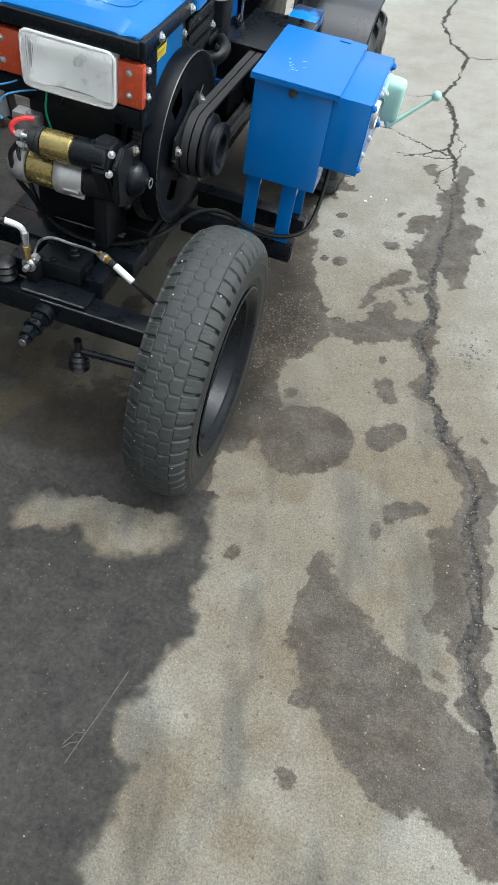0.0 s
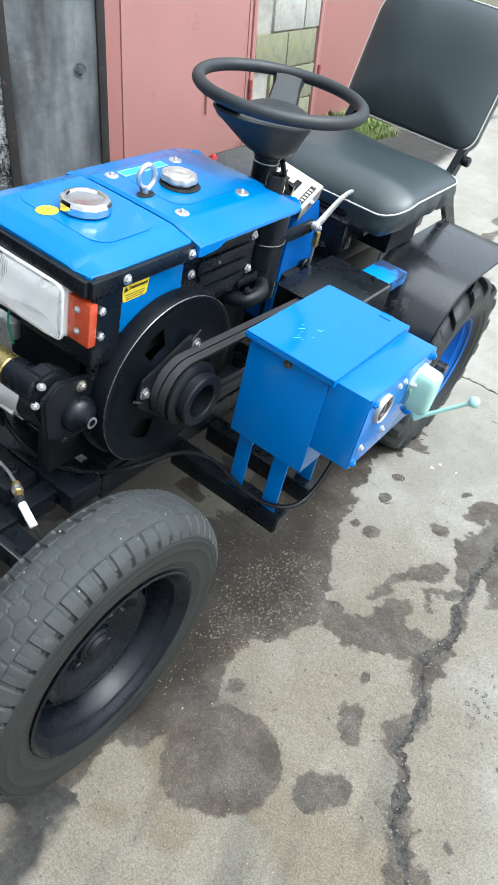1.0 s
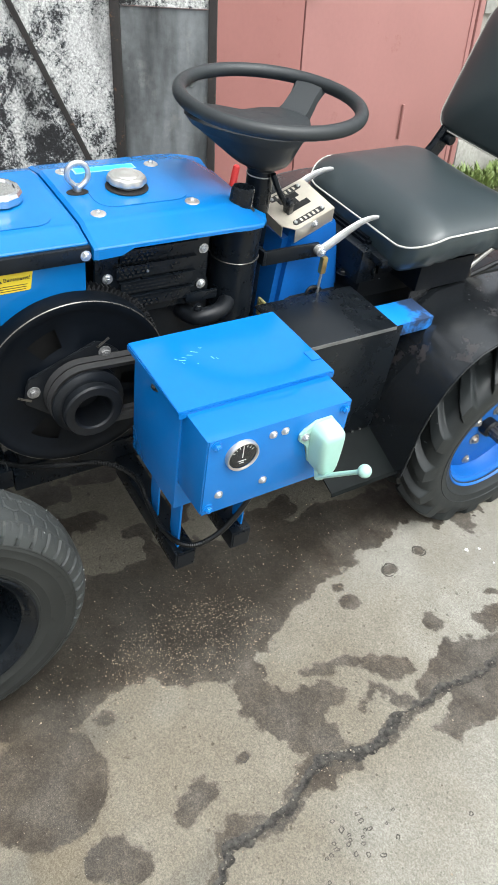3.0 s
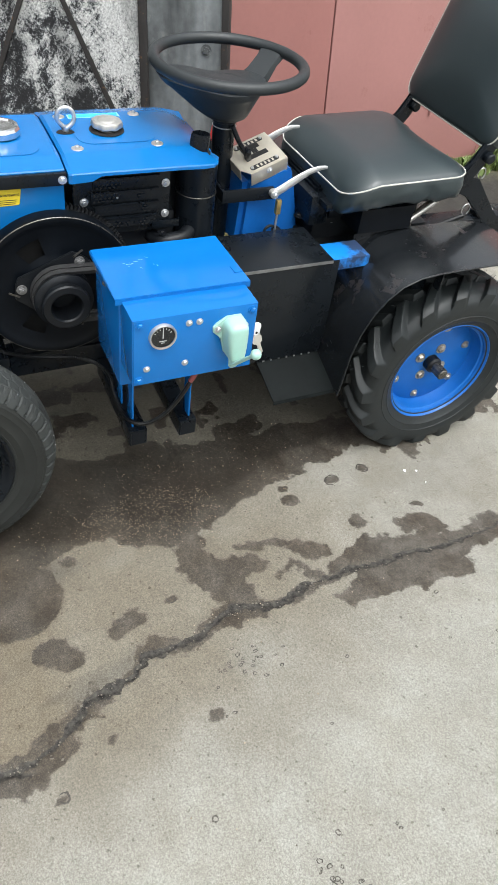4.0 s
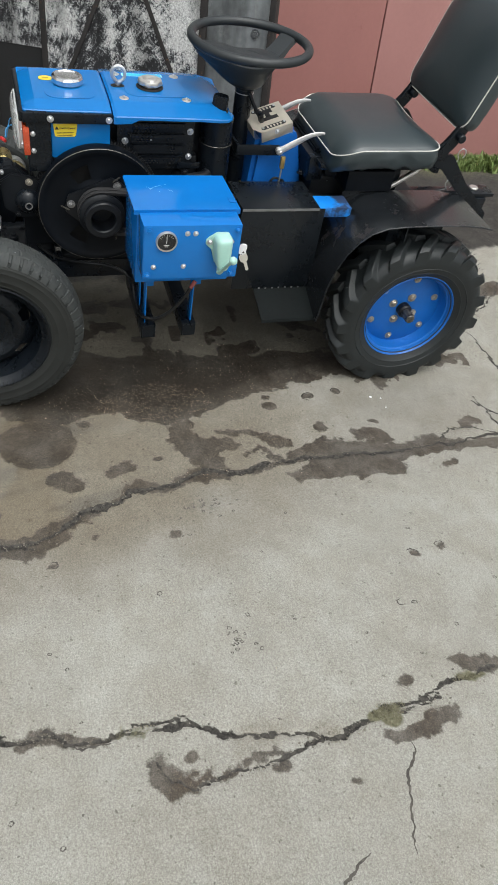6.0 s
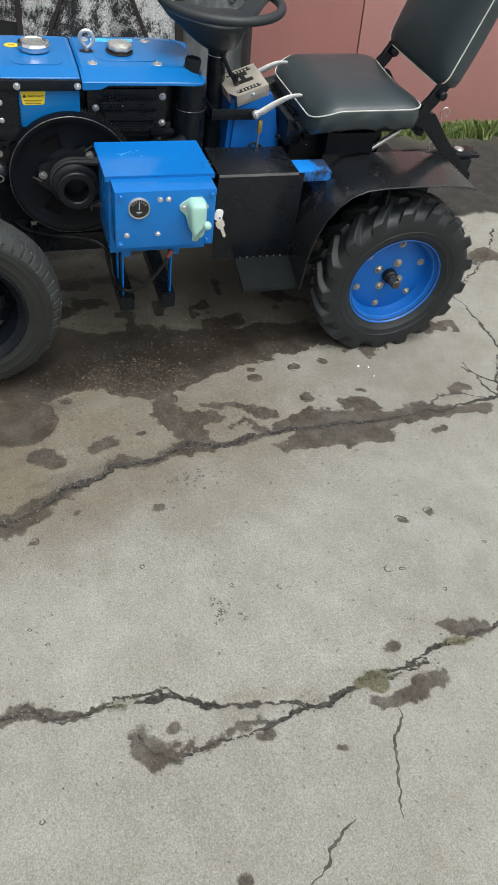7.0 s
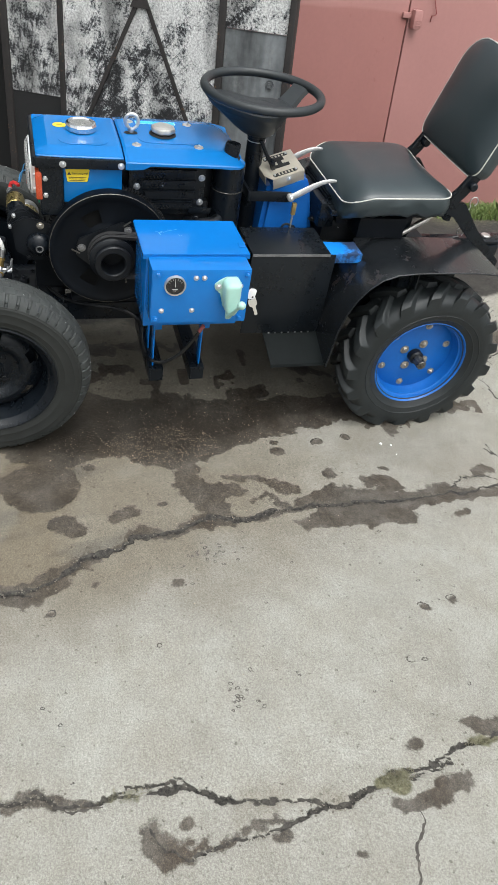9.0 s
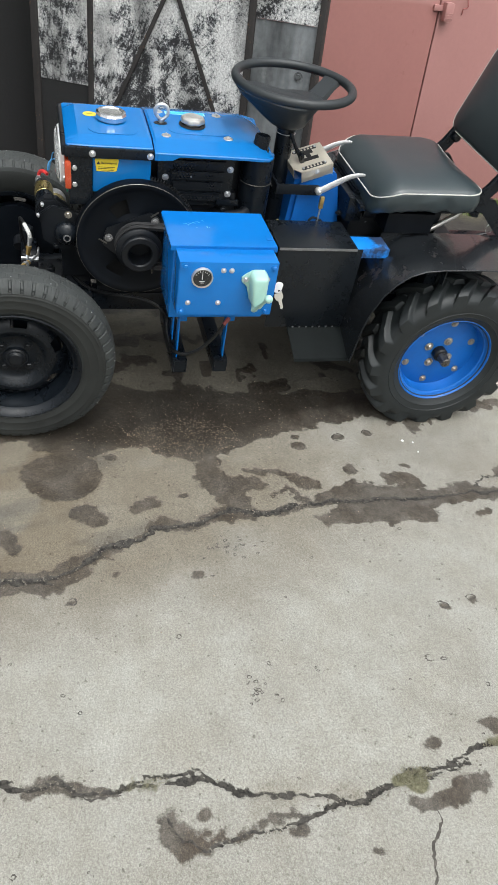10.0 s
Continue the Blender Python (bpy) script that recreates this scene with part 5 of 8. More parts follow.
def lug_wheel(cx, cy, cz, out):
    """A narrow farm tyre with bar lugs on a blue welded rim."""
    hub = part("rear_wheel", cyl(cyl(bmesh.new(), (cx - 0.06 * out, cy, cz), (cx + 0.008 * out, cy, cz), 0.024, 20, bevel=0.003), (cx + 0.008 * out, cy, cz), (cx + 0.068 * out, cy, cz), 0.0150, 16, bevel=0.002), GREASY, T, "lugged farm tyre on a blue rim with a splined steel shaft")
    m = axis_matrix((cx, cy, cz), (out, 0, 0))
    bm = bmesh.new()
    k, na = 17, 680
    prof = [(0.150, -0.050), (0.162, -0.058), (0.178, -0.066), (0.196, -0.0715), (0.210, -0.0748), (0.222, -0.0750), (0.230, -0.0735)]
    prof += [(0.260 - 0.024 * abs(h / 0.0720) ** 5, h) for h in [-0.0720 + 0.144 * i / 56 for i in range(57)]]
    prof += [(0.230, 0.0737), (0.222, 0.0750), (0.2105, 0.0748), (0.1985, 0.0730), (0.1970, 0.0742), (0.1955, 0.0724), (0.180, 0.0675), (0.1785, 0.0680), (0.177, 0.0662), (0.162, 0.0580), (0.150, 0.050)]
    def lugged(i, r, h):
        a = 2 * math.pi * i / na
        if r < 0.2345: return r, h
        best = 0.0
        for sd in (1, -1):
            hh = h * sd
            if hh < -0.008: continue
            da = 3.1 * max(hh, 0) + 2.0 * max(hh, 0) ** 1.5
            t = ((a - da) * k / (2 * math.pi) + (0.5 if sd > 0 else 0.0)) % 1
            t = abs(t - 0.5) * 2
            wd = 0.44 + 0.10 * min(1, max(0, hh) / 0.06)
            best = max(best, min(1, max(0, (wd - t) / 0.17)) * min(1, max(0, (hh + 0.008) / 0.004)))
        top = 0.275 - 0.016 * (abs(h) / 0.0720) ** 6
        grow = best * min(1.0, 0.45 + max(0.0, r - 0.2345) / 0.008)
        return r + (top - r) * grow * 1.0, h * (1 + 0.055 * grow * (abs(h) / 0.0720) ** 4)
    def resting(p):
        """The loaded tyre flattens where it stands."""
        if p.z < 0.006: p.z = 0.006 + (p.z - 0.006) * 0.15
        return p
    rings = [[bm.verts.new(resting(m @ Vector((r2 * math.cos(2 * math.pi * i / na), r2 * math.sin(2 * math.pi * i / na), h2)))) for i in range(na) for r2, h2 in (lugged(i, r, h),)] for r, h in prof]
    for u, v in zip(rings, rings[1:]):
        for j in range(na):
            bm.faces.new((u[j], u[(j + 1) % na], v[(j + 1) % na], v[j]))
    part("tyre", bm, LUGRUB, hub, "black bar-lug farm tyre", sharp=0.5)
    rnd = random.Random(7)
    bm = bmesh.new()
    for i in range(170):
        a, h = rnd.random() * 6.283, rnd.uniform(-0.060, 0.068)
        r = 0.271 - max(0, abs(h) - 0.050) * 1.2
        p = m @ Vector((r * math.cos(a), r * math.sin(a), h))
        d = m.to_3x3() @ Vector((math.cos(a) + rnd.uniform(-.6, .6), math.sin(a) + rnd.uniform(-.6, .6), rnd.uniform(-.4, .5)))
        if p.z > 0.02: tube(bm, [p, p + d.normalized() * rnd.uniform(0.006, 0.018)], 0.0006, 3)
    tagged(part("whisker", bm, LUGRUB, hub), "fine moulding whiskers of new rubber", kind="stuff")
    bm = bmesh.new()
    lathe(bm, [(0.150, -0.050), (0.156, -0.056), (0.160, -0.054), (0.151, -0.046), (0.144, -0.03), (0.136, -0.012), (0.138, 0.012), (0.146, 0.032), (0.152, 0.046), (0.159, 0.051), (0.161, 0.055), (0.157, 0.0575), (0.1535, 0.0535), (0.1525, 0.0490), (0.1485, 0.0470), (0.1470, 0.0400), (0.1425, 0.0370), (0.1405, 0.0180), (0.1370, 0.0080), (0.134, 0.000)], m, 72)
    part("rim", bm, BLUE_DEEP, hub, "blue painted rim")
    part("disc", lathe(bmesh.new(), [(0.137, 0.001), (0.134, 0.003), (0.020, 0.003), (0.020, -0.005), (0.137, -0.005)], m, 48), BLUE_DEEP, hub, "flat blue welded disc")
    part("collar", lathe(bmesh.new(), [(0.024, 0.003), (0.024, 0.024), (0.019, 0.029), (0.015, 0.029)], m, 20), CAST, hub)
    bm = bmesh.new()
    for i in range(10):
        a = 2 * math.pi * i / 10
        p0 = m @ Vector((0.0142 * math.cos(a), 0.0142 * math.sin(a), 0.029)); p1 = m @ Vector((0.0142 * math.cos(a), 0.0142 * math.sin(a), 0.066))
        cyl(bm, p0, p1, 0.0026, 5)
    part("spline", bm, GREASY, hub, "greasy splined shaft")
    ref = Vector((0, 1, 0))
    for i in range(6):
        a = radians(80 + 60 * i)
        bolt(hub, (cx + 0.0032 * out, cy + 0.114 * math.cos(a), cz + 0.114 * math.sin(a)), (out, 0, 0), 0.0085, name="nut", turn=0.4 * i, material=GRIMYNUT)
    for i in range(4):
        a = radians(62 + 90 * i)
        bolt(hub, (cx + 0.0032 * out, cy + 0.047 * math.cos(a), cz + 0.047 * math.sin(a)), (out, 0, 0), 0.0105, name="nut", turn=0.3 * i, material=GRIMYNUT)
    return hub

lug_wheel(-0.041, 2.550, 0.257, 1)
lug_wheel(-0.735, 2.553, 0.256, -1)

# frame and axles
for x in (-0.275, -0.535):
    part("rail", boxed((x - 0.03, 1.445, 0.285), (x + 0.03, 2.86, 0.345), 0.005), BLACK, T)
part("front_cross_plate", boxed((-0.565, 1.366, 0.300), (-0.245, 1.4445, 0.345), 0.004), BLACK, T, "black front cross tube")
for x in (-0.300, -0.470):
    part("front_rail", boxed((x - 0.020, 1.288, 0.293), (x + 0.020, 1.3655, 0.338), 0.004), BLACK, T)
for y in (2.0, 2.45, 2.80):
    part("cross_member", boxed((-0.504, y, 0.290), (-0.306, y + 0.05, 0.340), 0.004), BLACK, T)
for y in (1.652, 1.772):
    arm = part("bracket_arm", boxed((-0.244, y, 0.255), (0.035, y + 0.042, 0.300), 0.003), BLACK, T, "black square tube bracket")
    part("end_plate", boxed((0.0352, y + 0.004, 0.259), (0.037, y + 0.038, 0.296)), BLACK, arm)
axle = part("front_axle", boxed((-0.665, 1.235, 0.245), (-0.105, 1.285, 0.295), 0.005), BLACK, T, "black square tube front axle beam")
part("axle_plate", boxed((-0.445, 1.240, 0.2952), (-0.295, 1.330, 0.307), 0.003), BLACK, axle)
part("worn_edge", boxed((-0.440, 1.2385, 0.302), (-0.300, 1.2405, 0.3055)), WORN, axle)
part("worn_edge", boxed((-0.395, 1.2335, 0.2925), (-0.12, 1.2355, 0.2955)), WORN, axle, "bright worn edge of the beam")
for x in (-0.125, -0.645):
    part("king_pin", cyl(bmesh.new(), (x, 1.255, 0.19), (x, 1.255, 0.345), 0.022, 16, bevel=0.004), CAST, axle)
    part("stub_axle", cyl(bmesh.new(), (x, 1.228, 0.270), (x + (0.05 if x > XC else -0.05), 1.228, 0.283), 0.018, 12), CAST, axle)
pv = part("pivot_pin", cyl(bmesh.new(), (-0.385, 1.135, 0.262), (-0.385, 1.236, 0.266), 0.0105, 14, bevel=0.002), BLACK, axle, "black pivot bolt with nuts")
for y0, y1, r, sg in ((1.212, 1.235, 0.024, 20), (1.196, 1.2115, 0.019, 6), (1.176, 1.190, 0.021, 20), (1.150, 1.172, 0.017, 6)):
    part("nut", cyl(bmesh.new(), (-0.385, y0, 0.264), (-0.385, y1, 0.265), r, sg, bevel=0.002), BLACK, pv)
part("pin_tip", cyl(bmesh.new(), (-0.385, 1.132, 0.262), (-0.385, 1.1352, 0.262), 0.008, 12), WORN, pv)
rod = part("tie_rod", cyl(bmesh.new(), (-0.30, 1.206, 0.213), (-0.145, 1.215, 0.215), 0.0075, 10), BLACK, T)
for x, y in ((-0.30, 1.206), (-0.16, 1.214)):
    bm = bmesh.new()
    lathe(bm, [(0, 0), (0.016, 0.001), (0.0235, 0.008), (0.0175, 0.015), (0.0225, 0.022), (0.0160, 0.029), (0.0200, 0.036), (0.0130, 0.043), (0.0150, 0.049), (0.0095, 0.055), (0.0085, 0.085)], Matrix.Translation((x, y, 0.158)), 20)
    part("ball_joint", bm, BOOT, rod, "ribbed black rubber boot")
gearbox = part("steering_gear", box(box(bmesh.new(), (-0.435, 1.290, 0.308), (-0.330, 1.362, 0.350), 0.008), (-0.345, 1.310, 0.308), (-0.325, 1.345, 0.336), 0.004), CAST, T, "black steering gear housing")
part("pitman_shaft", cyl(bmesh.new(), (-0.36, 1.326, 0.350), (-0.36, 1.326, 0.366), 0.014, 16, bevel=0.002), CAST, gearbox)
bolt(gearbox, (-0.36, 1.326, 0.366), (0, 0, 1), 0.009, material=CAST)
for x, y in ((-0.425, 1.30), (-0.425, 1.352), (-0.395, 1.30)):
    bolt(gearbox, (x, y, 0.350), (0, 0, 1), 0.006, material=CAST)
part("dust_boot", lathe(bmesh.new(), [(0.022, 0), (0.026, 0.008), (0.020, 0.016), (0.025, 0.024), (0.019, 0.032), (0.024, 0.040), (0.015, 0.046), (0, 0.046)], Matrix.Translation((-0.487, 1.262, 0.300)), 20), BOOT, T, "ribbed black rubber boot")
part("adjusting_rod", cyl(bmesh.new(), (-0.344, 1.386, 0.350), (-0.356, 1.468, 0.350), 0.0045, 8), ALU, T, "bright bare metal rod")
# hydraulic brake lines with white ends
line = part("brake_line", tube(bmesh.new(), [(-0.432, 1.290, 0.356), (-0.425, 1.293, 0.385), (-0.405, 1.294, 0.405), (-0.38, 1.293, 0.413), (-0.345, 1.290, 0.412), (-0.31, 1.280, 0.422), (-0.275, 1.266, 0.430), (-0.262, 1.260, 0.432)], 0.0030, 8, smooth_n=2), ZINC, T, "bent steel brake line")
part("fitting", cyl(bmesh.new(), (-0.272, 1.265, 0.430), (-0.240, 1.247, 0.434), 0.0075, 6), BRASS, line)
part("fitting", cyl(bmesh.new(), (-0.262, 1.259, 0.4315), (-0.252, 1.253, 0.433), 0.0095, 6), ZINC, line)
part("sleeve", cyl(bmesh.new(), (-0.240, 1.247, 0.434), (-0.228, 1.240, 0.434), 0.0065, 10), PLASTIC, line)
part("hose_end", cyl(bmesh.new(), (-0.229, 1.2405, 0.4345), (-0.188, 1.232, 0.416), 0.0072, 12, bevel=0.002), WHITEHOSE, line, "white plastic hose end")
part("hose", tube(bmesh.new(), [(-0.188, 1.232, 0.416), (-0.165, 1.235, 0.395), (-0.135, 1.245, 0.36), (-0.115, 1.25, 0.32)], 0.0045, 8, smooth_n=2), BOOT, line)
part("hose_end", tube(bmesh.new(), [(-0.436, 1.270, 0.420), (-0.438, 1.268, 0.432), (-0.447, 1.263, 0.441), (-0.466, 1.255, 0.449)], 0.0062, 10, smooth_n=2), WHITEHOSE, line, "white plastic hose end")
part("hose", tube(bmesh.new(), [(-0.466, 1.255, 0.449), (-0.50, 1.245, 0.45), (-0.54, 1.24, 0.43), (-0.58, 1.24, 0.36), (-0.60, 1.25, 0.30)], 0.0050, 8, smooth_n=2), BOOT, line)
for z0, z1, r in ((0.366, 0.386, 0.0070), (0.386, 0.394, 0.0092), (0.394, 0.408, 0.0068), (0.408, 0.421, 0.0082)):
    part("fitting", cyl(bmesh.new(), (-0.428 - (z0 - 0.366) * 0.14, 1.260 + (z0 - 0.366) * 0.19, z0), (-0.428 - (z1 - 0.366) * 0.14, 1.260 + (z1 - 0.366) * 0.19, z1), r, 8), BRASS if z0 < 0.39 else ZINC, line)
part("banjo", tube(bmesh.new(), [(-0.427 + 0.011 * math.cos(radians(q)), 1.258, 0.354 + 0.011 * math.sin(radians(q))) for q in range(0, 360, 30)], 0.0045, 8, closed=True), ZINC, line)
part("banjo_bolt", cyl(cyl(bmesh.new(), (-0.427, 1.240, 0.354), (-0.427, 1.292, 0.354), 0.0055, 10), (-0.427, 1.276, 0.354), (-0.427, 1.290, 0.354), 0.010, 6), ZINC, line)
part("tee_block", boxed((-0.440, 1.262, 0.3075), (-0.416, 1.296, 0.345), 0.003), CAST, line)

# engine block
engine = part("engine_block", box(box(bmesh.new(), (-0.50, 1.44, 0.345), (-0.315, 1.94, 0.745), 0.012), (-0.47, 1.60, 0.36), (-0.285, 1.86, 0.66), 0.012), CAST, T, "black painted single-cylinder diesel block")
part("engine_foot", boxed((-0.52, 1.46, 0.345), (-0.25, 1.92, 0.365), 0.004), CAST, engine)
part("crankcase_cover", lathe(bmesh.new(), [(0.11, 0), (0.11, 0.012), (0.095, 0.02), (0, 0.02)], axis_matrix((-0.315, 1.568, 0.5377), (1, 0, 0)), 40), CAST, engine)
for y, z in ((1.87, 0.45), (1.87, 0.56), (1.78, 0.40), (1.90, 0.66)):
    bolt(engine, (-0.284 if y < 1.86 else -0.314, y, z), (1, 0, 0), 0.008, material=CAST)
part("head_elbow", tube(bmesh.new(), [(-0.30, 1.80, 0.60), (-0.245, 1.81, 0.605), (-0.235, 1.83, 0.612), (-0.24, 1.87, 0.615), (-0.28, 1.90, 0.62)], 0.0165, 12, smooth_n=2), CAST, engine, "black cast elbow")
part("clip_plate", boxed((-0.262, 1.795, 0.634), (-0.255, 1.86, 0.652), 0.002), BLACK, engine)
bolt(engine, (-0.245, 1.815, 0.627), (1, 0, 0), 0.007, material=CAST)
part("oil_pan", boxed((-0.49, 1.50, 0.30), (-0.33, 1.80, 0.346), 0.015), CAST, engine)

# flywheel, ring gear, belt pulley
fy, fz = 1.568, 0.5377
fm = axis_matrix((-0.212, fy, fz), (1, 0, 0))
bm = lathe(bmesh.new(), [(0.167, -0.036), (0.170, -0.034), (0.170, -0.003), (0.1685, -0.0005), (0.167, 0.0), (0.157, -0.0005), (0.153, -0.003), (0.143, -0.005), (0.125, -0.0085), (0.085, -0.0085), (0.072, -0.006), (0.062, 0.0), (0.0, 0.0)], fm, 96)
cen = Vector((0, fy, fz))
gone = []
for f in bm.faces:
    c = f.calc_center_median(); c.x = 0
    r = (c - cen).length
    a = math.degrees(math.atan2(c.z - fz, c.y - fy)) % 360
    if 0.090 < r < 0.124 and min(abs(a - q) for q in (118, 238, 358)) < 14:
        gone.append(f)
bmesh.ops.delete(bm, geom=gone, context="FACES")
fly = part("flywheel", bm, UNDER, T, "heavy black cast flywheel with ring gear")
# dark disc added behind the flywheel slots as their inner shade
part("slot_shade_disc", lathe(bmesh.new(), [(0.06, -0.05), (0.15, -0.05), (0.15, -0.04), (0.06, -0.04)], fm, 48, closed=True), DARK, fly)
bm = bmesh.new()
lathe(bm, [(0.150, -0.056), (0.1695, -0.056), (0.1695, -0.037), (0.150, -0.037)], fm, 96, closed=True)
for i in range(126):
    a = 2 * math.pi * i / 126
    vs = [bm.verts.new(fm @ Vector((r * math.cos(a + d), r * math.sin(a + d), h))) for h in (-0.055, -0.038) for r, d in ((0.169, -0.016), (0.1775, -0.008), (0.1775, 0.008), (0.169, 0.016))]
    for f in ((0, 1, 5, 4), (1, 2, 6, 5), (2, 3, 7, 6), (0, 1, 2, 3), (4, 5, 6, 7)):
        bm.faces.new([vs[j] for j in f])
part("ring_gear", bm, RING, fly, "toothed black starter ring")
part("rim_edge", lathe(bmesh.new(), [(0.1678, 0.0001), (0.1688, 0.0002), (0.1698, -0.0012), (0.1692, -0.0016)], fm, 96, closed=True), GREASY, fly, "paint worn to metal along the rim")
tri = []
for a0 in (170, 55, 290):
    for da in (-16, -6, 6, 16):
        a = radians(a0 + da)
        tri.append((0.096 * math.cos(a), 0.096 * math.sin(a)))
tri.sort(key=lambda p: math.atan2(p[1], p[0]))
pm = Matrix(((0, 0, 1, -0.2115), (1, 0, 0, fy), (0, 1, 0, fz), (0, 0, 0, 1)))
part("pulley_plate", prism(bmesh.new(), tri, pm, 0.006, 0.0015), CAST, fly)
for a in (170, 55, 290):
    bolt(fly, (-0.2054, fy + 0.082 * math.cos(radians(a)), fz + 0.082 * math.sin(radians(a))), (1, 0, 0), 0.0080, turn=a, material=WORN)
    part("lock_tab", boxed((-0.2053, -0.013, -0.002), (-0.2040, 0.013, 0.002), 0, Matrix.Translation((0, fy + 0.097 * math.cos(radians(a + 8)), fz + 0.097 * math.sin(radians(a + 8)))) @ Matrix.Rotation(radians(a - 20), 4, "X")), GREASY, fly)
part("belt_pulley", lathe(bmesh.new(), [(0.064, 0.006), (0.064, 0.012), (0.052, 0.018), (0.052, 0.021), (0.064, 0.027), (0.064, 0.030), (0.052, 0.036), (0.052, 0.039), (0.064, 0.045), (0.064, 0.050), (0.056, 0.056), (0.049, 0.057), (0.049, 0.064), (0.053, 0.066), (0.053, 0.074), (0.050, 0.077), (0.036, 0.077), (0.033, 0.074), (0.033, 0.020), (0, 0.020)], fm, 56), CAST, fly, "black two-groove belt pulley")
hp = (1.995, 0.518)
d = Vector((hp[0] - fy, hp[1] - fz)).normalized()
nrm = Vector((-d.y, d.x))
drive = part("driven_pulley", cyl(bmesh.new(), (-0.21, hp[0], hp[1]), (-0.155, hp[0], hp[1]), 0.058, 40, bevel=0.003), CAST, T)
for x in (-0.1965, -0.1785):
    pts = []
    base = math.atan2(nrm.y, nrm.x)
    for i in range(21):
        a = base + math.pi * i / 20
        pts.append((fy + 0.0625 * math.cos(a), fz + 0.0625 * math.sin(a)))
    for i in range(21):
        a = base + math.pi + math.pi * i / 20
        pts.append((hp[0] + 0.0605 * math.cos(a), hp[1] + 0.0605 * math.sin(a)))
    bm = bmesh.new()
    k = len(pts)
    cpt = [Vector(p) for p in pts]
    rings = []
    for i in range(k):
        t = (cpt[(i + 1) % k] - cpt[i - 1]).normalized()
        o = Vector((t.y, -t.x))
        rings.append([bm.verts.new((x + dx, cpt[i].x + o.x * h, cpt[i].y + o.y * h)) for dx, h in ((-0.0075, 0.003), (0.0075, 0.003), (0.005, -0.006), (-0.005, -0.006))])
    for i in range(k):
        for j in range(4):
            bm.faces.new((rings[i][j], rings[i][(j + 1) % 4], rings[(i + 1) % k][(j + 1) % 4], rings[(i + 1) % k][j]))
    part("drive_belt", bm, BELT, drive, "grey rubber drive belt")

# starter motor in front of the flywheel
st = part("starter_motor", cyl(bmesh.new(), (-0.445, 1.346, 0.528), (-0.388, 1.347, 0.528), 0.036, 28, bevel=0.003), YZINC, T, "starter motor with yellow zinc body and black nose")
part("end_cap", lathe(bmesh.new(), [(0.0, 0.0), (0.018, 0.0), (0.020, 0.004), (0.033, 0.007), (0.0375, 0.016), (0.0375, 0.040), (0.034, 0.042)], axis_matrix((-0.487, 1.345, 0.528), (1, 0, 0)), 28), ALU, st, "cast aluminium end cap")
for q in (40, 160, 280):
    bolt(st, (-0.4802, 1.345 + 0.027 * math.cos(radians(q)), 0.528 + 0.027 * math.sin(radians(q))), (-1, 0, 0), 0.0042, material=YZINC)
part("collar", lathe(bmesh.new(), [(0.030, 0), (0.0385, 0.001), (0.0395, 0.004), (0.0395, 0.020), (0.036, 0.026), (0.034, 0.050), (0.030, 0.056)], axis_matrix((-0.388, 1.347, 0.528), (1, 0, 0)), 24), ALU, st, "cast aluminium intermediate collar")
for q in (250, 300, 350, 200):
    part("collar_rib", boxed((0.020, -0.003, 0.030), (0.054, 0.003, 0.0395), 0.001, axis_matrix((-0.388, 1.347, 0.528), (1, 0, 0)) @ Matrix.Rotation(radians(q), 4, "Z") @ Matrix(((0, 0, 1, 0), (0, 1, 0, 0), (1, 0, 0, 0), (0, 0, 0, 1)))), ALU, st)
part("drive_housing", cyl(bmesh.new(), (-0.336, 1.348, 0.529), (-0.262, 1.364, 0.538), 0.035, 24, 0.043, bevel=0.004), CAST, st)
part("housing_web", prism(bmesh.new(), [(1.290, 0.590), (1.312, 0.628), (1.345, 0.632), (1.385, 0.600), (1.385, 0.52), (1.33, 0.505)], Matrix(((0, 0, 1, -0.302), (1, 0, 0, 0), (0, 1, 0, 0), (0, 0, 0, 1))), 0.036, 0.006), CAST, st)
part("flange", prism(bmesh.new(), [(-0.062, 0.045), (-0.03, 0.068), (0.035, 0.055), (0.065, 0.01), (0.055, -0.06), (-0.01, -0.065), (-0.055, -0.035)], Matrix(((0, 0, 1, -0.262), (1, 0, 0, 1.365), (0, 1, 0, 0.550), (0, 0, 0, 1))), 0.012, 0.003), CAST, st)
part("nose", lathe(bmesh.new(), [(0.039, 0), (0.0385, 0.010), (0.035, 0.020), (0.027, 0.028), (0.017, 0.033), (0.0125, 0.035), (0.0125, 0.044), (0.0105, 0.045), (0.0065, 0.045), (0.0065, 0.039), (0, 0.039)], axis_matrix((-0.250, 1.374, 0.541), (1, 0, 0)) @ Matrix.Diagonal((0.86, 0.86, 0.80, 1)), 32), BLACK, st, "black domed starter nose")
part("nose_bush", lathe(bmesh.new(), [(0.0070, 0.0), (0.0105, 0.0), (0.0105, 0.0015), (0.0070, 0.0015)], axis_matrix((-0.2150, 1.374, 0.541), (1, 0, 0)), 20, closed=True), WORN, st)
part("solenoid", cyl(bmesh.new(), (-0.400, 1.318, 0.597), (-0.342, 1.319, 0.597), 0.0262, 28, bevel=0.002), YZINC, st, "yellow zinc solenoid")
part("solenoid_nose", cyl(bmesh.new(), (-0.3418, 1.319, 0.597), (-0.275, 1.322, 0.598), 0.0268, 24, 0.0275, bevel=0.003), BLACK, st)
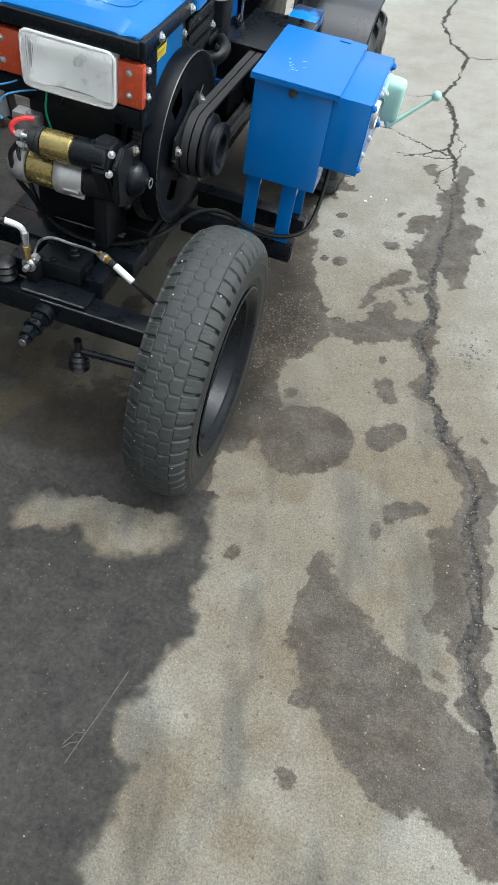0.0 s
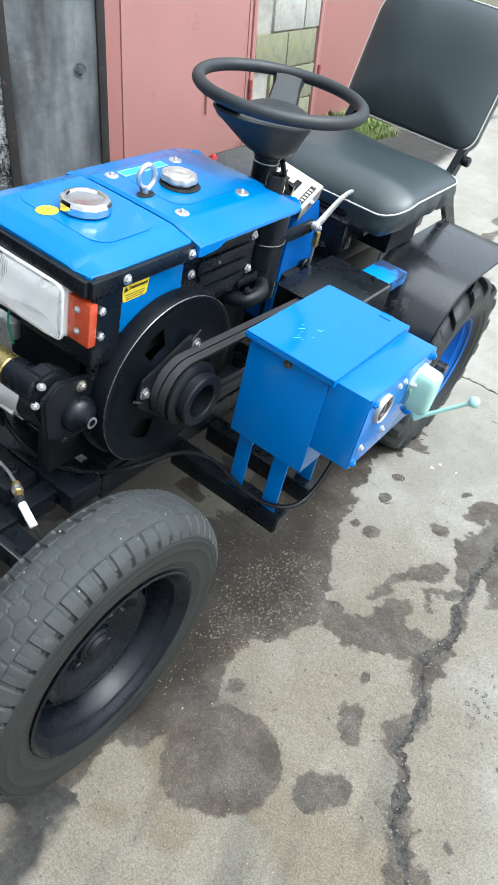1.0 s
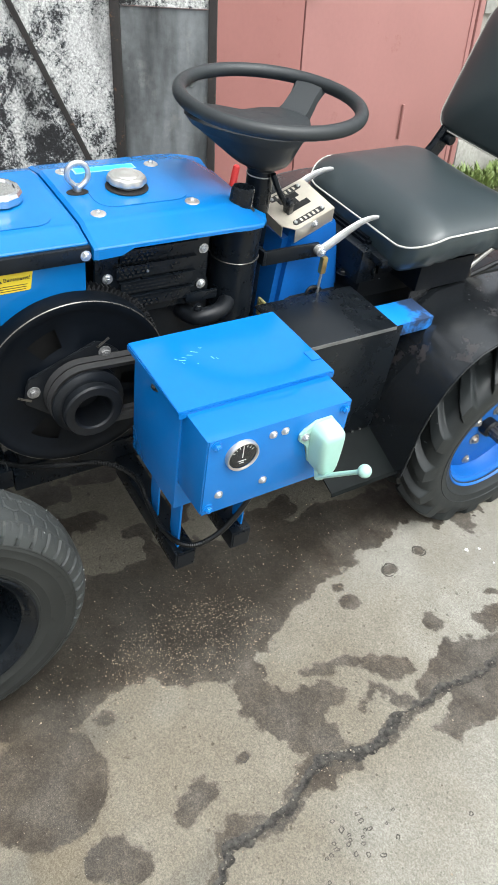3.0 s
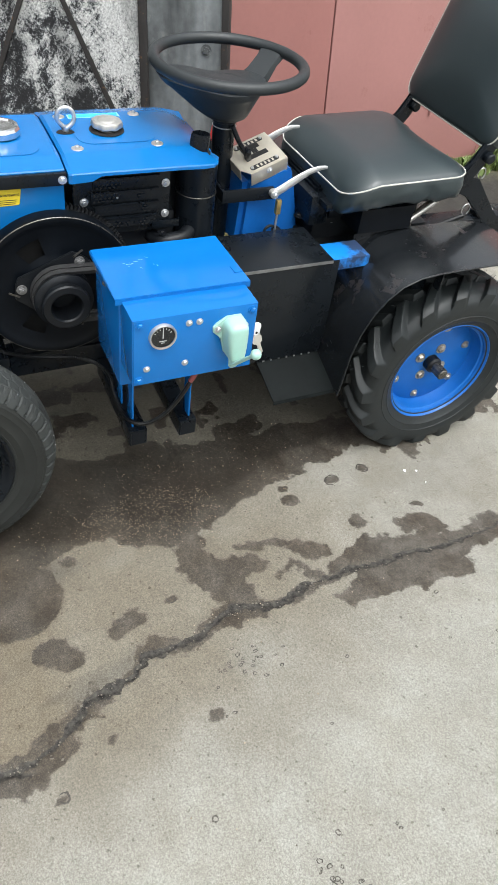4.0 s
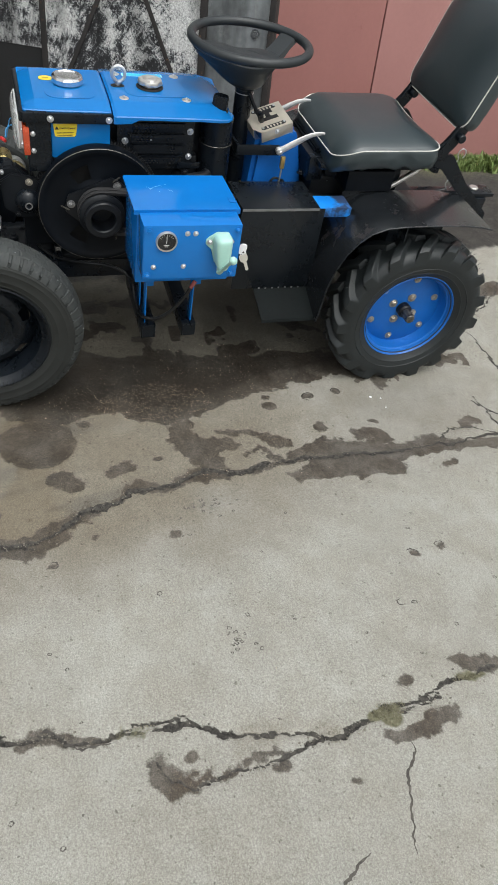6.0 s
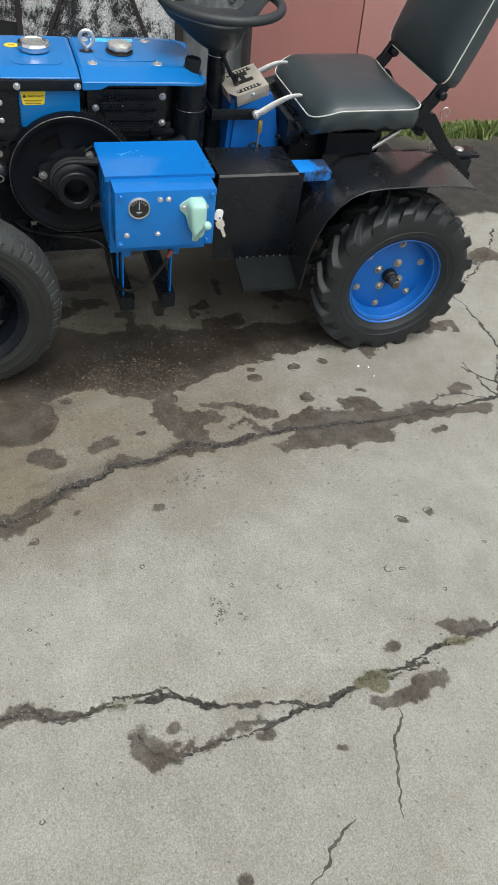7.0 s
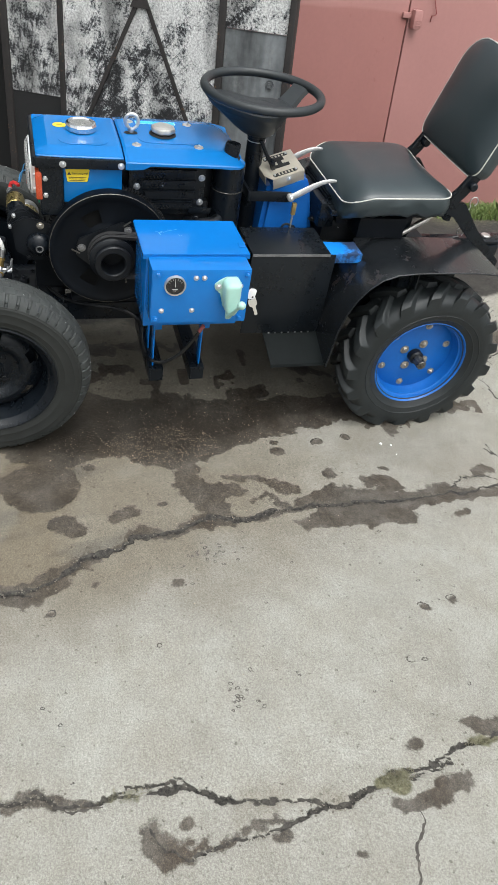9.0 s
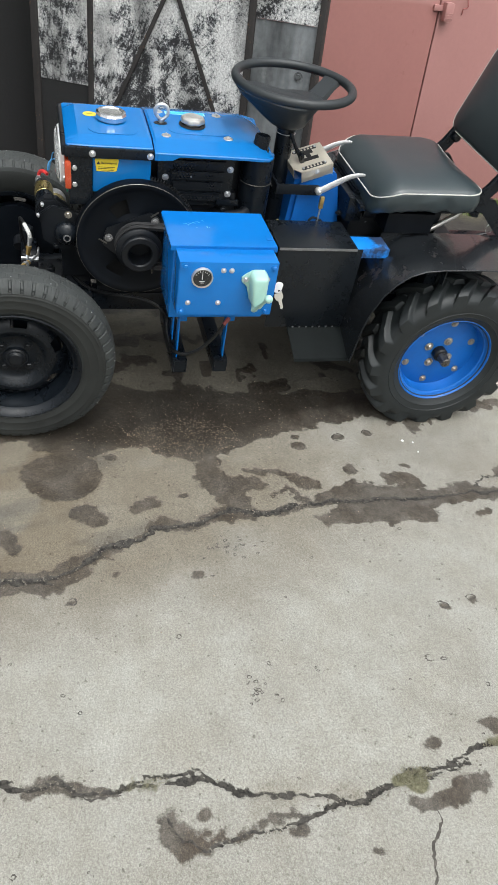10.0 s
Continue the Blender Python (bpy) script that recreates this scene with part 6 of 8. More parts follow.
part("solenoid_end", lathe(bmesh.new(), [(0, 0), (0.019, 0.0), (0.022, 0.003), (0.0225, 0.016), (0.026, 0.019), (0.026, 0.026)], axis_matrix((-0.426, 1.318, 0.597), (1, 0, 0)), 20), PLASTIC, st)
for y, z in ((1.305, 0.606), (1.330, 0.588), (1.310, 0.584)):
    part("terminal", cyl(cyl(cyl(bmesh.new(), (-0.452, y, z), (-0.426, y, z), 0.0040, 8), (-0.446, y, z), (-0.438, y, z), 0.0085, 6), (-0.436, y, z), (-0.433, y, z), 0.010, 12), ZINC, st)
part("terminal_boot", tube(bmesh.new(), [(-0.450, 1.306, 0.600), (-0.460, 1.306, 0.612), (-0.455, 1.312, 0.624), (-0.440, 1.322, 0.630), (-0.425, 1.33, 0.628)], 0.0050, 10, smooth_n=2), RED, st, "red rubber terminal boot")
part("lead", tube(bmesh.new(), [(-0.452, 1.330, 0.588), (-0.462, 1.325, 0.570), (-0.455, 1.315, 0.548), (-0.44, 1.32, 0.535)], 0.0040, 8, smooth_n=2), BOOT, st, "black insulated lead")
part("lead", tube(bmesh.new(), [(-0.452, 1.310, 0.584), (-0.470, 1.305, 0.560), (-0.468, 1.32, 0.50), (-0.460, 1.36, 0.44), (-0.45, 1.38, 0.38)], 0.0050, 8, smooth_n=2), BOOT, st, "black insulated lead")
for p, mt in (((-0.2655, 1.312, 0.615), ZINC), ((-0.2655, 1.300, 0.583), ZINC)):
    bolt(st, p, (0.6, -0.7, 0.2), 0.0050, material=mt)
part("stud", cyl(cyl(bmesh.new(), (-0.315, 1.356, 0.607), (-0.262, 1.366, 0.600), 0.0042, 8), (-0.305, 1.358, 0.606), (-0.285, 1.362, 0.603), 0.0085, 6), BRASS, st, "copper terminal stud")
bolt(st, (-0.2498, 1.380, 0.594), (1, 0, 0), 0.0072, material=GRIMYNUT)
bolt(st, (-0.2498, 1.402, 0.498), (1, 0, 0), 0.007, material=CAST)
bolt(st, (-0.2498, 1.345, 0.498), (1, 0, 0), 0.0062, material=CAST)
part("starter_bracket", boxed((-0.33, 1.36, 0.37), (-0.30, 1.46, 0.50), 0.004), CAST, T)
part("relay", boxed((-0.53, 1.425, 0.545), (-0.495, 1.455, 0.575), 0.004), ALU, st)
part("regulator", cyl(bmesh.new(), (-0.485, 1.435, 0.540), (-0.485, 1.435, 0.580), 0.017, 14, bevel=0.003), ALU, st)

# headlight and its frame
hf = part("lamp_frame", box(box(box(box(bmesh.new(), (-0.535, 1.385, 0.765), (-0.235, 1.440, 0.792), 0.006), (-0.535, 1.385, 0.632), (-0.235, 1.44, 0.668), 0.004), (-0.535, 1.388, 0.667), (-0.475, 1.44, 0.766)), (-0.285, 1.388, 0.667), (-0.235, 1.44, 0.766)), BLACK, T, "black sheet-metal headlight frame")
part("strip", boxed((-0.243, 1.375, 0.764), (-0.231, 1.606, 0.790), 0.003), BLACK, hf)
part("strip", boxed((-0.536, 1.375, 0.764), (-0.527, 1.606, 0.790), 0.003), BLACK, hf)
part("front_strip", boxed((-0.53, 1.367, 0.764), (-0.24, 1.380, 0.790), 0.003), BLACK, hf)
part("side_panel", boxed((-0.244, 1.384, 0.632), (-0.237, 1.445, 0.763), 0.002), BLACK, hf)
for y in (1.445, 1.596):
    bolt(hf, (-0.2308, y, 0.7765), (1, 0, 0), 0.0062)
hm = Matrix(((1, 0, 0, -0.3695), (0, 0, -1, 1.384), (0, 1, 0, 0.716), (0, 0, 0, 1)))
lamp = part("headlight", prism(bmesh.new(), rounded(0.174, 0.094, 0.014), hm @ Matrix.Translation((0, 0, -0.046)), 0.004, 0.001), LAMPBODY, T, "rectangular headlight with ribbed clear glass")
part("lamp_shell", prism(bmesh.new(), rounded(0.174, 0.094, 0.014), hm @ Matrix.Translation((0, 0, -0.042)), 0.002), LAMPBODY, lamp)
bm = bmesh.new()
ro = rounded(0.1755, 0.0955, 0.014)
near_, far_ = ([bm.verts.new(hm @ Vector((x, y, h))) for x, y in ro] for h in (-0.004, 0.018))
for k in range(len(ro)):
    bm.faces.new((near_[k], near_[(k + 1) % len(ro)], far_[(k + 1) % len(ro)], far_[k]))
part("lens_wall", bm, LAMPBODY, lamp, "pale edge of the glass")
part("lamp_rim", tube(bmesh.new(), [hm @ Vector((x, y, 0.018)) for x, y in rounded(0.174, 0.094, 0.014)], 0.0030, 8, closed=True), LAMPBODY, lamp, "pale glass rim")
bm = bmesh.new()
bowl = []
for i in range(37):
    row = []
    for j in range(19):
        u, v = i / 18 - 1, j / 9 - 1
        d = 0.045 * min(1.0, 0.55 * u * u + 0.75 * v * v)
        row.append(bm.verts.new(hm @ Vector((u * 0.0855, v * 0.0455, -0.040 + d))))
    bowl.append(row)
for i in range(36):
    for j in range(18):
        bm.faces.new((bowl[i][j], bowl[i + 1][j], bowl[i + 1][j + 1], bowl[i][j + 1]))
part("reflector", bm, LAMP, lamp, "pale reflector bowl")
part("bulb", cyl(bmesh.new(), hm @ Vector((0, 0, -0.040)), hm @ Vector((0, 0, -0.010)), 0.007, 14, bevel=0.003), ALU, lamp, "dull bulb tip")
bm = bmesh.new()
nx, nz = 90, 14
grid = []
for i in range(nx + 1):
    row = []
    for j in range(nz + 1):
        u, v = i / nx - 0.5, j / nz - 0.5
        rib = 0.0003 * math.cos(i * 2 * math.pi / 3) * (1.0 if (abs(u) > 0.10 or v > 0.22) else 0.25)
        row.append(bm.verts.new(hm @ Vector((u * 0.170, v * 0.090, 0.030 - 0.006 * (2 * u) ** 6 - 0.006 * (2 * v) ** 6 + rib))))
    grid.append(row)
for i in range(nx):
    for j in range(nz):
        bm.faces.new((grid[i][j], grid[i + 1][j], grid[i + 1][j + 1], grid[i][j + 1]))
gl = part("lens", bm, GLASS, lamp, "ribbed glass lens", sharp=2.0)
md = gl.modifiers.new("thick", "SOLIDIFY"); md.thickness = 0.002
gl.visible_shadow = False
for x0, x1 in ((-0.2805, -0.2335), (-0.5365, -0.459)):
    am = part("side_lamp", box(bmesh.new(), (x0, 1.374, 0.676), (x1, 1.391, 0.752), 0.004), AMBER, T, "amber plastic side lamp")
    for z in (0.697, 0.735):
        bolt(am, ((x0 + x1) / 2 - 0.002, 1.3738, z), (0, -1, 0), 0.0042)
for z in (0.690, 0.735):
    bolt(hf, (-0.2368, 1.399, z), (1, 0, 0), 0.0072)
part("blue_wire", tube(bmesh.new(), [(-0.47, 1.40, 0.665), (-0.50, 1.37, 0.655), (-0.535, 1.35, 0.65), (-0.545, 1.345, 0.62), (-0.51, 1.335, 0.625), (-0.49, 1.332, 0.610)], 0.0018, 6, smooth_n=2), WIREBLUE, T)
part("blue_wire", tube(bmesh.new(), [(-0.435, 1.40, 0.650), (-0.46, 1.37, 0.655), (-0.50, 1.345, 0.645), (-0.50, 1.335, 0.605)], 0.0018, 6, smooth_n=2), WIREBLUE, T)
part("green_wire", tube(bmesh.new(), [(-0.43, 1.40, 0.68), (-0.425, 1.385, 0.655), (-0.43, 1.38, 0.62), (-0.42, 1.385, 0.58)], 0.002, 6, smooth_n=2), WIREGREEN, T)

# tank and hood
def scalloped(profile, m, n, amp, seg=96, sharpness=2.0):
    """A turned cap with a fluted rim; profile: (radius, height, share of the flutes)."""
    bm = bmesh.new()
    rings = []
    for r, h, k in profile:
        rings.append([bm.verts.new(m @ Vector(((r - k * amp * (0.5 + 0.5 * math.cos(n * q)) ** sharpness) * math.cos(q), (r - k * amp * (0.5 + 0.5 * math.cos(n * q)) ** sharpness) * math.sin(q), h))) for q in [2 * math.pi * i / seg for i in range(seg)]])
    for a, b in zip(rings, rings[1:]):
        for j in range(seg):
            bm.faces.new((a[j], a[(j + 1) % seg], b[(j + 1) % seg], b[j]))
    bm.faces.new(rings[-1])
    return bm

def hood_shell(ys, lowx, crease):
    """ys: rows of (y, half-width scale, drop of the top, lower edge); sloping sides end in an upright lip."""
    bm = bmesh.new()
    rings = []
    for y, s, drop, low in ys:
        eave = max(low + 0.006, 0.7890 - drop * 0.3)
        half = [(lowx - 0.003, low), (lowx, low + 0.002), (lowx, eave - 0.001), (lowx - 0.002, eave + 0.0015), *[(lowx - 0.002 + (crease + 0.007 - lowx) * u, (eave + 0.0015) * (1 - u) + (0.8040 - drop) * u) for u in (0.08, 0.93)], (crease + 0.005, 0.8040 - drop), (crease, 0.8060 - drop), (crease - 0.008, 0.8072 - drop), (0.04, 0.8082 - drop)]
        pts = [(XC + x * s, z) for x, z in half] + [(XC - x * s, z) for x, z in reversed(half)]
        rings.append([bm.verts.new((x, y, z)) for x, z in pts])
    k = len(rings[0])
    for a, b in zip(rings, rings[1:]):
        for j in range(k):
            bm.faces.new((a[j], a[(j + 1) % k], b[(j + 1) % k], b[j]))
    bm.faces.new(rings[0][::-1]); bm.faces.new(rings[-1])
    return bm

tank = part("fuel_tank", hood_shell([(1.378, 0.94, 0.014, 0.787), (1.382, 0.975, 0.0115, 0.787), (1.385, 0.978, 0.0102, 0.787), (1.408, 0.994, 0.0015, 0.787), (1.411, 0.996, 0.0006, 0.787), (1.430, 1.0, 0, 0.787), (1.596, 1.0, 0, 0.787), (1.6035, 0.99, 0.004, 0.787)], 0.1455, 0.109), BLUE, T, "blue painted pressed fuel tank", sharp=0.24)
part("crease_panel", prism(bmesh.new(), rounded(0.20, 0.13, 0.03), Matrix.Translation((XC, 1.505, 0.8070)), 0.0018, 0.0008), BLUE, tank)
part("tank_side", boxed((XC - 0.138, 1.446, 0.665), (XC + 0.138, 1.602, 0.786), 0.004), BLUE, tank, "blue tank side")
hood = part("hood", hood_shell([(1.6075, 0.99, 0.004, 0.768), (1.614, 1.005, 0, 0.768), (1.655, 1.005, 0, 0.770), (1.675, 1.005, 0, 0.780), (1.86, 1.005, 0.001, 0.780), (1.900, 1.00, 0.005, 0.778), (1.925, 0.965, 0.013, 0.777), (1.938, 0.90, 0.020, 0.779), (1.945, 0.80, 0.022, 0.782)], 0.162, 0.105), BLUE, T, "blue painted pressed radiator hood", sharp=0.24)
part("crease_panel", prism(bmesh.new(), rounded(0.14, 0.17, 0.03), Matrix.Translation((XC, 1.742, 0.8071)), 0.0018, 0.0008), BLUE, hood)
for x, y in ((-0.3015, 1.646), (-0.3030, 1.819), (-0.469, 1.646), (-0.467, 1.816)):
    w = part("cup_washer", lathe(bmesh.new(), [(0.0135, 0), (0.0125, 0.002), (0.007, 0.003), (0, 0.003)], Matrix.Translation((x, y, 0.8065)), 20), STEEL, hood)
    bolt(hood, (x, y, 0.8085), (0, 0, 1), 0.0048, washer=False)
part("fuel_cap", lathe(bmesh.new(), [(0.0395, 0.0), (0.0425, 0.002), (0.0425, 0.0135), (0.0395, 0.0190), (0.0355, 0.0205), (0.0315, 0.0205), (0.0295, 0.0180), (0.012, 0.0172), (0.0, 0.0172)], Matrix.Translation((-0.388, 1.506, 0.810)) @ Matrix.Rotation(0.2, 4, "Z"), 12), CHROME, tank, "chromed twelve-sided fuel cap", sharp=0.3)
part("radiator_cap", scalloped([(0.030, 0.006, 0.3), (0.0345, 0.0065, 1), (0.0350, 0.011, 1), (0.0325, 0.0165, 0.6), (0.027, 0.0190, 0), (0.021, 0.0182, 0), (0.019, 0.0195, 0), (0.010, 0.0210, 0), (0.006, 0.0195, 0)], Matrix.Translation((-0.386, 1.732, 0.811)), 8, 0.0022), STEEL, hood, "bright pressed radiator cap")
# flat dark disc laid on the hood as the shaded hole round the cap
part("cap_hole_shade", lathe(bmesh.new(), [(0.0, 0.001), (0.037, 0.001), (0.038, 0.0)], Matrix.Translation((-0.380, 1.730, 0.8105)), 28), DARK, hood)
part("cap_neck", cyl(bmesh.new(), (-0.384, 1.732, 0.80), (-0.384, 1.732, 0.813), 0.024, 20), STEEL, hood)
eye = part("lifting_eye", tube(bmesh.new(), [(-0.3885, 1.6400, 0.806), (-0.3880, 1.6405, 0.816)] + [(-0.3885 + 0.007 * (a + 58) / 296, 1.643 + 0.0178 * math.cos(radians(-a - 180)), 0.8395 + 0.0188 * math.sin(radians(-a - 180))) for a in range(-58, 239, 14)] + [(-0.3815, 1.6440, 0.817)], 0.0048, 10, smooth_n=1), ZINC, hood, "zinc lifting eye bent from a rod")
part("eye_shank", cyl(bmesh.new(), (-0.385, 1.643, 0.806), (-0.385, 1.643, 0.821), 0.0065, 12), ZINC, hood)
# flat dark oval as the shaded hole round the eye
part("eye_hole_shade", lathe(bmesh.new(), [(0, 0.001), (0.0145, 0.001), (0.0155, 0)], Matrix.Translation((-0.382, 1.641, 0.8090)) @ Matrix.Diagonal((0.8, 1.25, 1, 1)), 24), DARK, hood)
part("name_plate", boxed((-0.474, 1.664, 0.8078), (-0.453, 1.780, 0.8092)), PALECYAN, hood, "pale bordered blue sticker")
part("name_field", boxed((-0.4715, 1.667, 0.8093), (-0.4555, 1.777, 0.8097)), CYAN, hood)
part("round_sticker", lathe(bmesh.new(), [(0, 0.0006), (0.019, 0.0006), (0.019, 0)], Matrix.Translation((-0.414, 1.450, 0.8090)) @ Matrix.Diagonal((0.85, 1.0, 1, 1)), 28), YELLOW, tank, "round yellow sticker")
part("sticker_mark", boxed((-0.419, 1.441, 0.8097), (-0.409, 1.458, 0.8100)), OCHRE, tank)
# yellow warning sticker on the tank side
sx = XC + 0.1385
ss = part("warning_sticker", prism(bmesh.new(), [(1.452, 0.7555), (1.454, 0.7575), (1.512, 0.7585), (1.515, 0.7565), (1.510, 0.7265), (1.507, 0.7245), (1.459, 0.7235), (1.456, 0.7255)], Matrix(((0, 0, 1, sx), (1, 0, 0, 0), (0, 1, 0, 0), (0, 0, 0, 1))), 0.0008), YELLOW, T, "yellow warning sticker with black print")
tm = Matrix(((0, 0, 1, sx + 0.0012), (1, 0, 0, 1.4680), (0, 1, 0, 0.7440), (0, 0, 0, 1)))
words("lettering", "Внимание!", 0.0082, tm, INK, ss)
part("warning_sign", prism(bmesh.new(), [(1.4565, 0.7425), (1.4665, 0.7425), (1.4615, 0.7515)], Matrix(((0, 0, 1, sx + 0.0009), (1, 0, 0, 0), (0, 1, 0, 0), (0, 0, 0, 1))), 0.0004), INK, ss)
for i, z in enumerate((0.7355, 0.7315, 0.7275)):
    part("print_line", boxed((sx + 0.0009, 1.460 + 0.001 * i, z - 0.0006), (sx + 0.0012, 1.505 - 0.0015 * i, z + 0.0006)), INK, ss)

# perforated heat guard
gx = -0.262
guard = part("heat_guard", boxed((gx - 0.012, 1.622, 0.628), (gx, 1.838, 0.768), 0.006), BLACK, T, "black perforated sheet-metal heat guard")
bm = bmesh.new()
for z0, y0, y1 in ((0.746, 1.664, 1.806), (0.716, 1.658, 1.806), (0.686, 1.666, 1.806), (0.656, 1.690, 1.804)):
    box(bm, (gx - 0.001, y0, z0 - 0.0115), (gx + 0.006, y1, z0 + 0.0115), 0.0030)
    box(bm, (gx - 0.001, y0 - 0.004, z0 + 0.0125), (gx + 0.009, y1 + 0.004, z0 + 0.0150), 0.0010)
part("louvre", bm, BLACK, guard)
bm = bmesh.new()
rnd = random.Random(2)
for z0, y0, y1 in ((0.746, 1.671, 1.801), (0.716, 1.665, 1.801), (0.686, 1.673, 1.801), (0.656, 1.697, 1.799)):
    n = int((y1 - y0) / 0.0095)
    for r in range(3):
        for i in range(n):
            y, z = y0 + (i + (0.5 if r % 2 else 0)) * 0.0095, z0 - 0.0065 + r * 0.0065
            vs = [bm.verts.new((gx + 0.0063, y + 0.0031 * math.cos(a), z + 0.0022 * math.sin(a))) for a in [k * math.pi / 3 for k in range(6)]]
            bm.faces.new(vs)
# flat dark hexagons on the louvres paint the shade of the holes
tagged(part("perforation_shade", bm, DARK, guard), kind="stuff")
for y, z in ((1.644, 0.709), (1.826, 0.738), (1.826, 0.667)):
    bolt(guard, (gx + 0.0005, y, z), (1, 0, 0), 0.0066)
part("latch_bolt", cyl(bmesh.new(), (gx + 0.007, 1.715, 0.716), (gx + 0.009, 1.715, 0.716), 0.0025, 8), ZINC, guard)

# air filter and its stack
filt = part("air_filter", cyl(bmesh.new(), (-0.292, 1.911, 0.565), (-0.292, 1.911, 0.778), 0.0455, 28, bevel=0.008), BLACK, T, "black cylindrical air filter with a wire clamp")
part("clamp", tube(bmesh.new(), [(-0.292 + 0.0462 * math.cos(radians(a)), 1.911 + 0.0462 * math.sin(radians(a)), 0.700) for a in range(0, 360, 15)], 0.0013, 6, closed=True), GREASY, filt)
SM = Matrix.Translation((-0.293, 1.909, 0.764)) @ Matrix.Rotation(radians(-6), 4, "X") @ Matrix.Diagonal((0.80, 1.0, 1, 1))
sp = part("intake_pipe", lathe(bmesh.new(), [(0.0225, 0.0), (0.0225, 0.058), (0.0205, 0.064), (0.0175, 0.064), (0.0165, 0.058), (0.0165, 0.006), (0.0, 0.006)], SM, 28), BLACK, filt, "short black open intake pipe")
# flat dark ring paints the shaded recess round the pipe
part("recess_shade_ring", lathe(bmesh.new(), [(0.0200, 0.0145), (0.0300, 0.0150), (0.0300, 0.0158), (0.0200, 0.0158)], Matrix.Translation((-0.291, 1.908, 0.773)), 28, closed=True), DARK, hood)

# control box
bx0, bx1, by0, by1, bz0, bz1 = -0.100, 0.062, 1.623, 1.880, 0.468, 0.683
cb = part("control_box", boxed((bx0, by0, bz0), (bx1, by1, bz1), 0.002), BLUE_BOX, T, "blue sheet-metal battery and control box")
lid = part("lid", prism(bmesh.new(), [(-0.108, 1.615), (0.074, 1.613), (0.074, 1.889), (-0.108, 1.886)], Matrix.Translation((0, 0, 0.6835)), 0.0035, 0.001), BLUE_BOX, cb, "flat blue lid")
part("lid_flange", boxed((0.0722, 1.6135, 0.674), (0.0742, 1.8885, 0.6835)), BLUE_BOX, lid)
part("lid_flange", boxed((-0.108, 1.6135, 0.676), (0.072, 1.6153, 0.6835)), BLUE_BOX, lid)
for x, y, a, L in ((-0.040, 1.668, 0.9, 0.012), (-0.036, 1.674, 1.2, 0.010), (-0.041, 1.680, 1.0, 0.008), (-0.045, 1.690, 1.1, 0.010), (-0.050, 1.701, 1.0, 0.012), (-0.056, 1.716, 1.1, 0.006), (-0.030, 1.672, 0.4, 0.006), (-0.020, 1.694, 0.5, 0.004), (-0.026, 1.722, 0.2, 0.009), (-0.022, 1.728, 0.5, 0.005)):
    part("scratch", boxed((-L / 2, -0.00022, 0), (L / 2, 0.00022, 0.0002), 0, Matrix.Translation((x, y, 0.6870)) @ Matrix.Rotation(a, 4, "Z")), PALECYAN, lid, "pale scratch in the paint")
part("lid_hasp", boxed((0.015, 1.868, 0.6872), (0.040, 1.8865, 0.6885), 0.0005), BLUE_BOX, lid)
part("control_panel", box(bmesh.new(), (0.0622, 1.626, 0.530), (0.138, 1.878, 0.680), 0.002), BLUE_BOX, cb, "blue control panel with gauge and switch")
fp = part("face_plate", boxed((0.1383, 1.628, 0.529), (0.1403, 1.876, 0.681), 0.0006), BLUE_BOX, cb)
for y, z in ((1.640, 0.669), (1.866, 0.667), (1.638, 0.541), (1.860, 0.541)):
    bolt(fp, (0.1403, y, z), (1, 0, 0), 0.0066, material=BLUE_BOX, label="blue painted bolt")
for y, z in ((1.736, 0.659), (1.757, 0.659), (1.654, 0.566), (1.732, 0.566)):
    bolt(fp, (0.1403, y, z), (1, 0, 0), 0.0049)
gm = axis_matrix((0.1403, 1.6835, 0.640), (1, 0, 0))
ga = part("gauge", lathe(bmesh.new(), [(0.0272, 0), (0.0272, 0.006), (0.0262, 0.0085), (0.0240, 0.0080), (0.0232, 0.005)], gm, 40), STEEL, cb, "round black ammeter with a steel bezel")
part("dial", lathe(bmesh.new(), [(0.0235, 0.0032), (0, 0.0032)], gm, 32), DIAL, ga)
part("glass", lathe(bmesh.new(), [(0.0228, 0.0068), (0, 0.0072)], gm, 32), CLEAR, ga).visible_shadow = False
G = Matrix(((0, 0, 1, 0.1440), (1, 0, 0, 1.6835), (0, 1, 0, 0.640), (0, 0, 0, 1)))
part("needle", boxed((-0.0007, -0.004, 0), (0.0007, 0.0155, 0.0006), 0, G), WHITE, ga)
for a in range(-60, 61, 20):
    part("tick", boxed((-0.0006, 0.016, 0), (0.0006, 0.020, 0.0004), 0, G @ Matrix.Rotation(radians(a), 4, "Z")), WHITE, ga)
part("print_line", boxed((-0.007, -0.0105, 0), (0.007, -0.0088, 0.0004), 0, G), WHITE, ga)
part("print_line", boxed((-0.004, -0.0145, 0), (0.004, -0.0130, 0.0004), 0, G), WHITE, ga)
# mint switch with its lever
S = Matrix(((0, 0, 1, 0.1403), (1, 0, 0, 1.823), (0, 1, 0, 0.627), (0, 0, 0, 1)))
sw = part("switch_base", prism(bmesh.new(), [(-0.039, 0.016), (-0.030, 0.024), (-0.012, 0.036), (0.018, 0.036), (0.031, 0.018), (0.032, 0.004), (0.022, -0.010), (0.020, -0.048), (-0.012, -0.048), (-0.022, -0.010), (-0.038, 0.004)], S, 0.006, 0.001), MINT, cb, "mint green plastic rotary switch with a lever")
bm = bmesh.new()
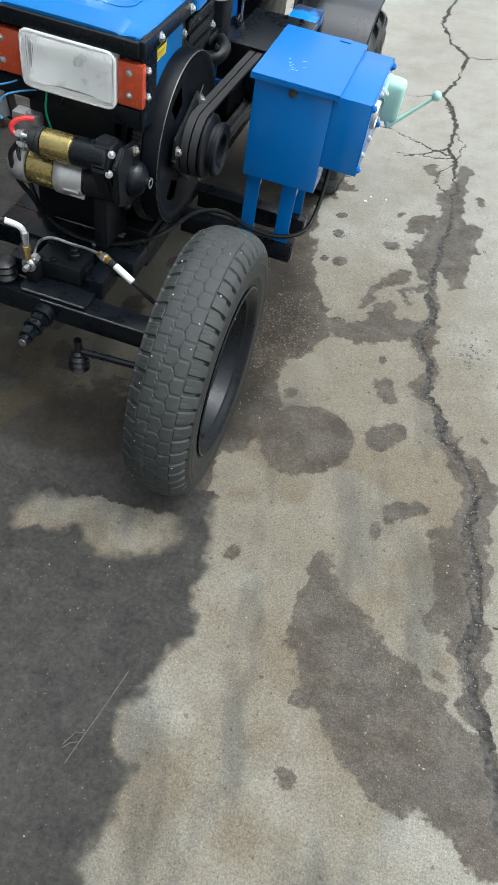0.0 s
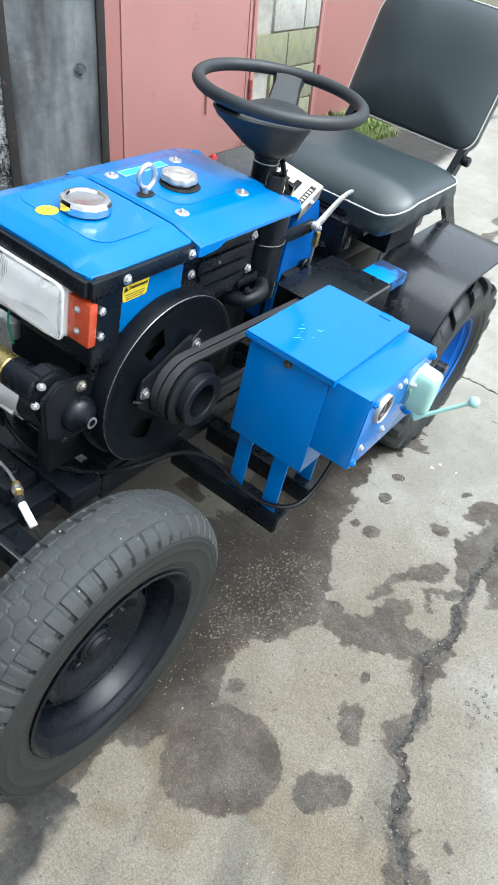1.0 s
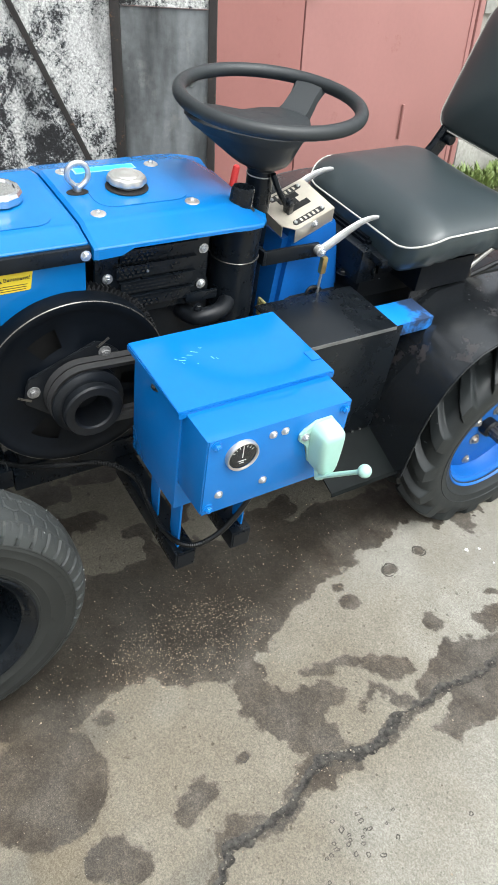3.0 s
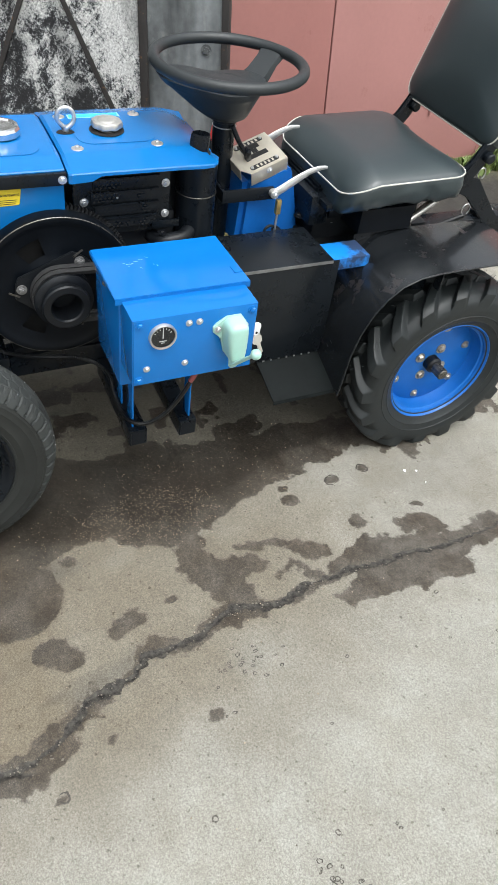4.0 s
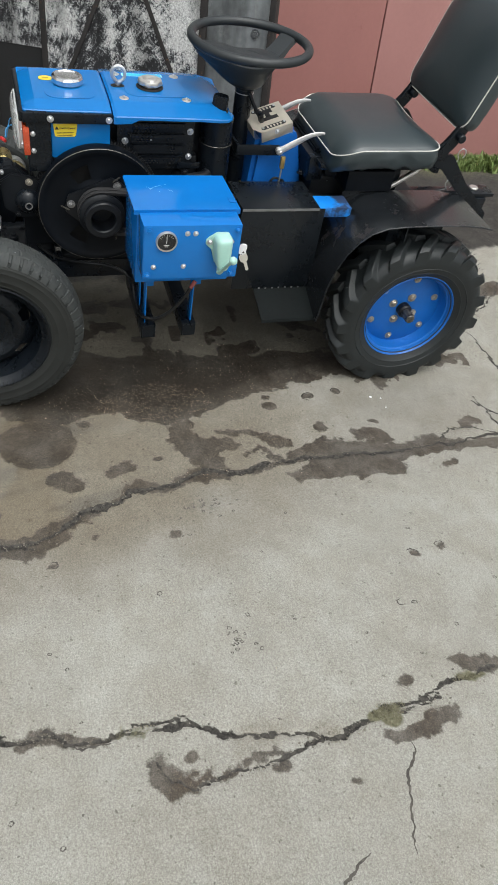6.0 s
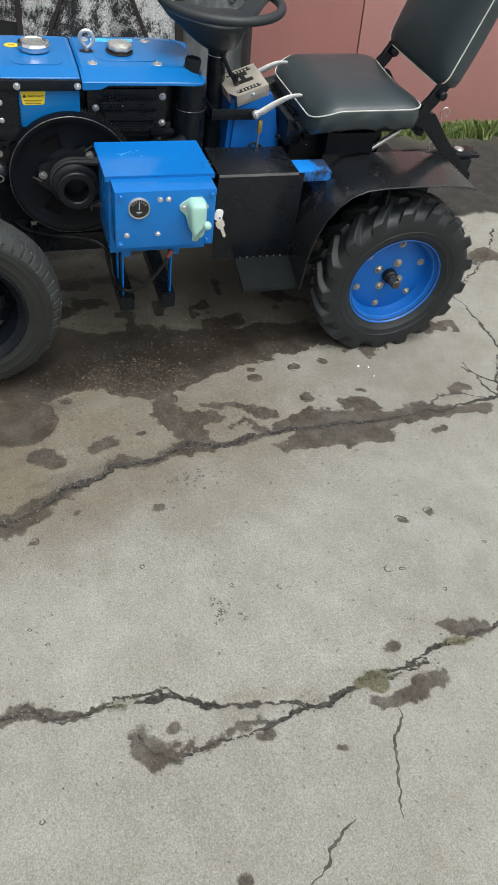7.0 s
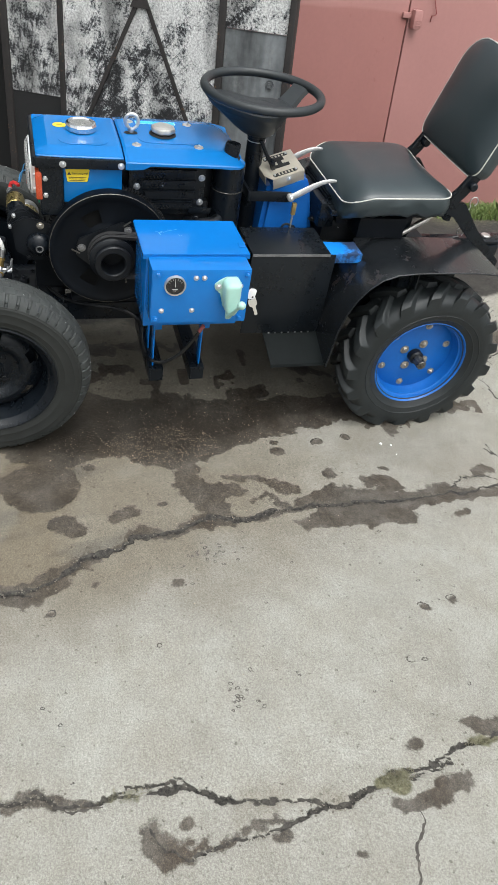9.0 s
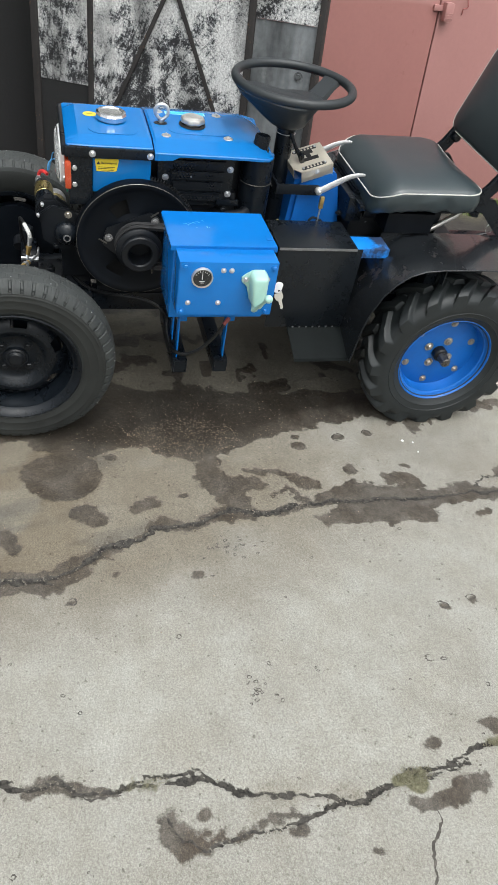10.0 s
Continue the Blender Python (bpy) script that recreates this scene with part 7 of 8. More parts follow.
outl = [(-0.023, 0.022), (-0.012, 0.036), (0.017, 0.036), (0.025, 0.027), (0.024, -0.044), (0.014, -0.060), (-0.003, -0.060), (-0.014, -0.044)]
for _ in range(3):
    outl = [q for u, v in zip(outl, outl[1:] + outl[:1]) for q in ((u[0] * 0.78 + v[0] * 0.22, u[1] * 0.78 + v[1] * 0.22), (u[0] * 0.22 + v[0] * 0.78, u[1] * 0.22 + v[1] * 0.78))]
rings = [[bm.verts.new(S @ Vector((0.002 + (x - 0.002) * k, -0.010 + (y + 0.010) * k2, h))) for x, y in outl] for k, k2, h in ((1.0, 1.0, 0.006), (0.97, 0.985, 0.026), (0.92, 0.96, 0.034), (0.82, 0.91, 0.039), (0.66, 0.84, 0.0415), (0.40, 0.72, 0.0425))]
for u, v in zip(rings, rings[1:]):
    for k in range(len(u)):
        bm.faces.new((u[k], u[(k + 1) % len(u)], v[(k + 1) % len(u)], v[k]))
bm.faces.new(rings[-1])
part("cover", bm, MINT, sw, sharp=1.2)
bm = bmesh.new()
a, b = Vector((0.168, 1.822, 0.562)), Vector((0.250, 1.826, 0.648))
fm2, LL = frame_to(a, b)
lathe(bm, [(0, -0.004), (0.0085, -0.002), (0.0085, 0.006), (0.0060, 0.012), (0.0050, LL)], fm2 @ Matrix.Diagonal((1.0, 0.7, 1, 1)), 10)
cyl(bm, S @ Vector((0.000, -0.052, 0.020)), a, 0.0075, 10)
part("lever", bm, MINT, sw)
kn = bmesh.new(); bmesh.ops.create_uvsphere(kn, u_segments=16, v_segments=10, radius=0.0105, matrix=Matrix.Translation(b))
part("knob", kn, MINT, sw)
bolt(sw, S @ Vector((-0.029, 0.011, 0.006)), (1, 0, 0), 0.0055)
bolt(sw, S @ Vector((0.0275, 0.011, 0.006)), (1, 0, 0), 0.0050)
# keys hanging from the ignition on the box's side
part("ignition", cyl(bmesh.new(), (0.100, 1.8785, 0.587), (0.100, 1.886, 0.587), 0.009, 14), STEEL, cb)
km = Matrix.Translation((0.100, 1.9005, 0.586)) @ Matrix.Rotation(radians(-8), 4, "X")
K = km @ Matrix(((0, 0, 1, -0.002), (1, 0, 0, 0), (0, 1, 0, 0), (0, 0, 0, 1)))
ky = part("key", box(prism(bmesh.new(), rounded(0.021, 0.030, 0.006), K, 0.004, 0.001), (-0.001, -0.018, -0.004), (0.001, -0.009, 0.004), 0, km), WHITE, cb, "key with a pale plastic head")
# small dark disc paints the shaded hole in the key head
part("key_hole_shade", lathe(bmesh.new(), [(0, 0.0003), (0.0028, 0.0003), (0.0028, 0)], K @ Matrix.Translation((0.004, -0.008, 0.004)), 12), DARK, ky)
part("key_ring", tube(bmesh.new(), [(0.100, 1.905 + 0.008 * math.cos(radians(q)), 0.570 + 0.008 * math.sin(radians(q))) for q in range(0, 360, 30)], 0.0009, 6, closed=True), ZINC, ky)
km = Matrix.Translation((0.101, 1.903, 0.568)) @ Matrix.Rotation(radians(22), 4, "X")
K = km @ Matrix(((0, 0, 1, -0.001), (1, 0, 0, 0), (0, 1, 0, 0), (0, 0, 0, 1)))
part("spare_key", prism(bmesh.new(), [(-0.010, 0.002), (0.010, 0.002), (0.012, -0.008), (0.010, -0.018), (0.0045, -0.022), (0.0045, -0.048), (0.0, -0.052), (-0.0045, -0.048), (-0.003, -0.040), (-0.0045, -0.034), (-0.0035, -0.028), (-0.0045, -0.022), (-0.010, -0.018), (-0.012, -0.008)], K, 0.002, 0.0003), NICKEL, ky, "bright metal spare key")
bolt(cb, (-0.0195, 1.623, 0.664), (0, -1, 0), 0.0065, material=GREASY, name="lock_screw")
# straps and cables below the box
for y, lo, hi in ((1.664, -0.098, -0.066), (1.664, -0.014, 0.020), (1.800, -0.014, 0.020)):
    st_ = part("strap", boxed((lo, y - 0.002, 0.296), (hi, y + 0.002, 0.468), 0.0008), BLUE_BOX, cb, "blue flat steel strap")
    part("strap_foot", boxed((hi - 0.003, y + 0.0022, 0.425), (hi, y + 0.020, 0.467), 0.0006), BLUE_BOX, st_)


def conduit(pts, r, parent, label, pitch=0.004, name="conduit"):
    """A ribbed flexible pipe."""
    cur = [Vector(p) for p in pts]
    for _ in range(4):
        nxt = [cur[0]]
        for u, v in zip(cur, cur[1:]):
            nxt += [u * 0.75 + v * 0.25, u * 0.25 + v * 0.75]
        cur = nxt + [cur[-1]]
    dense, acc = [], 0.0
    for u, v in zip(cur, cur[1:]):
        L = (v - u).length
        n = max(1, int(L / (pitch / 2)))
        dense += [u.lerp(v, i / n) for i in range(n)]
    bm = bmesh.new()
    rings, up = [], None
    for i, p in enumerate(dense):
        d = (dense[min(i + 1, len(dense) - 1)] - dense[max(i - 1, 0)]).normalized()
        up = d.orthogonal().normalized() if up is None else (up - d * up.dot(d)).normalized()
        w = d.cross(up)
        rr = r * (1.0 if i % 2 else 0.84)
        rings.append([bm.verts.new(p + (up * math.cos(2 * math.pi * j / 8) + w * math.sin(2 * math.pi * j / 8)) * rr) for j in range(8)])
    for u, v in zip(rings, rings[1:]):
        for j in range(8):
            bm.faces.new((u[j], u[(j + 1) % 8], v[(j + 1) % 8], v[j]))
    return part(name, bm, CORRUGATED, parent, label)

cond = conduit([(-0.50, 1.40, 0.50), (-0.475, 1.385, 0.42), (-0.43, 1.385, 0.365), (-0.34, 1.386, 0.352), (-0.255, 1.435, 0.352), (-0.215, 1.512, 0.356), (-0.195, 1.60, 0.358), (-0.14, 1.655, 0.345), (-0.075, 1.648, 0.320), (0.0, 1.650, 0.318), (0.040, 1.662, 0.330), (0.058, 1.685, 0.338), (0.066, 1.72, 0.362), (0.068, 1.755, 0.405), (0.066, 1.784, 0.456)], 0.0055, T, "black ribbed cable conduit running to the control box")
part("cable_tie", tube(bmesh.new(), [(-0.255 + 0.009 * math.cos(radians(q)), 1.435, 0.352 + 0.009 * math.sin(radians(q))) for q in range(0, 360, 30)], 0.0012, 6, closed=True), PLASTIC, T)
part("cable_end", cyl(bmesh.new(), (0.066, 1.778, 0.447), (0.065, 1.790, 0.466), 0.0058, 10), REDDARK, cond)

# steering column and wheel
col = part("steering_column", cyl(bmesh.new(), (-0.385, 2.010, 0.345), (-0.382, 2.008, 0.853), 0.0265, 24, bevel=0.002), BLACK, T, "black steel steering column")
part("column_ring", tube(bmesh.new(), [(-0.383 + 0.027 * math.cos(radians(q)), 2.009 + 0.027 * math.sin(radians(q)), 0.806) for q in range(0, 360, 18)], 0.0016, 6, closed=True), ZINC, col)
for z in (0.822, 0.838):
    part("column_clamp", cyl(bmesh.new(), (-0.382, 2.008, z - 0.005), (-0.382, 2.008, z + 0.005), 0.030, 20, bevel=0.001), CAST, col)
wc = Vector((-0.379, 2.007, 0.940))
wheel = part("steering_wheel", tube(bmesh.new(), [wc + Vector((0.1655 * math.cos(radians(q)), 0.1655 * math.sin(radians(q)), 0.003)) for q in range(0, 360, 5)], 0.0124, 14, closed=True), PLASTIC, T, "black plastic steering wheel with a deep boss")
a1, a2 = math.atan2(0.88, -0.47), math.atan2(-0.98, -0.14)
def spoke(a):
    bm = bmesh.new()
    d, n = Vector((math.cos(a), math.sin(a), 0)), Vector((-math.sin(a), math.cos(a), 0))
    rows = []
    for r, z, w, h in ((0.030, -0.064, 0.046, 0.024), (0.070, -0.056, 0.040, 0.020), (0.105, -0.040, 0.034, 0.016), (0.138, -0.014, 0.031, 0.013), (0.161, 0.004, 0.036, 0.010)):
        c = wc + d * r + Vector((0, 0, z))
        rows.append([bm.verts.new(c + n * s * w + Vector((0, 0, t))) for s, t in ((-1, -h * 0.6), (-0.82, h * 0.35), (0.82, h * 0.35), (1, -h * 0.6), (0.8, -h), (-0.8, -h))])
    for u, v in zip(rows, rows[1:]):
        for j in range(6):
            bm.faces.new((u[j], u[(j + 1) % 6], v[(j + 1) % 6], v[j]))
    bm.faces.new(rows[0]); bm.faces.new(rows[-1][::-1])
    return part("spoke", bm, PLASTIC, wheel)
spoke(a1); spoke(a2)
bm = bmesh.new()
prof = [(0.90, -0.038), (0.98, -0.040), (1.0, -0.044), (1.0, -0.058), (0.985, -0.062), (0.985, -0.080), (0.985, -0.098), (0.95, -0.107), (0.86, -0.111), (0.5, -0.111)]
outl = [2 * math.pi * i / 40 for i in range(40)]
def boss_r(q, z):
    """A tub that runs out under one spoke and narrows to the column."""
    up = max(0.0, min(1.0, (z + 0.112) / 0.062))
    return 0.050 + up * (0.086 * max(0, math.cos(q - a2)) ** 4 + 0.034 * max(0, math.cos(q - a1)) ** 4 + 0.026)
def boss_lift(q, z):
    return 0.022 * max(0, math.cos(q - a2)) ** 3 * max(0.0, min(1.0, (z + 0.112) / 0.062))
rings = [[bm.verts.new(wc + Vector((boss_r(q, z) * s * math.cos(q), boss_r(q, z) * s * math.sin(q), z + boss_lift(q, z)))) for q in outl] for s, z in prof]
for u, v in zip(rings, rings[1:]):
    for j in range(40):
        bm.faces.new((u[j], u[(j + 1) % 40], v[(j + 1) % 40], v[j]))
bm.faces.new(rings[0]); bm.faces.new(rings[-1][::-1])
part("boss", bm, PLASTIC, wheel, "deep black boss", sharp=0.45)
part("horn_pad", prism(bmesh.new(), rounded(0.10, 0.075, 0.012), Matrix.Translation(wc + Vector((0, 0, -0.0415))) @ Matrix.Rotation(a1, 4, "Z"), 0.004, 0.0015), PLASTIC, wheel)

# gear lever tower
# darker blue here puts the shadow of seat and steering wheel into the colour
tower = part("gear_tower", prism(bmesh.new(), [(2.030, 0.43), (2.240, 0.43), (2.182, 0.690), (2.165, 0.728), (2.148, 0.733), (2.045, 0.704)], Matrix(((0, 0, -1, -0.312), (1, 0, 0, 0), (0, 1, 0, 0), (0, 0, 0, 1))), 0.140, 0.014), BLUE_DEEP, T, "blue gearbox tower, its shade painted as a deeper blue")
part("tower_flange", boxed((-0.47, 2.045, 0.43), (-0.275, 2.215, 0.452), 0.004), BLUE_DEEP, tower)
# polished selector plate, tilted
G0, G1 = Vector((-0.296, 2.040, 0.720)), Vector((-0.310, 2.148, 0.752))
gy = (G1 - G0).normalized()
gxv = Vector((-0.87, -0.36, 0.14)); gxv = (gxv - gy * gxv.dot(gy)).normalized()
gn = gy.cross(gxv) * -1
if gn.z < 0: gn = -gn
PM = Matrix.Identity(4)
PM.col[0][:3], PM.col[1][:3], PM.col[2][:3], PM.col[3][:3] = gy, gxv, gn, G0
bm = prism(bmesh.new(), [(-0.004, 0.020), (0.010, 0.0), (0.112, 0.0), (0.112, 0.100), (-0.004, 0.100)], PM, 0.002)
plate = part("selector_plate", bm, PLATE, T, "polished steel gear selector plate with a slot")
part("plate_lip", boxed((0.010, -0.0025, -0.034), (0.112, -0.0005, 0.002), 0.0006, PM), PLATE, plate)
part("plate_lip", boxed((-0.0065, 0.020, -0.026), (-0.0045, 0.100, 0.002), 0, PM), PLATE, plate)
for u0, u1, v0, v1 in ((0.036, 0.084, 0.038, 0.052), (0.028, 0.076, 0.066, 0.080), (0.050, 0.065, 0.0525, 0.0655)):
    # dark bars on the plate paint the shade inside the slot
    part("gate_slot_shade", boxed((u0, v0, 0.0021), (u1, v1, 0.0027), 0.0002, PM), DARK, plate)
for v in (0.012, 0.087):
    part("engraved_band", prism(bmesh.new(), [(x + 0.056, y + v) for x, y in rounded(0.078, 0.013, 0.006)], PM @ Matrix.Translation((0, 0, 0.0021)), 0.0005), INK, plate)
    for k in range(5):
        part("engraved_mark", boxed((0.034 + k * 0.0105, v - 0.004, 0.0027), (0.039 + k * 0.0105, v + 0.004, 0.0029), 0, PM), PLATE, plate)
    for u in (0.022, 0.090):
        bolt(plate, PM @ Vector((u, v, 0.0027)), gn, 0.0038, washer=False, name="rivet")
bolt(plate, PM @ Vector((0.060, -0.0026, -0.010)), -gxv, 0.0055)
part("gear_lever", tube(bmesh.new(), [PM @ Vector((0.030, 0.045, -0.02)), PM @ Vector((0.028, 0.045, 0.012)), PM @ Vector((0.016, 0.060, 0.045)), PM @ Vector((0.008, 0.074, 0.085))], 0.0058, 10, smooth_n=1), BLACK, T, "thin black gear lever")
part("lever_yoke", boxed((-0.006, -0.009, 0.0), (0.006, 0.009, 0.030), 0.002, PM @ Matrix.Translation((0.029, 0.045, 0.0))), BLACK, T)
part("band", boxed((-0.296, 1.985, 0.660), (-0.288, 2.112, 0.690), 0.002), BLACK, T, "black flat bar clamp on the column")
part("band", boxed((-0.420, 1.978, 0.660), (-0.288, 1.986, 0.690), 0.002), BLACK, T)


def hand_lever(p, tip, parent):
    """A motorcycle-type aluminium lever with its cable end."""
    p, tip = Vector(p), Vector(tip)
    bm = bmesh.new()
    shape = [(0.0, 0.000, 0.0110, 0.0080), (0.10, 0.0005, 0.0100, 0.0070), (0.22, 0.003, 0.0105, 0.0060), (0.36, 0.0065, 0.0102, 0.0054), (0.52, 0.0100, 0.0090, 0.0050), (0.68, 0.0115, 0.0076, 0.0046), (0.84, 0.0085, 0.0060, 0.0042), (0.95, 0.0035, 0.0050, 0.0040), (1.0, 0.0, 0.0036, 0.0030)]
    pts = [p.lerp(tip, u) + Vector((0, 0, z)) for u, z, h, w in shape]
    rings = []
    for i, (c, (u_, z_, h, w)) in enumerate(zip(pts, shape)):
        d = (pts[min(i + 1, 8)] - pts[max(i - 1, 0)]).normalized()
        s = Vector((1, 0, 0)); u = d.cross(s) * -1
        rings.append([bm.verts.new(c + u * h * math.cos(q) + s * w * math.sin(q)) for q in [k * math.pi / 5 for k in range(10)]])
    for a, b in zip(rings, rings[1:]):
        for j in range(10):
            bm.faces.new((a[j], a[(j + 1) % 10], b[(j + 1) % 10], b[j]))
    bm.faces.new(rings[0][::-1]); bm.faces.new(rings[-1])
    lv = part("hand_lever", bm, ALU, parent, "cast aluminium hand lever")
    part("pivot", cyl(bmesh.new(), p - Vector((0.010, 0, 0)), p + Vector((0.009, 0, 0)), 0.0105, 14, bevel=0.002), ALU, lv)
    bolt(lv, p + Vector((0.009, 0, 0)), (1, 0, 0), 0.006)
    return lv

hand_lever((-0.281, 2.108, 0.678), (-0.279, 2.243, 0.733), T)
hand_lever((-0.475, 2.128, 0.700), (-0.475, 2.262, 0.752), T)
part("clevis", boxed((-0.286, 2.118, 0.625), (-0.274, 2.131, 0.662), 0.002), BRASS, T, "brass clevis")
part("pull_rod", cyl(bmesh.new(), (-0.280, 2.124, 0.575), (-0.280, 2.125, 0.628), 0.003, 8), ZINC, T)
part("rod_eye", tube(bmesh.new(), [(-0.282, 2.112 + 0.015 * math.cos(radians(q)), 0.578 + 0.015 * math.sin(radians(q))) for q in range(0, 271, 15)] + [(-0.280, 2.13, 0.556), (-0.279, 2.15, 0.548)], 0.0035, 8), CAST, T)
part("red_knob", cyl(bmesh.new(), (-0.545, 2.050, 0.700), (-0.560, 2.066, 0.745), 0.008, 12, bevel=0.004), RED, T, "red handle of a small lever")
part("thin_lever", cyl(bmesh.new(), (-0.50, 2.01, 0.56), (-0.545, 2.050, 0.700), 0.004, 8), BLACK, T)
pedal = part("pedal", boxed((-0.338, 2.014, 0.515), (-0.298, 2.020, 0.556), 0.002), TANPLATE, T, "small tan ribbed pedal plate")
for k in range(4):
    part("pedal_rib", boxed((-0.332 + k * 0.009, 2.0125, 0.519), (-0.328 + k * 0.009, 2.0138, 0.552)), TANPLATE, pedal)
part("pedal_arm", boxed((-0.322, 2.0205, 0.44), (-0.314, 2.028, 0.55), 0.002), BLACK, pedal)

# side cover, footrest, fenders
def side_sheets(sgn):
    """sgn: +1 for one side, -1 for its mirror image."""
    X = lambda v: XC + sgn * (v - XC)
    def bx(lo, hi, bev=0.0):
        a, b = X(lo[0]), X(hi[0])
        return boxed((min(a, b), lo[1], lo[2]), (max(a, b), hi[1], hi[2]), bev)
    cov = part("belt_cover", bx((-0.104, 1.955, 0.318), (-0.100, 2.214, 0.588), 0.001), TIN, T, "black sheet-metal belt cover")
    part("cover_top", bx((-0.262, 1.955, 0.5885), (-0.0985, 2.196, 0.5915), 0.001), TIN, cov)
    part("worn_edge", bx((-0.102, 1.957, 0.5835), (-0.0978, 2.195, 0.5912)), WORN, cov, "paint worn to metal along the edge")
    for y, x in ((2.18, -0.135), (2.18, -0.175)):
        bolt(cov, (X(x), y, 0.5917), (0, 0, 1), 0.0055, material=BLACK)
    bm = bmesh.new()
    sheet(bm, [(X(-0.104), 0.3165), (X(-0.092), 0.312), (X(0.012), 0.278), (X(0.016), 0.270)] if sgn > 0 else [(X(0.016), 0.270), (X(0.012), 0.278), (X(-0.092), 0.312), (X(-0.104), 0.3165)], 2.030, 2.213, 0.003, "y")
    part("footrest", bm, TRODDEN, cov, "bent black tin footrest")
    for k in range(7):
        part("weld", bx((-0.1005, 2.045 + k * 0.022, 0.316), (-0.0985, 2.050 + k * 0.022, 0.320)), WORN, cov)
    bm = bmesh.new()
    part("blue_bracket", bx((-0.178, 2.197, 0.586), (-0.103, 2.300, 0.589), 0.0008), OVERSPRAY, cov, "blue painted bracket plate")
    part("blue_bracket", bx((-0.106, 2.197, 0.560), (-0.103, 2.300, 0.586), 0.0008), OVERSPRAY, cov)
    path = [(2.203, 0.275), (2.207, 0.31), (2.214, 0.40), (2.228, 0.46), (2.250, 0.512), (2.280, 0.552), (2.315, 0.580), (2.36, 0.5965), (2.42, 0.602), (2.52, 0.6035), (2.62, 0.602), (2.68, 0.596), (2.716, 0.588)]
    bm = bmesh.new()
    x0, x1 = sorted((X(0.032), X(-0.185)))
    sheet(bm, path, x0, x1, 0.003, "x")
    fen = part("fender", bm, TIN_TOP, T, "black sheet-metal rear fender with painted red-brown gate reflection", sharp=0.9)
    e = bmesh.new()
    tube(e, [(X(0.032), y, z - 0.001) for y, z in path], 0.0022, 6)
    part("rolled_edge", e, TIN, fen)
    part("fender_bracket", bx((0.005, 2.425, 0.550), (0.030, 2.428, 0.600)), TIN, fen)
    part("fender_bracket", bx((-0.10, 2.42, 0.45), (-0.06, 2.46, 0.600), 0.002), BLACK, fen)
    part("fender_flange", bx((-0.188, 2.30, 0.40), (-0.185, 2.70, 0.600)), TIN, fen)
    return cov

side_sheets(1)
side_sheets(-1)
part("gear_case", box(box(bmesh.new(), (-0.50, 2.06, 0.345), (-0.27, 2.60, 0.56), 0.02), (-0.46, 2.22, 0.55), (-0.26, 2.45, 0.62), 0.015), CAST, T, "black gearbox housing")
part("rear_axle", cyl(bmesh.new(), (-0.70, 2.56, 0.252), (-0.07, 2.56, 0.252), 0.035, 20), CAST, T)
part("axle_housing", boxed((-0.60, 2.50, 0.21), (-0.17, 2.62, 0.345), 0.015), CAST, T)
for y, z in ((2.14, 0.568), (2.2, 0.60), (2.26, 0.628), (2.32, 0.628)):
    bolt(T, (-0.30, y, z), (0, 0, 1), 0.009, material=CAST)

# seat
def pillow(w, l, h, m, crown, r=0.045, roll=0.0, hollow=0.0, creased=0.0, seed=0, top=None, full=4.0):
    """A padded cushion: w along x, l along y, its base at z 0, its seam at z h; top rounds the far corners more; a lower full gives a rounder face; roll dips the front edge, hollow draws the rear edge in, creased wrinkles the skirt."""
    bm = bmesh.new()
    out = []
    q = top or r
    edge = [(sx * (w / 2 - k) + k * math.cos(a0 + i * math.pi / 28), sy * (l / 2 - k) + k * math.sin(a0 + i * math.pi / 28)) for sx, sy, k, a0 in ((1, 1, q, 0), (-1, 1, q, math.pi / 2), (-1, -1, r, math.pi), (1, -1, r, math.pi * 1.5)) for i in range(15)]
    for (ax, ay), (bx_, by_) in zip(edge, edge[1:] + edge[:1]):
        n = max(1, int(math.hypot(bx_ - ax, by_ - ay) / 0.010))
        out += [(ax + (bx_ - ax) * i / n, ay + (by_ - ay) * i / n) for i in range(n)]
    def ring(s, z, wrinkle=0.0):
        vs = []
        for i, (x, y) in enumerate(out):
            py = y * s
            if y > 0: py -= hollow * (1 - min(1, abs(2 * x / w)) ** 2) * s * (y / (l / 2)) ** 3
            f = noise.noise(Vector((x * 26, y * 26, z * 40 + seed))) + 0.6 * noise.noise(Vector((x * 70, y * 70, z * 30 + seed + 7)))
            k = 1 + wrinkle * f
            vs.append(bm.verts.new(m @ Vector((x * s * k, py * k, z + wrinkle * 0.4 * noise.noise(Vector((x * 30, y * 30, seed + 3))) - roll * max(0, (-y * s / l - 0.28)) ** 1.5))))
        return vs
    c = creased
    rings = [ring(0.86, 0.004), ring(0.95, 0.0, c), ring(0.985, 0.006, c), ring(1.0, 0.016, c), ring(1.006, 0.024, c), ring(1.008, h * 0.55, c), ring(1.006, h * 0.68, c * 0.8), ring(1.004, h * 0.82, c * 0.4), ring(1.0, h)]
    for i in range(1, 16):
        s = 1 - i / 15.5
        rings.append(ring(max(s, 0.02), h + crown * (1 - s ** full) ** 0.8))
    for u, v in zip(rings, rings[1:]):
        for j in range(len(out)):
            bm.faces.new((u[j], u[(j + 1) % len(out)], v[(j + 1) % len(out)], v[j]))
    bm.faces.new(rings[0][::-1]); bm.faces.new(rings[-1])
    seam = [v.co * 1.0 for v in rings[8]]
    return bm, seam

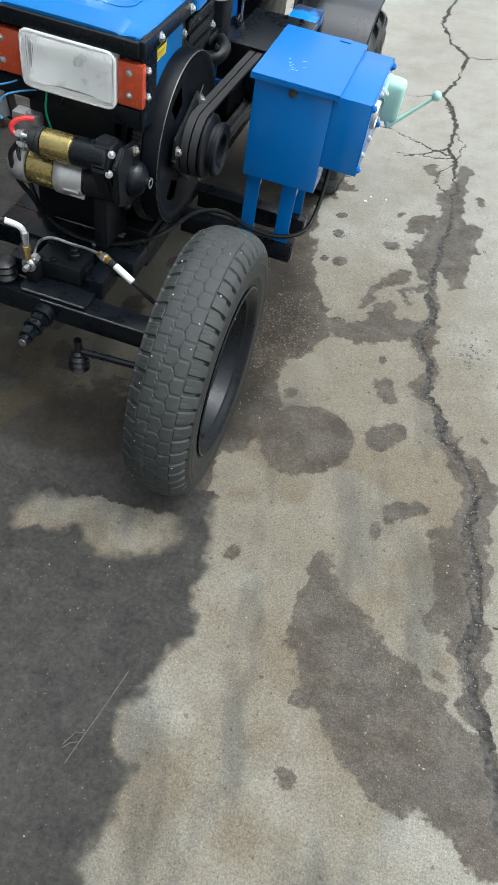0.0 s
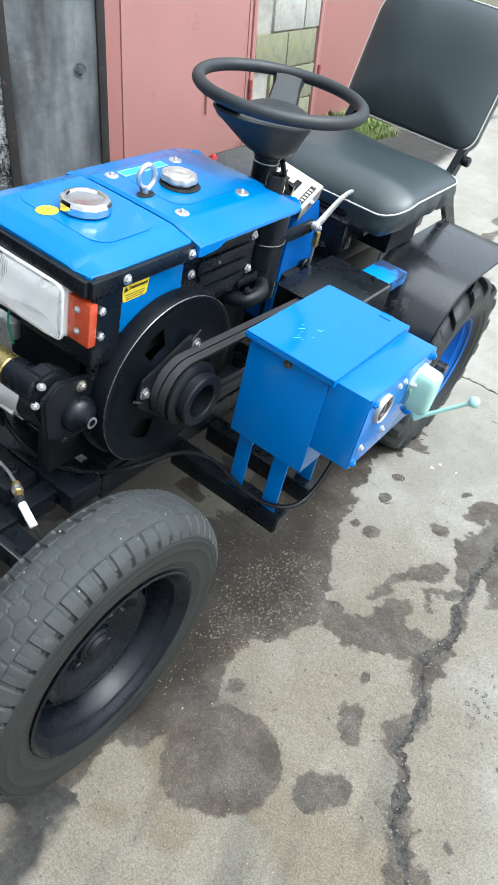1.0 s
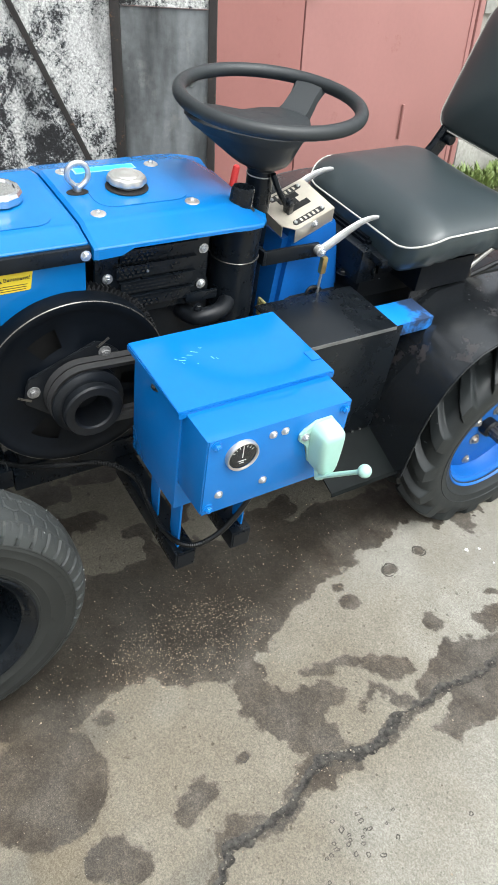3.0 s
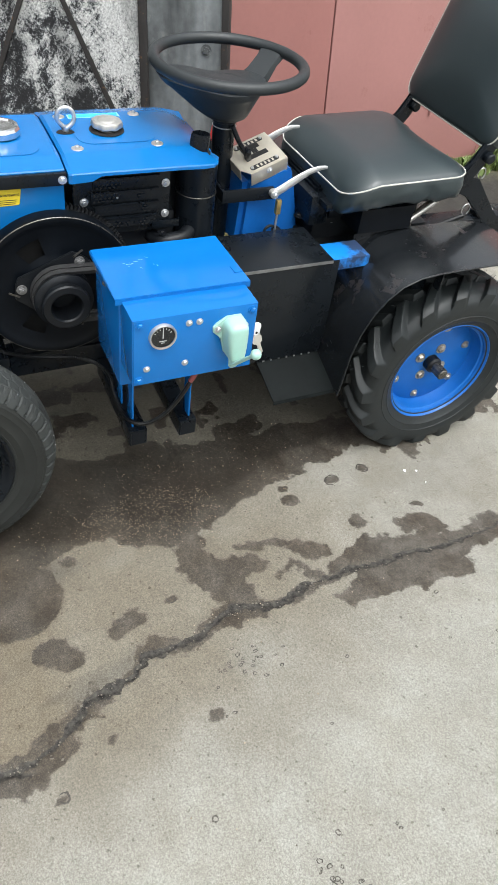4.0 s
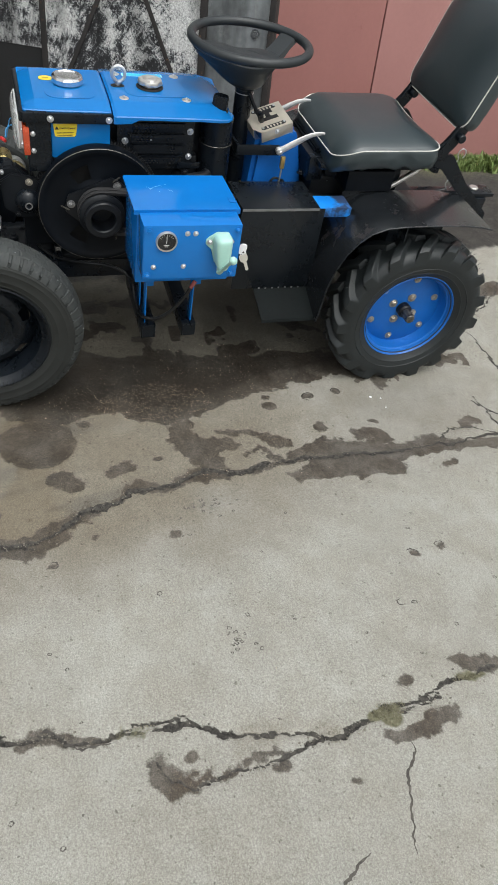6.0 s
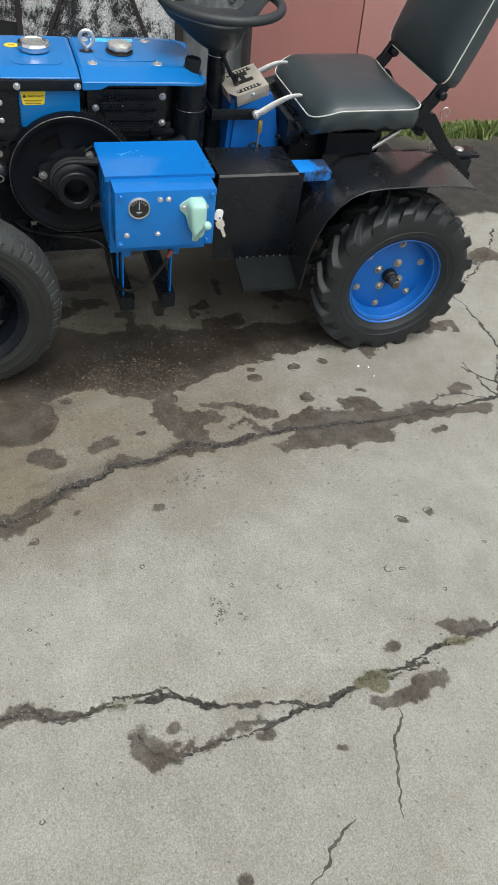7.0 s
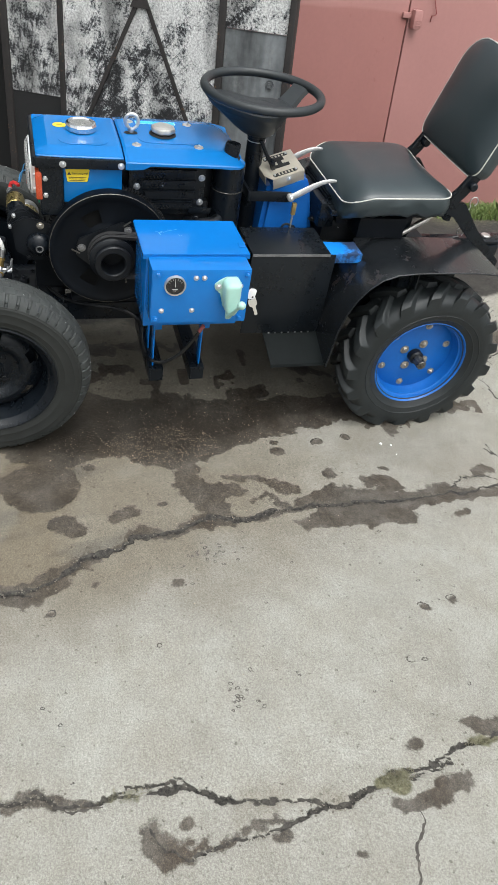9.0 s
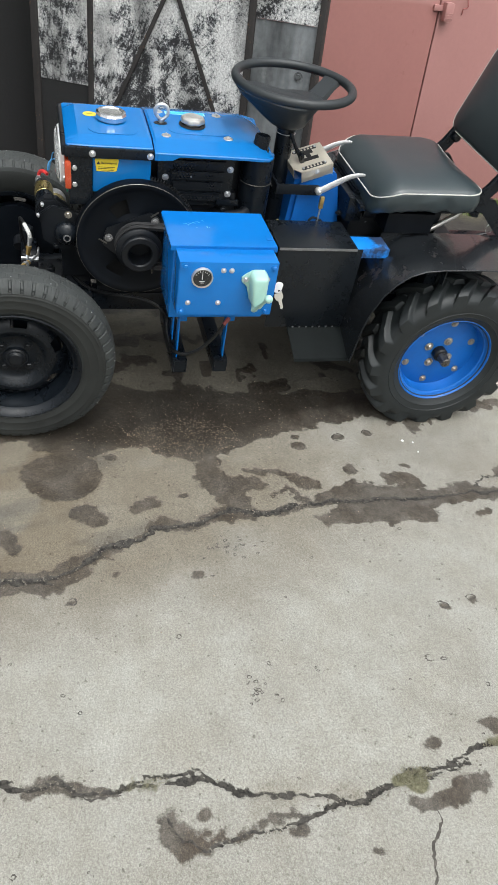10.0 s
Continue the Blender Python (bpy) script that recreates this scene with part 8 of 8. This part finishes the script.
seat = part("seat_pan", boxed((-0.52, 2.26, 0.672), (-0.18, 2.56, 0.690), 0.006), BLACK, T, "padded black vinyl seat with pale piping")
cm = Matrix.Translation((-0.350, 2.415, 0.686)) @ Matrix.Rotation(radians(1.0), 4, "X")
bm, seam = pillow(0.415, 0.355, 0.060, cm, 0.028, 0.068, roll=0.32, hollow=0.022, creased=0.024, seed=1)
part("cushion", bm, VINYL, seat, "black vinyl cushion", sharp=1.2)
part("piping", tube(bmesh.new(), seam, 0.0020, 8, closed=True), PIPING, seat, "pale piping")
bmx = Matrix.Translation((-0.368, 2.731, 0.932)) @ Matrix.Rotation(radians(72), 4, "X")
bm, seam = pillow(0.395, 0.326, 0.050, bmx, 0.034, 0.045, creased=0.008, seed=5, top=0.090, full=2.6)
back = part("backrest", bm, VINYL, T, "padded black vinyl backrest with pale piping", sharp=1.2)
part("piping", tube(bmesh.new(), seam, 0.0020, 8, closed=True), PIPING, back, "pale piping")
part("back_board", prism(bmesh.new(), rounded(0.33, 0.25, 0.06), bmx @ Matrix.Translation((0, 0, -0.006)), 0.006), BLACK, back)
for x in (-0.192, -0.530):
    arm = part("back_bracket", prism(bmesh.new(), [(2.575, 0.700), (2.605, 0.700), (2.640, 0.745), (2.700, 0.860), (2.690, 0.872), (2.668, 0.865), (2.612, 0.760), (2.575, 0.725)], Matrix(((0, 0, 1, x - 0.010), (1, 0, 0, 0), (0, 1, 0, 0), (0, 0, 0, 1))), 0.020, 0.003), BLACK, T, "black pressed backrest bracket")
    part("tilt_knob", cyl(bmesh.new(), (x + 0.010, 2.640, 0.775), (x + 0.030, 2.640, 0.775), 0.013, 16, bevel=0.003), BLACK, arm)
    bolt(arm, (x + 0.0102, 2.672, 0.840), (1, 0, 0), 0.006)
    part("seat_stay", prism(bmesh.new(), [(2.560, 0.690), (2.600, 0.722), (2.645, 0.716), (2.722, 0.628), (2.842, 0.520), (2.842, 0.490), (2.815, 0.494), (2.690, 0.606), (2.622, 0.672)], Matrix(((0, 0, 1, x - 0.008), (1, 0, 0, 0), (0, 1, 0, 0), (0, 0, 0, 1))), 0.016, 0.002), BLACK, arm)
base = part("seat_base", box(box(box(bmesh.new(), (-0.47, 2.20, 0.60), (-0.25, 2.25, 0.675), 0.004), (-0.48, 2.42, 0.60), (-0.22, 2.50, 0.672), 0.004), (-0.49, 2.22, 0.655), (-0.21, 2.55, 0.672), 0.003), BLACK, T, "black welded seat mount")
part("seat_shroud", prism(bmesh.new(), [(2.235, 0.590), (2.222, 0.688), (2.50, 0.688), (2.50, 0.575), (2.30, 0.565)], Matrix(((0, 0, 1, -0.500), (1, 0, 0, 0), (0, 1, 0, 0), (0, 0, 0, 1))), 0.225, 0.006), UNDER, base, "black sheet-metal seat box")
part("seat_slide", boxed((-0.262, 2.225, 0.655), (-0.250, 2.50, 0.668), 0.002), BLACK, base)
part("seat_slide", boxed((-0.264, 2.26, 0.610), (-0.255, 2.44, 0.632), 0.002), CAST, base)
for y, z in ((2.250, 0.628), (2.282, 0.615), (2.262, 0.672), (2.295, 0.650), (2.325, 0.604)):
    bolt(base, (-0.2748, y, z), (1, 0, 0), 0.0078, material=CAST)
bolt(base, (-0.2700, 2.275, 0.598), (0.4, 0, 1), 0.0075)
part("hose", tube(bmesh.new(), [(-0.295, 2.215, 0.60), (-0.285, 2.225, 0.64), (-0.270, 2.25, 0.660), (-0.262, 2.28, 0.645), (-0.258, 2.31, 0.61)], 0.007, 8, smooth_n=2), BOOT, base, "black rubber hose")
part("mount_box", boxed((-0.262, 2.300, 0.605), (-0.175, 2.455, 0.668), 0.003), UNDER, base)
part("gas_spring", cyl(cyl(bmesh.new(), (-0.21, 2.46, 0.595), (-0.21, 2.55, 0.655), 0.0075, 12), (-0.21, 2.55, 0.655), (-0.21, 2.60, 0.690), 0.004, 10), STEEL, base, "bright tension rod under the seat")
part("gas_spring", cyl(bmesh.new(), (-0.235, 2.48, 0.590), (-0.235, 2.59, 0.668), 0.005, 10), STEEL, base)
part("seat_post", cyl(bmesh.new(), (-0.24, 2.50, 0.56), (-0.24, 2.50, 0.66), 0.010, 12), BLACK, base)

# rear hitch
hitch = part("hitch_beam", boxed((-0.42, 2.58, 0.455), (-0.33, 2.94, 0.495), 0.004), BLACK, T, "black rear hitch beam")
part("hitch_plate", boxed((-0.408, 2.86, 0.496), (-0.338, 2.972, 0.508), 0.002), BLACK, hitch)
part("pin_head", cyl(bmesh.new(), (-0.376, 2.905, 0.508), (-0.376, 2.905, 0.516), 0.017, 18, bevel=0.002), STEEL, hitch)
for dx, dz in ((0.0, 0.0), (0.012, 0.11)):
    part("safety_clip", tube(bmesh.new(), [(-0.30 + dx, 2.745 + 0.014 * math.cos(radians(q)), 0.565 + dz + 0.016 * math.sin(radians(q))) for q in range(-60, 241, 20)] + [(-0.30 + dx, 2.738, 0.540 + dz), (-0.30 + dx, 2.70, 0.525 + dz)], 0.0018, 6), ZINC, hitch, "bright spring safety clip")
part("clip_rod", cyl(bmesh.new(), (-0.30, 2.56, 0.50), (-0.30, 2.74, 0.545), 0.008, 10), CAST, hitch)
